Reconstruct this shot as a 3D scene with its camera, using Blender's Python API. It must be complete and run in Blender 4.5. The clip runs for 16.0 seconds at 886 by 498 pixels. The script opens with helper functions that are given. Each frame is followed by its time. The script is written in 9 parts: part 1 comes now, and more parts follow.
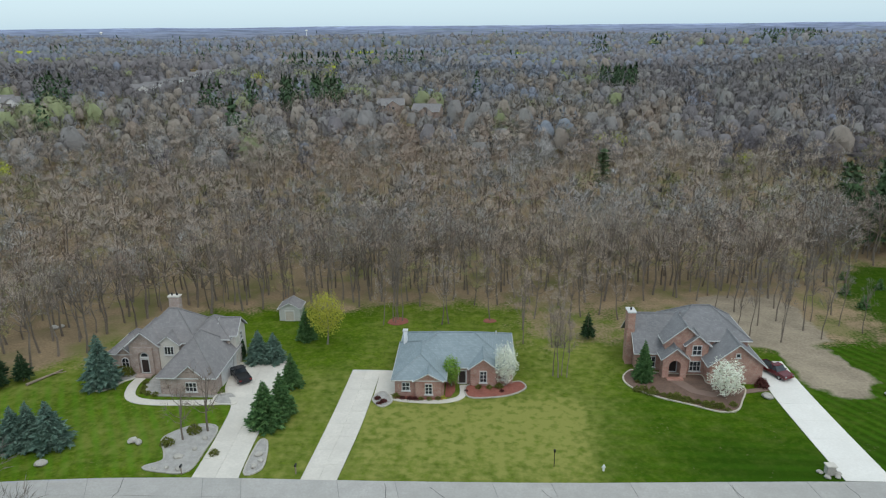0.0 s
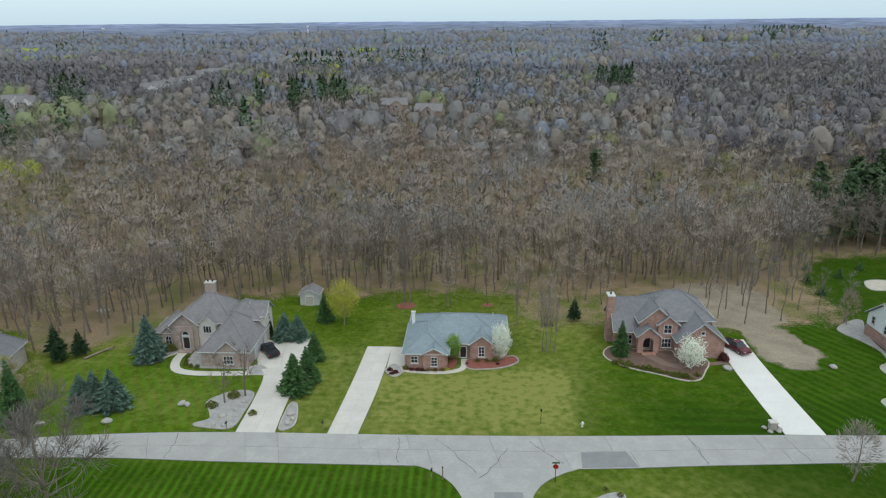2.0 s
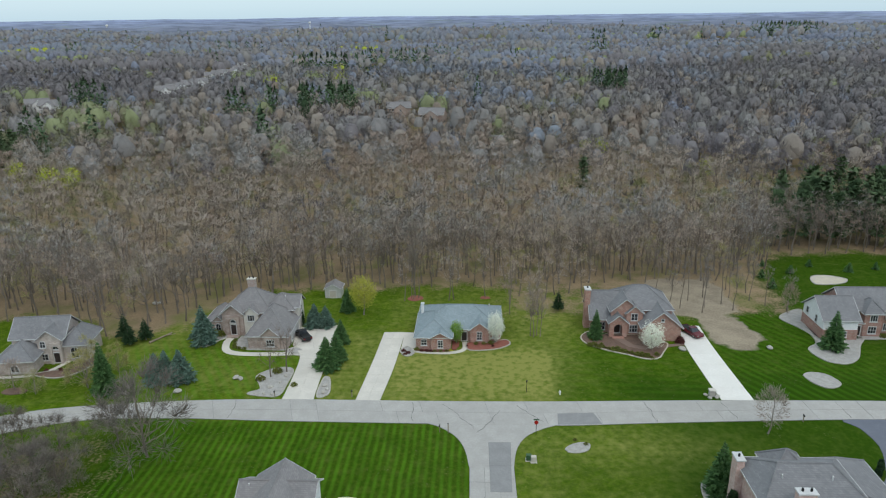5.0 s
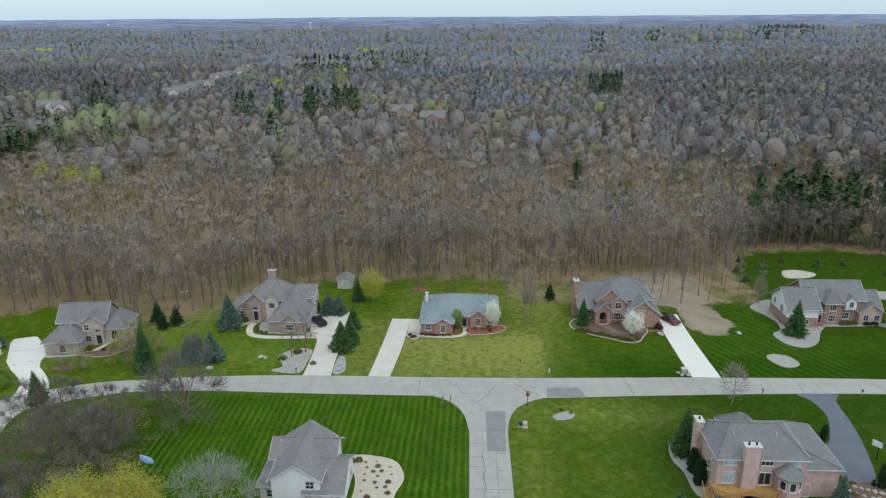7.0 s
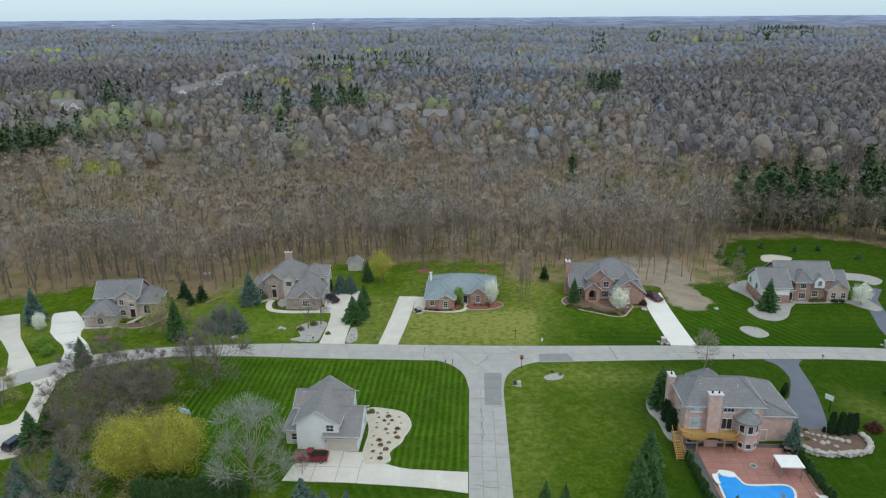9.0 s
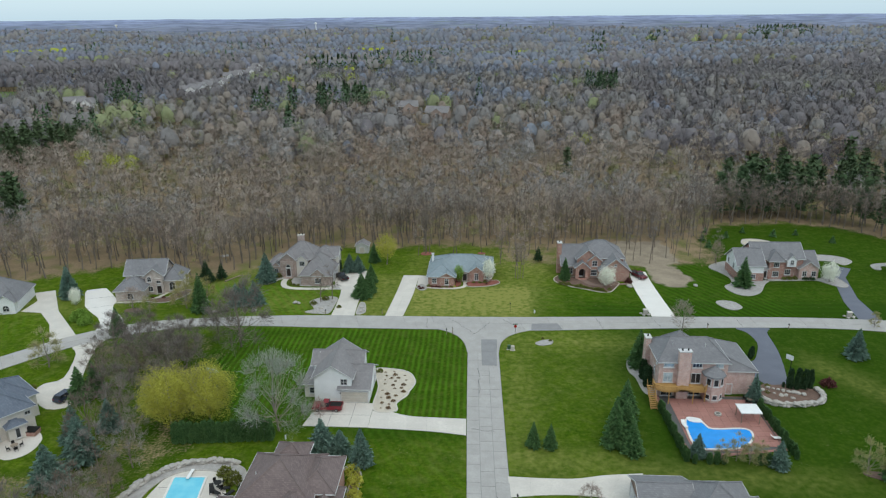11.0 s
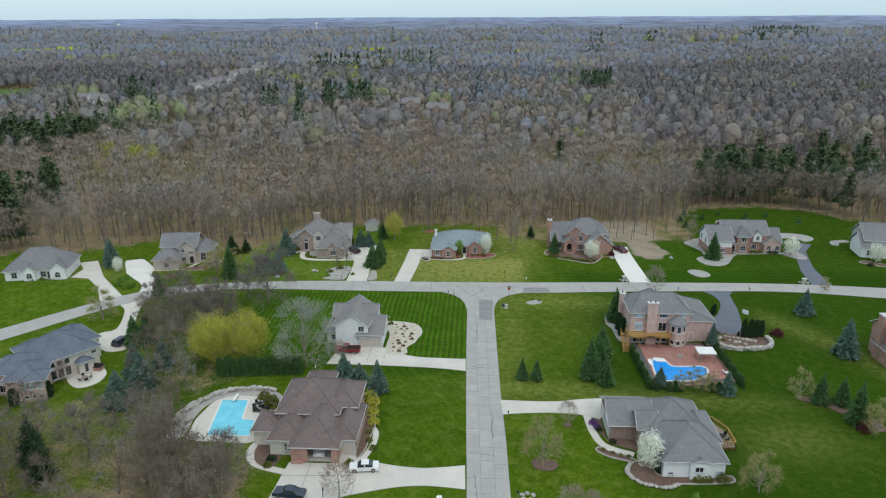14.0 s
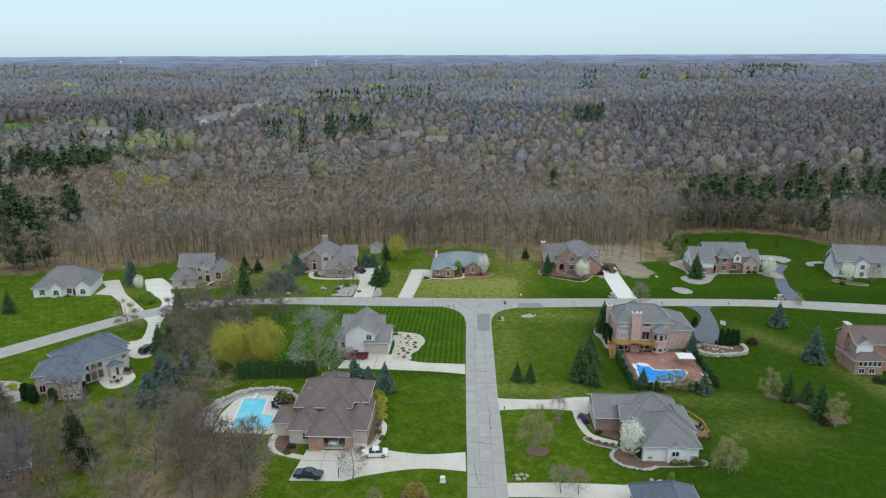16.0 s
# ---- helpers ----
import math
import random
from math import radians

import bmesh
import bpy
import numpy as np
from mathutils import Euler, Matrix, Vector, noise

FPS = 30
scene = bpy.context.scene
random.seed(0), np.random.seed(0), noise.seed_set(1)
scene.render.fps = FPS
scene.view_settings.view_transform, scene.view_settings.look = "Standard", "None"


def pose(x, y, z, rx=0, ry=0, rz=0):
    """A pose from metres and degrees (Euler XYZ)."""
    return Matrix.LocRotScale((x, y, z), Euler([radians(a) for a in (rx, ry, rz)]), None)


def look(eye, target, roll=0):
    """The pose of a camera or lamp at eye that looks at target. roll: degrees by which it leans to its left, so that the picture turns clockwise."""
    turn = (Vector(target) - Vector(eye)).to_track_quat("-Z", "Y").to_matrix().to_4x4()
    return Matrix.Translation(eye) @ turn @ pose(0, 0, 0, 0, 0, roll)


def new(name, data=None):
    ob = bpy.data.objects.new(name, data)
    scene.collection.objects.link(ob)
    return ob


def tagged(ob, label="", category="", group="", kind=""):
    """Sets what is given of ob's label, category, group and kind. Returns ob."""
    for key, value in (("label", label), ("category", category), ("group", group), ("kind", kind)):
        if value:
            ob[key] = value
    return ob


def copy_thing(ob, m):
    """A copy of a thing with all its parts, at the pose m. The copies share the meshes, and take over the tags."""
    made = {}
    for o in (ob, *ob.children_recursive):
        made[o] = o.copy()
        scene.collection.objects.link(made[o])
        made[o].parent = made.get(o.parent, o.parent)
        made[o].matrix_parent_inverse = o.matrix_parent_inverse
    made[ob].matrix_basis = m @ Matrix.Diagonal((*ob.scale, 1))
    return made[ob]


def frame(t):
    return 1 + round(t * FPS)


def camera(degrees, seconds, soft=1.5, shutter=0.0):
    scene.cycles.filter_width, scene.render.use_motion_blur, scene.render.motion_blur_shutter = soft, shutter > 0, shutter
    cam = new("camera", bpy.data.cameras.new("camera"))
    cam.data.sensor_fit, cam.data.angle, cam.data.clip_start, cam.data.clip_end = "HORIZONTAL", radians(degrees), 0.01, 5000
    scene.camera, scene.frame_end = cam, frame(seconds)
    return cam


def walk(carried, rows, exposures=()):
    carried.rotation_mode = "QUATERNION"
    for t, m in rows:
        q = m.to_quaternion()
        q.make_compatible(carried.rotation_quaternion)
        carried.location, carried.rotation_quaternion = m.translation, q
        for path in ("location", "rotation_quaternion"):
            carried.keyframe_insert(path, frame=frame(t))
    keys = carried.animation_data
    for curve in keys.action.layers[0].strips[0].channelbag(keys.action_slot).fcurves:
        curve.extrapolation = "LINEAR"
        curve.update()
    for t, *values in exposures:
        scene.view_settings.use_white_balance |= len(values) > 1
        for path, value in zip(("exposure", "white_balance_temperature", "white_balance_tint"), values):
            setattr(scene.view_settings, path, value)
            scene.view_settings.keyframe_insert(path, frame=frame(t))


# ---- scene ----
cam = camera(64.5, 16.0, 1.2)
PATH = [
    (0, (-13.971, -66.192, 50.596), (-14.059, -64.287, 49.993), -0.5),
    (0.5, (-13.952, -69.849, 51.438), (-14.04, -67.946, 50.832), -0.5),
    (1, (-13.945, -73.557, 52.32), (-14.033, -71.654, 51.71), -0.5),
    (1.5, (-13.887, -77.321, 53.351), (-13.976, -75.419, 52.739), -0.5),
    (2, (-13.759, -81.116, 54.618), (-13.849, -79.215, 54.003), -0.5),
    (2.5, (-13.63, -84.923, 56.036), (-13.721, -83.023, 55.417), -0.6),
    (3, (-13.553, -88.741, 57.453), (-13.644, -86.843, 56.831), -0.6),
    (3.5, (-13.45, -92.55, 58.89), (-13.542, -90.652, 58.265), -0.6),
    (4, (-13.232, -96.323, 60.435), (-13.327, -94.426, 59.807), -0.7),
    (6.5, (-13.293, -115.15, 67.095), (-13.384, -113.255, 66.462), -0.5),
    (7, (-13.356, -119.119, 67.442), (-13.447, -117.224, 66.811), -0.4),
    (7.5, (-13.283, -123.038, 67.665), (-13.376, -121.142, 67.036), -0.4),
    (8, (-13.121, -126.921, 67.754), (-13.216, -125.025, 67.126), -0.4),
    (8.5, (-12.962, -130.771, 67.814), (-13.058, -128.874, 67.185), -0.4),
    (9, (-12.81, -134.579, 67.917), (-12.907, -132.683, 67.288), -0.4),
    (11.5, (-11.709, -153.862, 68.193), (-11.812, -151.968, 67.562), -0.5),
    (12, (-11.548, -157.668, 68.144), (-11.652, -155.773, 67.513), -0.5),
    (12.5, (-11.426, -161.513, 68.097), (-11.53, -159.618, 67.466), -0.5),
    (13, (-11.402, -165.395, 68.09), (-11.505, -163.5, 67.459), -0.4),
    (13.5, (-11.486, -169.268, 68.137), (-11.588, -167.373, 67.507), -0.4),
    (14, (-11.633, -173.11, 68.153), (-11.732, -171.215, 67.523), -0.3),
    (14.5, (-11.871, -176.979, 67.959), (-11.966, -175.083, 67.331), -0.2),
    (15, (-12.241, -180.92, 67.512), (-12.332, -179.023, 66.887), -0.1),
    (15.5, (-12.486, -184.558, 67.392), (-12.573, -182.653, 66.789), -0.0),
    (16, (-11.938, -187.931, 68.112), (-12.029, -186.006, 67.576), -0.2),
]
walk(cam, [(t, look(eye, target, roll)) for t, eye, target, roll in PATH])

# ---- world, sun, exposure ----
SUN_AZ, SUN_EL = 150.0, 52.0   # degrees clockwise from north (+y); height above the horizon
world = bpy.data.worlds.new("sky_world")
scene.world = world
world.use_nodes = True
wn, wl = world.node_tree.nodes, world.node_tree.links
sky = wn.new("ShaderNodeTexSky")
sky.sky_type = "NISHITA"
sky.sun_disc = False
sky.sun_elevation, sky.sun_rotation = radians(SUN_EL), radians(SUN_AZ)
sky.altitude, sky.air_density, sky.dust_density, sky.ozone_density = 250, 1.0, 1.2, 1.5
veil = wn.new("ShaderNodeMix")          # thin, even high cloud
veil.data_type = "RGBA"
veil.inputs["Factor"].default_value = 0.55
veil.inputs["B"].default_value = (9.6, 13.2, 15.6, 1)
wl.new(sky.outputs["Color"], veil.inputs["A"])
rise = wn.new("ShaderNodeSeparateXYZ")  # an overcast sky is brightest overhead
wl.new(wn.new("ShaderNodeTexCoord").outputs["Generated"], rise.inputs[0])
dome = wn.new("ShaderNodeMix")
dome.data_type, dome.clamp_factor = "RGBA", True
dome.inputs["A"].default_value = (1.0, 1.0, 1.0, 1)
dome.inputs["B"].default_value = (1.98, 1.66, 1.44, 1)
wl.new(rise.outputs["Z"], dome.inputs["Factor"])
lit = wn.new("ShaderNodeMix")
lit.data_type, lit.blend_type = "RGBA", "MULTIPLY"
lit.inputs["Factor"].default_value = 1.0
wl.new(veil.outputs["Result"], lit.inputs["A"])
wl.new(dome.outputs["Result"], lit.inputs["B"])
wl.new(lit.outputs["Result"], wn["Background"].inputs["Color"])
wn["Background"].inputs["Strength"].default_value = 0.1
sun = new("sun", bpy.data.lights.new("sun", "SUN"))
sun.data.energy, sun.data.angle, sun.data.color = 0.9, radians(40), (1.0, 0.965, 0.91)
a, e = radians(SUN_AZ), radians(SUN_EL)
sun.matrix_world = look((math.sin(a) * math.cos(e) * 200, math.cos(a) * math.cos(e) * 200, math.sin(e) * 200), (0, 0, 0))
scene.view_settings.exposure = -0.27


# ---- materials ----
def node_mat(name, rough=0.9, metal=0.0, spec=0.3):
    m = bpy.data.materials.new(name)
    m.use_nodes = True
    b = m.node_tree.nodes["Principled BSDF"]
    b.inputs["Roughness"].default_value, b.inputs["Metallic"].default_value = rough, metal
    b.inputs["Specular IOR Level"].default_value = spec
    return m, m.node_tree.nodes, m.node_tree.links, b


def rgba(c):
    return (c[0], c[1], c[2], 1.0)


def mixed(n, l, fac, a, b):
    """A colour mix; fac, a, b are sockets or values."""
    x = n.new("ShaderNodeMix")
    x.data_type = "RGBA"
    for key, v in (("Factor", fac), ("A", a), ("B", b)):
        if isinstance(v, (int, float)):
            x.inputs[key].default_value = v
        elif isinstance(v, tuple):
            x.inputs[key].default_value = rgba(v)
        else:
            l.new(v, x.inputs[key])
    return x.outputs["Result"]


def maths(n, l, op, a, b=0.0):
    x = n.new("ShaderNodeMath")
    x.operation = op
    for i, v in enumerate((a, b)):
        if isinstance(v, (int, float)):
            x.inputs[i].default_value = v
        else:
            l.new(v, x.inputs[i])
    return x.outputs[0]


def noise_at(n, l, vec, scale, detail=3.0, lo=0.35, hi=0.65):
    x = n.new("ShaderNodeTexNoise")
    x.inputs["Scale"].default_value, x.inputs["Detail"].default_value = scale, detail
    l.new(vec, x.inputs["Vector"])
    r = n.new("ShaderNodeMapRange")
    r.inputs["From Min"].default_value, r.inputs["From Max"].default_value = lo, hi
    l.new(x.outputs["Fac"], r.inputs["Value"])
    return r.outputs["Result"]


def bumped(n, l, b, height, strength=0.4, dist=0.02):
    x = n.new("ShaderNodeBump")
    x.inputs["Strength"].default_value, x.inputs["Distance"].default_value = strength, dist
    l.new(height, x.inputs["Height"])
    l.new(x.outputs["Normal"], b.inputs["Normal"])


def surface(name, c1, c2, c3=None, coarse=0.3, fine=6.0, rough=0.9, metal=0.0, spec=0.3, bump=0.3, rnd=0.0):
    """A plain worn surface: coarse and fine variation in colour, fine relief. rnd: how far each piece differs in tone."""
    m, n, l, b = node_mat(name, rough, metal, spec)
    pos = n.new("ShaderNodeNewGeometry").outputs["Position"]
    col = mixed(n, l, noise_at(n, l, pos, coarse), c1, c2)
    f = noise_at(n, l, pos, fine, 4.0, 0.3, 0.7)
    col = mixed(n, l, maths(n, l, "MULTIPLY", f, 0.6), col, c3 or tuple(v * 0.72 for v in c1))
    if rnd:
        oi = n.new("ShaderNodeObjectInfo").outputs["Random"]
        col = mixed(n, l, maths(n, l, "MULTIPLY", oi, rnd), col, tuple(v * 0.6 for v in c1))
    l.new(col, b.inputs["Base Color"])
    if bump:
        bumped(n, l, b, f, bump)
    return m


def wall_vec(n, l, sx=1.0, sz=1.0):
    """Along the wall, and up it."""
    s = n.new("ShaderNodeSeparateXYZ")
    l.new(n.new("ShaderNodeNewGeometry").outputs["Position"], s.inputs[0])
    c = n.new("ShaderNodeCombineXYZ")
    l.new(maths(n, l, "MULTIPLY", maths(n, l, "ADD", s.outputs["X"], s.outputs["Y"]), sx), c.inputs["X"])
    l.new(maths(n, l, "MULTIPLY", s.outputs["Z"], sz), c.inputs["Y"])
    return c.outputs[0]


def brick_mat(name, c1, c2, mortar, size=(0.21, 0.072), rough=0.9, gap=0.012, blotch=None, bump=0.5, grain=1.3):
    m, n, l, b = node_mat(name, rough)
    t = n.new("ShaderNodeTexBrick")
    t.inputs["Scale"].default_value = 1.0
    t.inputs["Brick Width"].default_value, t.inputs["Row Height"].default_value = size
    t.inputs["Mortar Size"].default_value = gap
    t.inputs["Color1"].default_value, t.inputs["Color2"].default_value, t.inputs["Mortar"].default_value = rgba(c1), rgba(c2), rgba(mortar)
    l.new(wall_vec(n, l), t.inputs["Vector"])
    pos = n.new("ShaderNodeNewGeometry").outputs["Position"]
    col = mixed(n, l, maths(n, l, "MULTIPLY", noise_at(n, l, pos, grain, 5.0), 0.5), t.outputs["Color"], blotch or tuple(v * 0.65 for v in c1))
    col = mixed(n, l, maths(n, l, "MULTIPLY", noise_at(n, l, pos, 0.25), 0.22), col, tuple(min(1, v * 1.2) for v in c2))
    l.new(col, b.inputs["Base Color"])
    bumped(n, l, b, t.outputs["Fac"], -bump, 0.01)
    return m


def siding_mat(name, c):
    m, n, l, b = node_mat(name, 0.6)
    s = n.new("ShaderNodeSeparateXYZ")
    pos = n.new("ShaderNodeNewGeometry").outputs["Position"]
    l.new(pos, s.inputs[0])
    saw = maths(n, l, "FRACT", maths(n, l, "MULTIPLY", s.outputs["Z"], 5.0))
    col = mixed(n, l, maths(n, l, "MULTIPLY", noise_at(n, l, pos, 0.7, 4.0), 0.35), c, tuple(v * 0.82 for v in c))
    col = mixed(n, l, maths(n, l, "GREATER_THAN", saw, 0.9), col, tuple(v * 0.75 for v in c))
    l.new(col, b.inputs["Base Color"])
    bumped(n, l, b, saw, 0.5, 0.015)
    return m


def shingle_mat(name, c1, c2):
    return brick_mat(name, c1, c2, tuple(v * 0.9 for v in c1), (0.33, 0.14), 0.95, 0.012, tuple(v * 0.82 for v in c1), 0.25, 1.4)


def thin_leaves(n, l, b, col, share=0.25):
    """Lets some light through, as thin leaves and twig sprays do."""
    t = n.new("ShaderNodeBsdfTranslucent")
    l.new(col, t.inputs["Color"])
    x = n.new("ShaderNodeMixShader")
    x.inputs["Fac"].default_value = share
    l.new(b.outputs["BSDF"], x.inputs[1])
    l.new(t.outputs["BSDF"], x.inputs[2])
    l.new(x.outputs["Shader"], n["Material Output"].inputs["Surface"])


def leaf_mat(name, c1, c2, patch=None, scale=0.05):
    """Twigs, needles or petals: each a little different, and drifting from place to place."""
    m, n, l, b = node_mat(name, 0.75, spec=0.15)
    g = n.new("ShaderNodeNewGeometry")
    col = mixed(n, l, g.outputs["Random Per Island"], c1, c2)
    if patch:
        col = mixed(n, l, noise_at(n, l, g.outputs["Position"], scale, 2.0, 0.42, 0.62), col, patch)
    l.new(col, b.inputs["Base Color"])
    thin_leaves(n, l, b, col)
    return m


def woods_mat(name, c1, c2, patch, scale=0.02):
    """Crowns of a wood: each tree has its own tone, its twigs differ a little, and the whole drifts from place to place."""
    m, n, l, b = node_mat(name, 0.85, spec=0.05)
    g = n.new("ShaderNodeNewGeometry")
    tone = n.new("ShaderNodeAttribute")
    tone.attribute_name = "tone"
    mix = maths(n, l, "ADD", maths(n, l, "MULTIPLY", tone.outputs["Fac"], 0.62), maths(n, l, "MULTIPLY", g.outputs["Random Per Island"], 0.24))
    col = mixed(n, l, mix, c1, c2)
    drift = maths(n, l, "MULTIPLY", noise_at(n, l, g.outputs["Position"], scale, 3.0, 0.4, 0.62), 0.6)
    col = mixed(n, l, drift, col, patch)
    col = mixed(n, l, maths(n, l, "MULTIPLY", noise_at(n, l, g.outputs["Position"], 1.1, 4.0, 0.4, 0.65), 0.2), col, tuple(v * 0.6 for v in c1))
    l.new(col, b.inputs["Base Color"])
    thin_leaves(n, l, b, col, 0.05)
    return m


def glass_mat(name, tint):
    m, n, l, b = node_mat(name, 0.08, spec=0.6)
    pos = n.new("ShaderNodeNewGeometry").outputs["Position"]
    l.new(mixed(n, l, noise_at(n, l, pos, 0.8), tint, tuple(v * 2.0 + 0.01 for v in tint)), b.inputs["Base Color"])
    return m


M = {
    "brick_red": brick_mat("red_brick", (0.30, 0.135, 0.10), (0.40, 0.20, 0.155), (0.42, 0.37, 0.33)),
    "brick_pink": brick_mat("pink_brick", (0.48, 0.30, 0.26), (0.58, 0.39, 0.34), (0.60, 0.52, 0.47)),
    "brick_tan": brick_mat("tan_brick", (0.29, 0.20, 0.17), (0.42, 0.32, 0.27), (0.46, 0.42, 0.39)),
    "brick_brown": brick_mat("brown_brick", (0.22, 0.13, 0.10), (0.32, 0.21, 0.17), (0.35, 0.30, 0.26)),
    "brick_rust": brick_mat("rust_brick", (0.34, 0.165, 0.125), (0.44, 0.235, 0.18), (0.45, 0.36, 0.31)),
    "stone_pale": brick_mat("pale_pinkish_stone", (0.42, 0.35, 0.31), (0.55, 0.48, 0.43), (0.55, 0.50, 0.46), (0.4, 0.2)),
    "white_siding": siding_mat("white_siding", (0.78, 0.78, 0.78)),
    "cream_siding": siding_mat("cream_siding", (0.62, 0.58, 0.52)),
    "grey_siding": siding_mat("grey_siding", (0.50, 0.50, 0.47)),
    "roof_grey": shingle_mat("grey_shingle", (0.17, 0.167, 0.175), (0.23, 0.227, 0.23)),
    "roof_blue": shingle_mat("blue_grey_shingle", (0.20, 0.245, 0.265), (0.26, 0.305, 0.325)),
    "roof_slate": shingle_mat("slate_blue_shingle", (0.11, 0.13, 0.165), (0.16, 0.18, 0.215)),
    "roof_brown": shingle_mat("brown_shingle", (0.145, 0.11, 0.105), (0.20, 0.155, 0.145)),
    "roof_tan": shingle_mat("taupe_shingle", (0.19, 0.18, 0.182), (0.25, 0.236, 0.233)),
    "trim": surface("white_trim", (0.62, 0.61, 0.60), (0.54, 0.53, 0.52), coarse=1.0, bump=0.1, rough=0.55),
    "beige": surface("beige_paint", (0.55, 0.50, 0.43), (0.48, 0.44, 0.38), coarse=1.0, bump=0.1, rough=0.6),
    "glass": glass_mat("dark_glass", (0.015, 0.018, 0.022)),
    "glass_pale": glass_mat("pale_glass", (0.22, 0.27, 0.30)),
    "door_dark": surface("dark_door", (0.03, 0.022, 0.02), (0.05, 0.035, 0.03), coarse=1.0, rough=0.5),
    "metal_dark": surface("dark_metal", (0.02, 0.02, 0.02), (0.04, 0.04, 0.04), rough=0.5, metal=0.6),
    "concrete": surface("pale_concrete", (0.64, 0.595, 0.53), (0.56, 0.52, 0.465), (0.50, 0.465, 0.415), coarse=0.35, fine=3.0, rnd=0.18),
    "concrete_new": surface("new_white_concrete", (0.74, 0.71, 0.665), (0.69, 0.66, 0.615), (0.63, 0.60, 0.555), coarse=0.35, fine=3.0, rnd=0.1),
    "street": surface("worn_street", (0.43, 0.41, 0.385), (0.37, 0.353, 0.33), (0.31, 0.296, 0.278), coarse=0.45, fine=4.0, rnd=0.2),
    "asphalt": surface("fresh_asphalt", (0.155, 0.165, 0.20), (0.13, 0.14, 0.17), coarse=0.3, fine=5.0, rnd=0.15),
    "asphalt_old": surface("old_asphalt", (0.27, 0.265, 0.262), (0.235, 0.23, 0.228), coarse=0.6, fine=5.0),
    "tar": surface("crack_tar", (0.10, 0.098, 0.095), (0.14, 0.137, 0.132), fine=5.0),
    "mulch": surface("brown_mulch", (0.15, 0.095, 0.07), (0.10, 0.065, 0.05), (0.20, 0.13, 0.10), coarse=0.8, fine=7.0, bump=0.8),
    "mulch_red": surface("red_mulch", (0.26, 0.085, 0.06), (0.18, 0.06, 0.045), (0.32, 0.13, 0.10), coarse=0.8, fine=7.0, bump=0.8),
    "gravel": surface("pale_gravel", (0.44, 0.42, 0.39), (0.34, 0.32, 0.30), (0.22, 0.21, 0.20), coarse=1.2, fine=9.0, bump=0.9),
    "sandstone": surface("buff_gravel", (0.58, 0.52, 0.42), (0.50, 0.45, 0.37), (0.36, 0.32, 0.26), coarse=0.8, fine=8.0, bump=0.8),
    "stone": surface("field_stone", (0.52, 0.49, 0.44), (0.40, 0.37, 0.33), (0.28, 0.26, 0.23), coarse=1.0, fine=5.0, bump=0.8, rnd=0.5),
    "patio_red": surface("red_pavers", (0.42, 0.21, 0.17), (0.35, 0.17, 0.14), (0.30, 0.15, 0.13), coarse=0.4, fine=3.0, rnd=0.25),
    "patio_brown": surface("brown_pavers", (0.27, 0.185, 0.15), (0.22, 0.15, 0.125), coarse=0.6, fine=4.0, rnd=0.3),
    "deck_wood": surface("golden_deck_wood", (0.48, 0.29, 0.10), (0.40, 0.23, 0.075), (0.30, 0.17, 0.06), coarse=0.8, fine=6.0, rnd=0.3),
    "wood_grey": surface("weathered_wood", (0.315, 0.250, 0.186), (0.230, 0.188, 0.144), coarse=1.0, fine=5.0),
    "bark": surface("grey_bark", (0.29, 0.245, 0.205), (0.20, 0.168, 0.142), (0.37, 0.32, 0.275), coarse=1.0, fine=8.0, bump=0.8, rnd=0.5),
    "bark_wood": surface("dark_forest_bark", (0.19, 0.152, 0.122), (0.125, 0.10, 0.082), (0.27, 0.225, 0.188), coarse=0.3, fine=5.0, bump=0.6, rnd=0.5),
    "meadow": surface("meadow_grass", (0.09, 0.16, 0.015), (0.13, 0.19, 0.03), (0.06, 0.11, 0.012), coarse=0.05, fine=0.6),
    "pool": None, "car_black": None,
    "white_plastic": surface("white_canvas", (0.82, 0.82, 0.80), (0.76, 0.76, 0.74), coarse=1.0, rough=0.5, bump=0.05),
    "rubber": surface("tyre_rubber", (0.02, 0.02, 0.02), (0.03, 0.03, 0.03), rough=0.8),
    "chrome": surface("bright_metal", (0.6, 0.6, 0.6), (0.5, 0.5, 0.5), rough=0.25, metal=1.0, bump=0.0),
    "lamp_red": surface("red_lens", (0.4, 0.02, 0.02), (0.3, 0.02, 0.02), rough=0.2, bump=0.0),
    "box_green": surface("green_steel", (0.05, 0.11, 0.05), (0.04, 0.09, 0.04), rough=0.5),
    "tarp_blue": surface("pale_blue_tarp", (0.20, 0.34, 0.55), (0.25, 0.40, 0.60), coarse=1.0, rough=0.5, bump=0.1),
    "interior": surface("garage_interior", (0.25, 0.23, 0.21), (0.18, 0.17, 0.16), coarse=0.8),
}
for key, c in (("car_black", (0.012, 0.013, 0.018)), ("car_red", (0.22, 0.015, 0.025)), ("car_maroon", (0.12, 0.012, 0.018)),
               ("car_white", (0.78, 0.78, 0.76)), ("car_navy", (0.03, 0.04, 0.07)), ("car_grey", (0.10, 0.105, 0.12))):
    M[key] = surface(key.replace("car_", "paint_"), c, tuple(v * 0.9 for v in c), coarse=0.6, rough=0.25, spec=0.5, bump=0.0)
pm, pn, pl, pb = node_mat("pool_water", 0.2, spec=0.25)
ppos = pn.new("ShaderNodeNewGeometry").outputs["Position"]
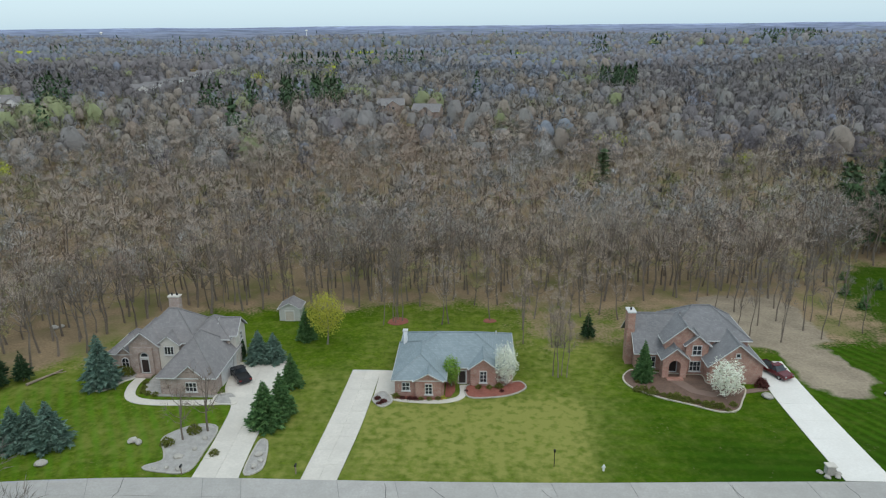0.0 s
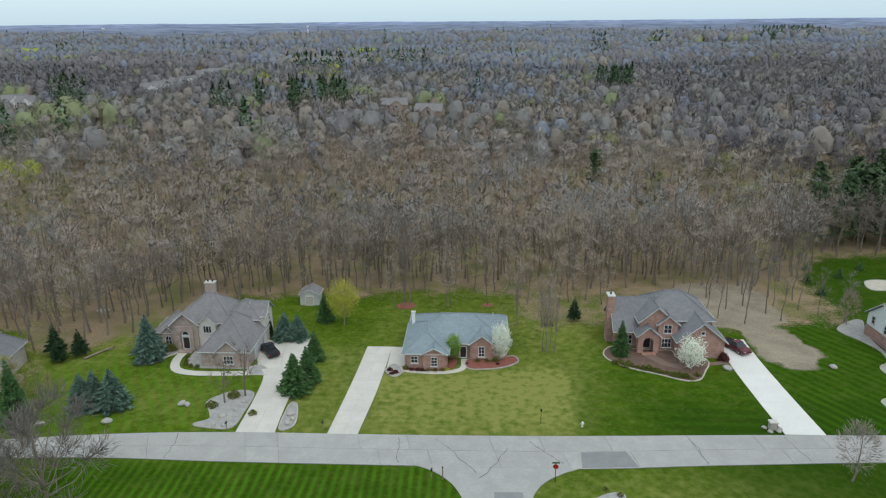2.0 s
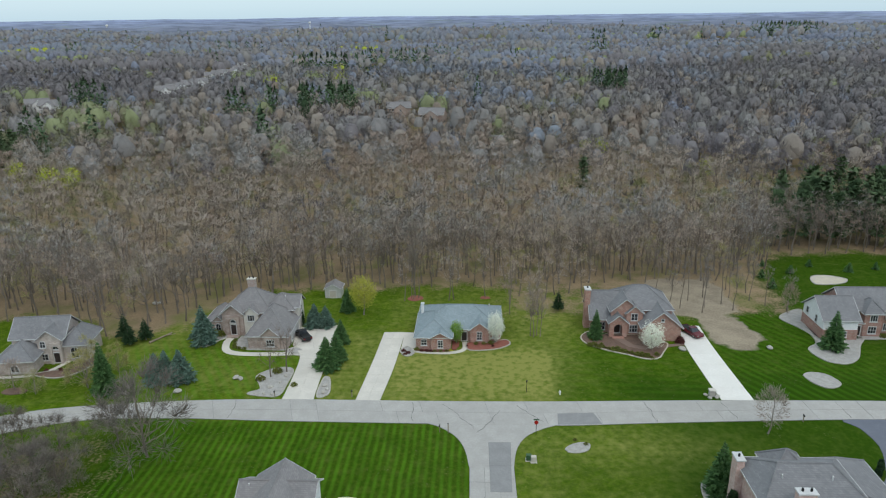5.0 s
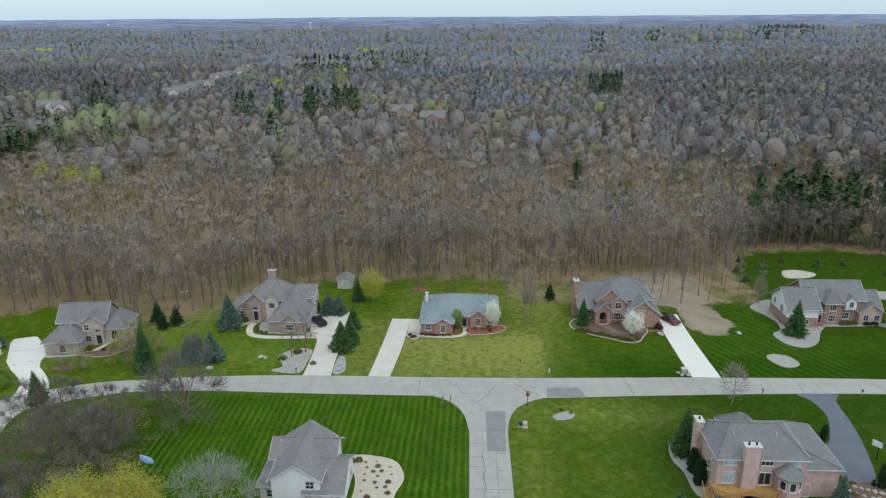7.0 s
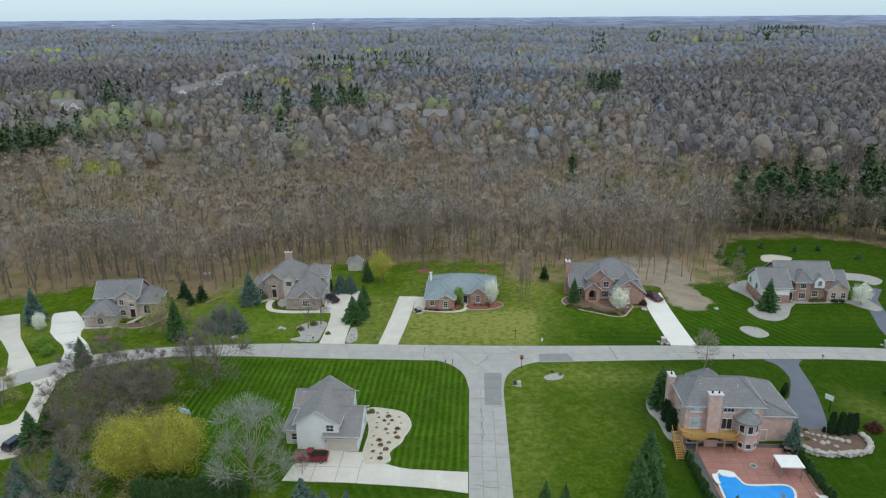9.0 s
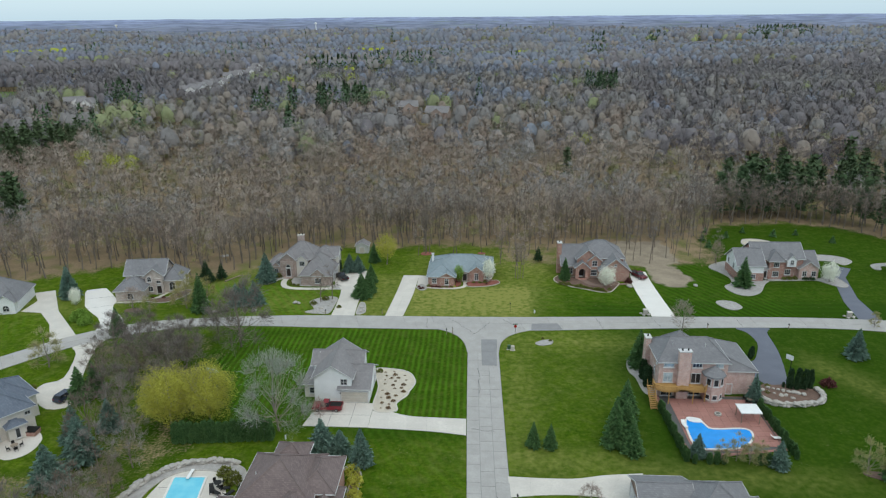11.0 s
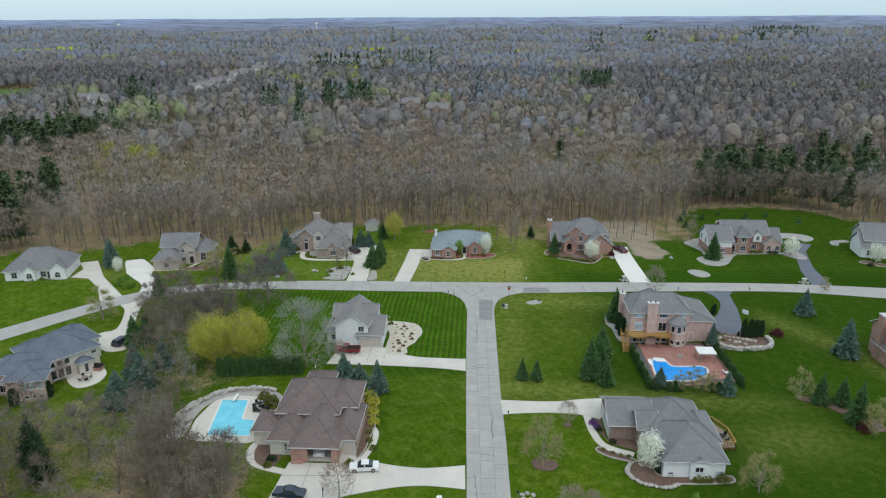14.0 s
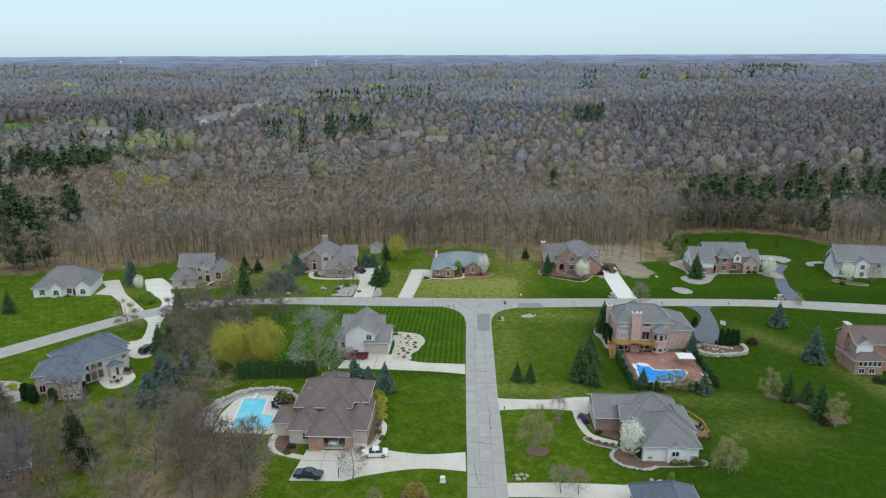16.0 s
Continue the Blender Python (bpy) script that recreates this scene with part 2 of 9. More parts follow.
pl.new(mixed(pn, pl, noise_at(pn, pl, ppos, 0.5, 4.0), (0.20, 0.60, 0.72), (0.13, 0.52, 0.68)), pb.inputs["Base Color"])
bumped(pn, pl, pb, noise_at(pn, pl, ppos, 2.5, 3.0, 0.2, 0.8), 0.15, 0.02)
M["pool"] = pm
pm, pn, pl, pb = node_mat("deep_pool_water", 0.2, spec=0.25)
ppos = pn.new("ShaderNodeNewGeometry").outputs["Position"]
pl.new(mixed(pn, pl, noise_at(pn, pl, ppos, 0.5, 4.0), (0.02, 0.30, 0.78), (0.015, 0.25, 0.68)), pb.inputs["Base Color"])
bumped(pn, pl, pb, noise_at(pn, pl, ppos, 2.5, 3.0, 0.2, 0.8), 0.15, 0.02)
M["pool_deep"] = pm
L = {
    "twig_brown": leaf_mat("brown_twigs", (0.302, 0.235, 0.185), (0.571, 0.463, 0.370), (0.437, 0.370, 0.319)),
    "twig_grey": leaf_mat("grey_twigs", (0.163, 0.144, 0.130), (0.357, 0.320, 0.285), (0.241, 0.205, 0.172)),
    "twig_olive": leaf_mat("budding_olive_twigs", (0.27, 0.245, 0.10), (0.43, 0.385, 0.17), (0.33, 0.31, 0.15)),
    "twig_red": leaf_mat("reddish_budding_twigs", (0.288, 0.204, 0.168), (0.408, 0.300, 0.252), (0.324, 0.264, 0.228)),
    "wood_brown": woods_mat("brown_woods", (0.345, 0.29, 0.245), (0.50, 0.425, 0.365), (0.42, 0.36, 0.295)),
    "wood_grey": woods_mat("grey_woods", (0.32, 0.305, 0.297), (0.47, 0.45, 0.437), (0.40, 0.375, 0.335)),
    "wood_olive": woods_mat("olive_budding_woods", (0.190, 0.196, 0.094), (0.335, 0.335, 0.165), (0.276, 0.262, 0.166)),
    "wood_red": woods_mat("reddish_budding_woods", (0.36, 0.28, 0.225), (0.485, 0.38, 0.31), (0.42, 0.335, 0.27)),
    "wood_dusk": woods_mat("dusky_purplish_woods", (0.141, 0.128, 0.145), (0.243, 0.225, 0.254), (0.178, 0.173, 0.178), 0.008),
    "wood_yellow": woods_mat("yellow_green_woods", (0.30, 0.36, 0.03), (0.50, 0.54, 0.07), (0.40, 0.44, 0.05)),
    "wood_pine": woods_mat("dark_pine_woods", (0.05, 0.09, 0.05), (0.11, 0.17, 0.09), (0.08, 0.125, 0.065)),
    "wood_needle": woods_mat("green_pine_woods", (0.06, 0.10, 0.05), (0.135, 0.185, 0.095), (0.095, 0.14, 0.065)),
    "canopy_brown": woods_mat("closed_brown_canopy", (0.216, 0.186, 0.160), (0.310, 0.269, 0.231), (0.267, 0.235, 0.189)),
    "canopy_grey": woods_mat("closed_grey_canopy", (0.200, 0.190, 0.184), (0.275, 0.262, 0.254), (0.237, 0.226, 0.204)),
    # aerial haze is put into the next two colours: bluer, greyer twigs
    "canopy_hazed": woods_mat("haze_tinted_canopy", (0.175, 0.181, 0.215), (0.250, 0.258, 0.307), (0.211, 0.226, 0.228), 0.006),
    "canopy_hazed_grey": woods_mat("haze_tinted_grey_canopy", (0.173, 0.190, 0.239), (0.243, 0.268, 0.331), (0.208, 0.232, 0.245), 0.006),
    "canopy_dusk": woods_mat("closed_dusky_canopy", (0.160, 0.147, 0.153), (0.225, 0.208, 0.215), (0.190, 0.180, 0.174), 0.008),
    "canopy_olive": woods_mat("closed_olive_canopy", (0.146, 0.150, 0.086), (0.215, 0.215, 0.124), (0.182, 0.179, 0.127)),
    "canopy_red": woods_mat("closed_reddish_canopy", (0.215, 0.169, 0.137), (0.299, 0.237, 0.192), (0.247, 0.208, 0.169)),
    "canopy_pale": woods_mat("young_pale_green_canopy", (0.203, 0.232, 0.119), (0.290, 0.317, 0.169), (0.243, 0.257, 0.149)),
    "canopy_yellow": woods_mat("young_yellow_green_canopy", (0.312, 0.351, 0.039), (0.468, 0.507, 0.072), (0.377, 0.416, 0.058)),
    "twig_dark": leaf_mat("dark_bare_twigs", (0.122, 0.104, 0.092), (0.264, 0.226, 0.202)),
    "twig_thicket": leaf_mat("grey_brown_thicket_twigs", (0.125, 0.097, 0.078), (0.245, 0.195, 0.155)),
    "twig_silver": leaf_mat("silvery_bare_twigs", (0.24, 0.255, 0.215), (0.41, 0.425, 0.37)),
    "leaf_yellow": leaf_mat("yellow_green_leaves", (0.33, 0.32, 0.045), (0.50, 0.485, 0.085)),
    "leaf_fresh": leaf_mat("fresh_green_leaves", (0.144, 0.264, 0.036), (0.240, 0.372, 0.072)),
    "needle_green": leaf_mat("green_needles", (0.051, 0.123, 0.043), (0.138, 0.246, 0.087)),
    "needle_blue": leaf_mat("blue_green_needles", (0.081, 0.149, 0.115), (0.196, 0.287, 0.230)),
    "needle_dark": leaf_mat("dark_needles", (0.022, 0.05, 0.024), (0.055, 0.10, 0.042)),
    "petal": leaf_mat("white_blossom", (0.682, 0.704, 0.572), (0.900, 0.900, 0.814)),
    "leaf_bronze": leaf_mat("bronze_leaves", (0.16, 0.10, 0.06), (0.26, 0.18, 0.10)),
    "leaf_budding": leaf_mat("bronze_yellow_buds", (0.27, 0.21, 0.06), (0.40, 0.33, 0.10)),
    "leaf_dark": leaf_mat("dark_red_shrub", (0.09, 0.03, 0.03), (0.15, 0.06, 0.05)),
    "leaf_gorse": leaf_mat("olive_shrub", (0.11, 0.13, 0.025), (0.19, 0.20, 0.05)),
    "purple": leaf_mat("purple_flowers", (0.16, 0.06, 0.22), (0.26, 0.12, 0.34)),
}


# ---- building helpers ----
def part(name, bm, material, parent=None, label="", smooth=False):
    """One mesh object from a bmesh, under a thing or a part, in that parent's own space."""
    me = bpy.data.meshes.new(name)
    bmesh.ops.recalc_face_normals(bm, faces=bm.faces)
    bm.to_mesh(me)
    bm.free()
    me.materials.append(material)
    if smooth:
        me.polygons.foreach_set("use_smooth", [True] * len(me.polygons))
    ob = new(name, me)
    if parent:
        ob.parent = parent
    if label:
        ob["label"] = label
    return ob


def thing(name, label, category, x=0.0, y=0.0, z=0.0, rz=0.0, group="", kind=""):
    ob = new(name)
    ob.matrix_basis = pose(x, y, z, 0, 0, rz)
    return tagged(ob, label, category, group, kind)


def add_box(bm, x0, x1, y0, y1, z0, z1, m=None):
    vs = [bm.verts.new(p) for p in ((x0, y0, z0), (x1, y0, z0), (x1, y1, z0), (x0, y1, z0), (x0, y0, z1), (x1, y0, z1), (x1, y1, z1), (x0, y1, z1))]
    for f in ((0, 3, 2, 1), (4, 5, 6, 7), (0, 1, 5, 4), (1, 2, 6, 5), (2, 3, 7, 6), (3, 0, 4, 7)):
        bm.faces.new([vs[i] for i in f])
    if m is not None:
        bmesh.ops.transform(bm, matrix=m, verts=vs)
    return vs


def box(x0, x1, y0, y1, z0, z1, bevel=0.0):
    bm = bmesh.new()
    add_box(bm, x0, x1, y0, y1, z0, z1)
    if bevel:
        bmesh.ops.bevel(bm, geom=bm.edges[:], offset=bevel, segments=2, affect="EDGES")
    return bm


def add_prism(bm, pts, z0, z1):
    """A flat-topped solid over a closed outline."""
    lo = [bm.verts.new((p[0], p[1], z0)) for p in pts]
    hi = [bm.verts.new((p[0], p[1], z1)) for p in pts]
    n = len(pts)
    for i in range(n):
        bm.faces.new((lo[i], lo[(i + 1) % n], hi[(i + 1) % n], hi[i]))
    bm.faces.new(lo[::-1])
    bm.faces.new(hi)


def prism(pts, z0, z1):
    bm = bmesh.new()
    add_prism(bm, pts, z0, z1)
    bmesh.ops.triangulate(bm, faces=[f for f in bm.faces if len(f.verts) > 4])
    return bm


def add_tube(bm, p0, p1, r0, r1, n=6):
    p0, p1 = Vector(p0), Vector(p1)
    q = (p1 - p0).to_track_quat("Z", "Y")
    rings = []
    for p, r in ((p0, r0), (p1, r1)):
        rings.append([bm.verts.new(p + q @ Vector((r * math.cos(2 * math.pi * i / n), r * math.sin(2 * math.pi * i / n), 0))) for i in range(n)])
    for i in range(n):
        bm.faces.new((rings[0][i], rings[0][(i + 1) % n], rings[1][(i + 1) % n], rings[1][i]))
    bm.faces.new(rings[0][::-1])
    bm.faces.new(rings[1])


def tube(p0, p1, r0, r1, n=8):
    bm = bmesh.new()
    add_tube(bm, p0, p1, r0, r1, n)
    return bm


def curve_through(pts, closed=True, steps=5):
    """A smooth line through a few points."""
    out, n = [], len(pts)
    for i in range(n if closed else n - 1):
        def at(k):
            return Vector(pts[k % n] if closed else pts[min(max(k, 0), n - 1)])
        p0, p1, p2, p3 = at(i - 1), at(i), at(i + 1), at(i + 2)
        for s in range(steps):
            t = s / steps
            out.append(tuple(0.5 * (2 * p1 + (p2 - p0) * t + (2 * p0 - 5 * p1 + 4 * p2 - p3) * t * t + (3 * p1 - p0 - 3 * p2 + p3) * t ** 3)))
    if not closed:
        out.append(tuple(pts[-1]))
    return out


def grown(pts, d):
    """An outline pushed outwards by d (positive) or inwards."""
    n, out = len(pts), []
    area = sum(pts[i][0] * pts[(i + 1) % n][1] - pts[(i + 1) % n][0] * pts[i][1] for i in range(n))
    s = 1 if area > 0 else -1
    for i in range(n):
        a, b = Vector(pts[i - 1][:2]), Vector(pts[(i + 1) % n][:2])
        t = (b - a).normalized()
        out.append((pts[i][0] + s * t.y * d, pts[i][1] - s * t.x * d))
    return out


def bed(name, pts, material, label, category="flower bed", edging=None, z=0.09, closed_curve=True, kind="structure", edge_w=0.22):
    """A planting bed or patch with a rounded outline, and a raised kerb of stones or concrete round it."""
    line = curve_through(pts, True, 5) if closed_curve else pts
    ob = tagged(part(name, prism(line, -0.05, z), material), label, category, kind=kind)
    if edging:
        bm = bmesh.new()
        outer = grown(line, edge_w)
        n = len(line)
        rows = [[bm.verts.new((p[0], p[1], h)) for p in ring] for ring, h in ((outer, -0.05), (outer, z + 0.06), (line, z + 0.06), (line, -0.05))]
        for i in range(n):
            j = (i + 1) % n
            for k in range(3):
                bm.faces.new((rows[k][i], rows[k][j], rows[k + 1][j], rows[k + 1][i]))
        part("edging", bm, edging, ob, "pale edging stones")
    return ob


def soup(name, tris, materials, index=None, parent=None):
    """One mesh from an array of triangles (m, 3, 3)."""
    m = len(tris)
    me = bpy.data.meshes.new(name)
    me.vertices.add(3 * m)
    me.vertices.foreach_set("co", np.ascontiguousarray(tris, dtype=np.float32).ravel())
    me.loops.add(3 * m)
    me.loops.foreach_set("vertex_index", np.arange(3 * m, dtype=np.int32))
    me.polygons.add(m)
    me.polygons.foreach_set("loop_start", np.arange(0, 3 * m, 3, dtype=np.int32))
    for mat in materials:
        me.materials.append(mat)
    if index is not None:
        me.polygons.foreach_set("material_index", np.asarray(index, dtype=np.int32))
    me.update(calc_edges=True)
    ob = new(name, me)
    if parent:
        ob.parent = parent
    return ob


# ---- ground ----
WOOD_EDGE = [(-400, -20), (-220, 8), (-160, 22), (-134, 25), (-125, 30.7), (-116.6, 36), (-103, 37), (-96, 33), (-90, 27), (-82, 29.5), (-78, 34), (-75, 44), (-69, 53), (-50, 55.5), (-35, 56), (-21, 58.5), (-9, 58),
             (10, 60), (23, 61), (50, 63), (60, 69), (67, 82), (92, 86), (108, 80), (122, 64), (160, 60), (400, 50)]
EX, EY = np.array([p[0] for p in WOOD_EDGE], float), np.array([p[1] for p in WOOD_EDGE], float)
THICKET = [(-66, -17), (-74, -8), (-92, -13), (-97, -22), (-92, -28), (-84, -30), (-82, -40), (-78, -46), (-84, -58), (-96, -66), (-108, -68), (-135, -90), (-120, -125), (-60, -125),
           (-46, -92), (-48, -80), (-58, -74), (-63, -70), (-64, -60), (-60, -53), (-58, -38)]
MEADOW = [(-94, -62), (-80, -60), (-70, -64), (-66, -74), (-70, -95), (-88, -92), (-96, -80)]


def inside(x, y, poly):
    c = np.zeros(np.shape(x), bool)
    n = len(poly)
    for i in range(n):
        (x0, y0), (x1, y1) = poly[i], poly[(i + 1) % n]
        if y0 != y1:
            c ^= ((y0 > y) != (y1 > y)) & (x < (x1 - x0) * (y - y0) / (y1 - y0) + x0)
    return c


def near_box(x, y, x0, x1, y0, y1, soft=3.0):
    """1 inside a rectangle, falling to 0 within soft metres outside."""
    d = np.maximum(np.maximum(x0 - x, x - x1), np.maximum(y0 - y, y - y1))
    return np.clip(1 - d / soft, 0, 1)


def blob(x, y, cx, cy, rx, ry, p=1.0):
    return np.exp(-(((x - cx) / rx) ** 2 + ((y - cy) / ry) ** 2) ** p)


def terrain(x, y):
    """The land lies flat about the houses and rises to low hills far off."""
    r = np.hypot(x, y)
    s = np.clip((r - 1300) / 3500, 0, 1)
    s = s * s * (3 - 2 * s)
    roll = 5 * np.sin(x / 310.0 + 1.3) * np.sin(y / 270.0) + 4 * np.sin(x / 140.0 + y / 190.0)
    return s * 7 + roll * np.clip((r - 420) / 900, 0, 1) - 0.4 * np.clip((r - 150) / 100, 0, 1)


def axis_lines(lo, hi, step, end):
    mid = list(np.arange(lo, hi + 0.01, step))
    for sign, at in ((-1, lo), (1, hi)):
        d, p, out = step, at, []
        while abs(p) < end:
            d *= 1.16
            p += sign * min(d, 220)
            out.append(p)
        mid = out[::-1] + mid if sign < 0 else mid + out
    return np.array(mid)


gx, gy = axis_lines(-168, 150, 1.5, 4900), axis_lines(-132, 105, 1.5, 4900)
GX, GY = np.meshgrid(gx, gy)
GX, GY = GX.ravel(), GY.ravel()
edge = np.interp(GX, EX, EY) + 0.9 * np.sin(GX * 0.37) + 0.6 * np.sin(GX * 0.9 + 1)
lawn = np.clip((edge - GY) / 9.0 + 0.55, 0, 1)
lawn = lawn * (1 - 0.34 * inside(GX, GY, THICKET))
lawn = lawn * (1 - 0.5 * near_box(GX, GY, -66, -50, -110, -76, 6))
lawn = np.maximum(lawn, 0.55 * inside(GX, GY, MEADOW))
lawn = lawn * (1 - 0.75 * near_box(GX, GY, 24, 54, 47, 66, 8)) * (1 - 0.55 * near_box(GX, GY, -2, 26, 46, 60, 10)) * (1 - 0.5 * near_box(GX, GY, -92, -72, 36, 52, 8))
dry = 0.55 * near_box(GX, GY, -29, 0.5, 4, 22, 1.5) + 0.3 * blob(GX, GY, -2, 18, 7, 12) + 0.35 * blob(GX, GY, -14, 14, 14, 8)
dry += 0.05 * near_box(GX, GY, -90, -28, 3, 46, 5) + 0.2 * near_box(GX, GY, -29, 4, 20, 56, 5) + 0.35 * near_box(GX, GY, -41, -34, 4, 30, 3) + 0.36 * blob(GX, GY, 10, -9, 16, 5) + 0.30 * blob(GX, GY, -4, -33, 3.5, 24) + 0.1 * blob(GX, GY, 14, -25, 22, 14)
dry += 0.45 * blob(GX, GY, 6, 42, 12, 10) + 0.5 * blob(GX, GY, -82, 32, 9, 12) + 0.35 * blob(GX, GY, 2, -52, 16, 3) + 0.35 * blob(GX, GY, 25, -56, 24, 3)
for k in range(13):   # a worn green-way that crosses the eastern yards
    t = k / 12
    dry += 0.32 * blob(GX, GY, 57 + 30 * t + 3 * math.sin(5 * t), -18 - 64 * t, 3.0, 4.5)
dry += 0.3 * blob(GX, GY, 42, -68, 10, 6) + 0.25 * blob(GX, GY, -60, 12, 16, 5) + 0.28 * inside(GX, GY, MEADOW) + 0.3 * near_box(GX, GY, -130, -101, 3, 14, 4)
dirt = inside(GX, GY, curve_through([(34.5, 43), (41, 41.5), (44.5, 35), (45.2, 29), (40.5, 24.6), (36.5, 25), (35.6, 33)])) * 1.0
dirt = np.maximum(dirt, near_box(GX, GY, 31, 44, 44, 62, 5) * 0.85)
mow_v = near_box(GX, GY, -66, -15, -42, -5, 4)
mow_h = near_box(GX, GY, 3, 30, 6, 22, 3) + 0.6 * near_box(GX, GY, 62, 82, 8, 26, 4)
mow_d = near_box(GX, GY, -80, -50, 5, 24, 5) + 0.7 * near_box(GX, GY, 36, 60, 8, 45, 5) + 0.5 * near_box(GX, GY, -160, -120, -30, 0, 6) + 0.35 * near_box(GX, GY, -32, -15, -76, -46, 4)
deep = 0.95 * near_box(GX, GY, 22, 150, -130, 3, 14) + 0.6 * inside(GX, GY, THICKET) + 0.35 * near_box(GX, GY, -2, 22, -58, -14, 6) + 0.75 * near_box(GX, GY, -66, -15, -45, -5, 5) + 0.5 * near_box(GX, GY, 2, 30, 5, 23, 3) + 0.35 * near_box(GX, GY, -33, -14, -78, -46, 3) + 0.85 * near_box(GX, GY, 36, 125, 6, 82, 5)

nx, ny = len(gx), len(gy)


def softened(v, times):
    """Blurs a field on the ground's grid a little."""
    v = np.asarray(v, float).reshape(ny, nx)
    for _ in range(times):
        p = np.pad(v, 1, mode="edge")
        v = (p[1:-1, 1:-1] * 2 + p[:-2, 1:-1] + p[2:, 1:-1] + p[1:-1, :-2] + p[1:-1, 2:]) / 6
    return v.ravel()


lawn, dry, dirt = softened(lawn, 2), softened(dry, 1), softened(dirt, 2)
me = bpy.data.meshes.new("ground")
co = np.stack([GX, GY, terrain(GX, GY)], 1).astype(np.float32)
me.vertices.add(len(co))
me.vertices.foreach_set("co", co.ravel())
ii = (np.arange(ny - 1)[:, None] * nx + np.arange(nx - 1)[None]).ravel()
quads = np.stack([ii, ii + 1, ii + nx + 1, ii + nx], 1).astype(np.int32)
me.loops.add(quads.size)
me.loops.foreach_set("vertex_index", quads.ravel())
me.polygons.add(len(quads))
me.polygons.foreach_set("loop_start", np.arange(0, quads.size, 4, dtype=np.int32))
me.update(calc_edges=True)
for key, cols in (("cover", (lawn, dry, dirt)), ("mown", (mow_v, mow_h, mow_d))):
    at = me.attributes.new(key, "FLOAT_VECTOR", "POINT")
    at.data.foreach_set("vector", np.stack(cols, 1).astype(np.float32).ravel())
at = me.attributes.new("lush", "FLOAT", "POINT")
at.data.foreach_set("value", deep.astype(np.float32))


def ground_material():
    m, n, l, b = node_mat("lawns_and_leaf_litter", 1.0, spec=0.02)
    pos = n.new("ShaderNodeNewGeometry").outputs["Position"]

    def attr(key):
        x = n.new("ShaderNodeAttribute")
        x.attribute_name = key
        return x

    sep = n.new("ShaderNodeSeparateXYZ")
    l.new(attr("cover").outputs["Vector"], sep.inputs[0])
    mow = n.new("ShaderNodeSeparateXYZ")
    l.new(attr("mown").outputs["Vector"], mow.inputs[0])
    lush = attr("lush").outputs["Fac"]
    fine, mid, big = noise_at(n, l, pos, 2.2, 5.0, 0.3, 0.7), noise_at(n, l, pos, 0.22, 4.0), noise_at(n, l, pos, 0.05, 3.0)
    grass = mixed(n, l, mid, (0.064, 0.130, 0.004), (0.104, 0.165, 0.008))
    grass = mixed(n, l, lush, grass, (0.022, 0.060, 0.004))
    grass = mixed(n, l, maths(n, l, "MULTIPLY", fine, 0.65), grass, (0.030, 0.064, 0.004))
    grass = mixed(n, l, maths(n, l, "MULTIPLY", noise_at(n, l, pos, 0.55, 8.0, 0.42, 0.68), 0.5), grass, (0.024, 0.058, 0.004))
    sparse = maths(n, l, "SUBTRACT", 1.0, maths(n, l, "MULTIPLY", lush, 0.75))
    grass = mixed(n, l, maths(n, l, "MULTIPLY", maths(n, l, "MULTIPLY", noise_at(n, l, pos, 1.3, 10.0, 0.46, 0.66), 0.5), sparse), grass, (0.135, 0.168, 0.022))
    grass = mixed(n, l, maths(n, l, "MULTIPLY", noise_at(n, l, pos, 0.12, 10.0, 0.46, 0.72), 0.3), grass, (0.020, 0.052, 0.004))
    tuft = noise_at(n, l, pos, 4.5, 8.0, 0.40, 0.64)
    grass = mixed(n, l, maths(n, l, "MULTIPLY", tuft, 0.26), grass, (0.018, 0.045, 0.003))
    dryness = maths(n, l, "MULTIPLY", sep.outputs["Y"], maths(n, l, "ADD", 0.35, maths(n, l, "MULTIPLY", noise_at(n, l, pos, 0.8, 10.0, 0.32, 0.70), 1.1)))
    patch = maths(n, l, "MULTIPLY", maths(n, l, "MULTIPLY", noise_at(n, l, pos, 0.4, 12.0, 0.48, 0.74), 0.3), sparse)
    grass = mixed(n, l, maths(n, l, "MINIMUM", maths(n, l, "ADD", dryness, patch), 0.95), grass, (0.225, 0.228, 0.062))
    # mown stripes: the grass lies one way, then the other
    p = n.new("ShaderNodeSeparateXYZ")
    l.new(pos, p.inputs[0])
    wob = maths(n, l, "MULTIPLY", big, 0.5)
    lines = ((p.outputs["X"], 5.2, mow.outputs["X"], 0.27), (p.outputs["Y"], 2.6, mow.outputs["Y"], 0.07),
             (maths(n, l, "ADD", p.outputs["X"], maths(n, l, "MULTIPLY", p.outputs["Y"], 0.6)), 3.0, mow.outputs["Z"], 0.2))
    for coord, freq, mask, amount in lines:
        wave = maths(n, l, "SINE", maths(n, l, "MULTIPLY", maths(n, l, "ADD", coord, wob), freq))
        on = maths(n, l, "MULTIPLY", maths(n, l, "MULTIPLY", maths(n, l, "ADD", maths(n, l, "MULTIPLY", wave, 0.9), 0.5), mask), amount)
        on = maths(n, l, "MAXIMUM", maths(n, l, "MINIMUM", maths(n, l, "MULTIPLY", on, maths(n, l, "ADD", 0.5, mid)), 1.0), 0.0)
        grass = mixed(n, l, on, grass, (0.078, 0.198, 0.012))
    litter = mixed(n, l, mid, (0.32, 0.235, 0.145), (0.235, 0.178, 0.108))
    litter = mixed(n, l, maths(n, l, "MULTIPLY", fine, 0.6), litter, (0.15, 0.108, 0.07))
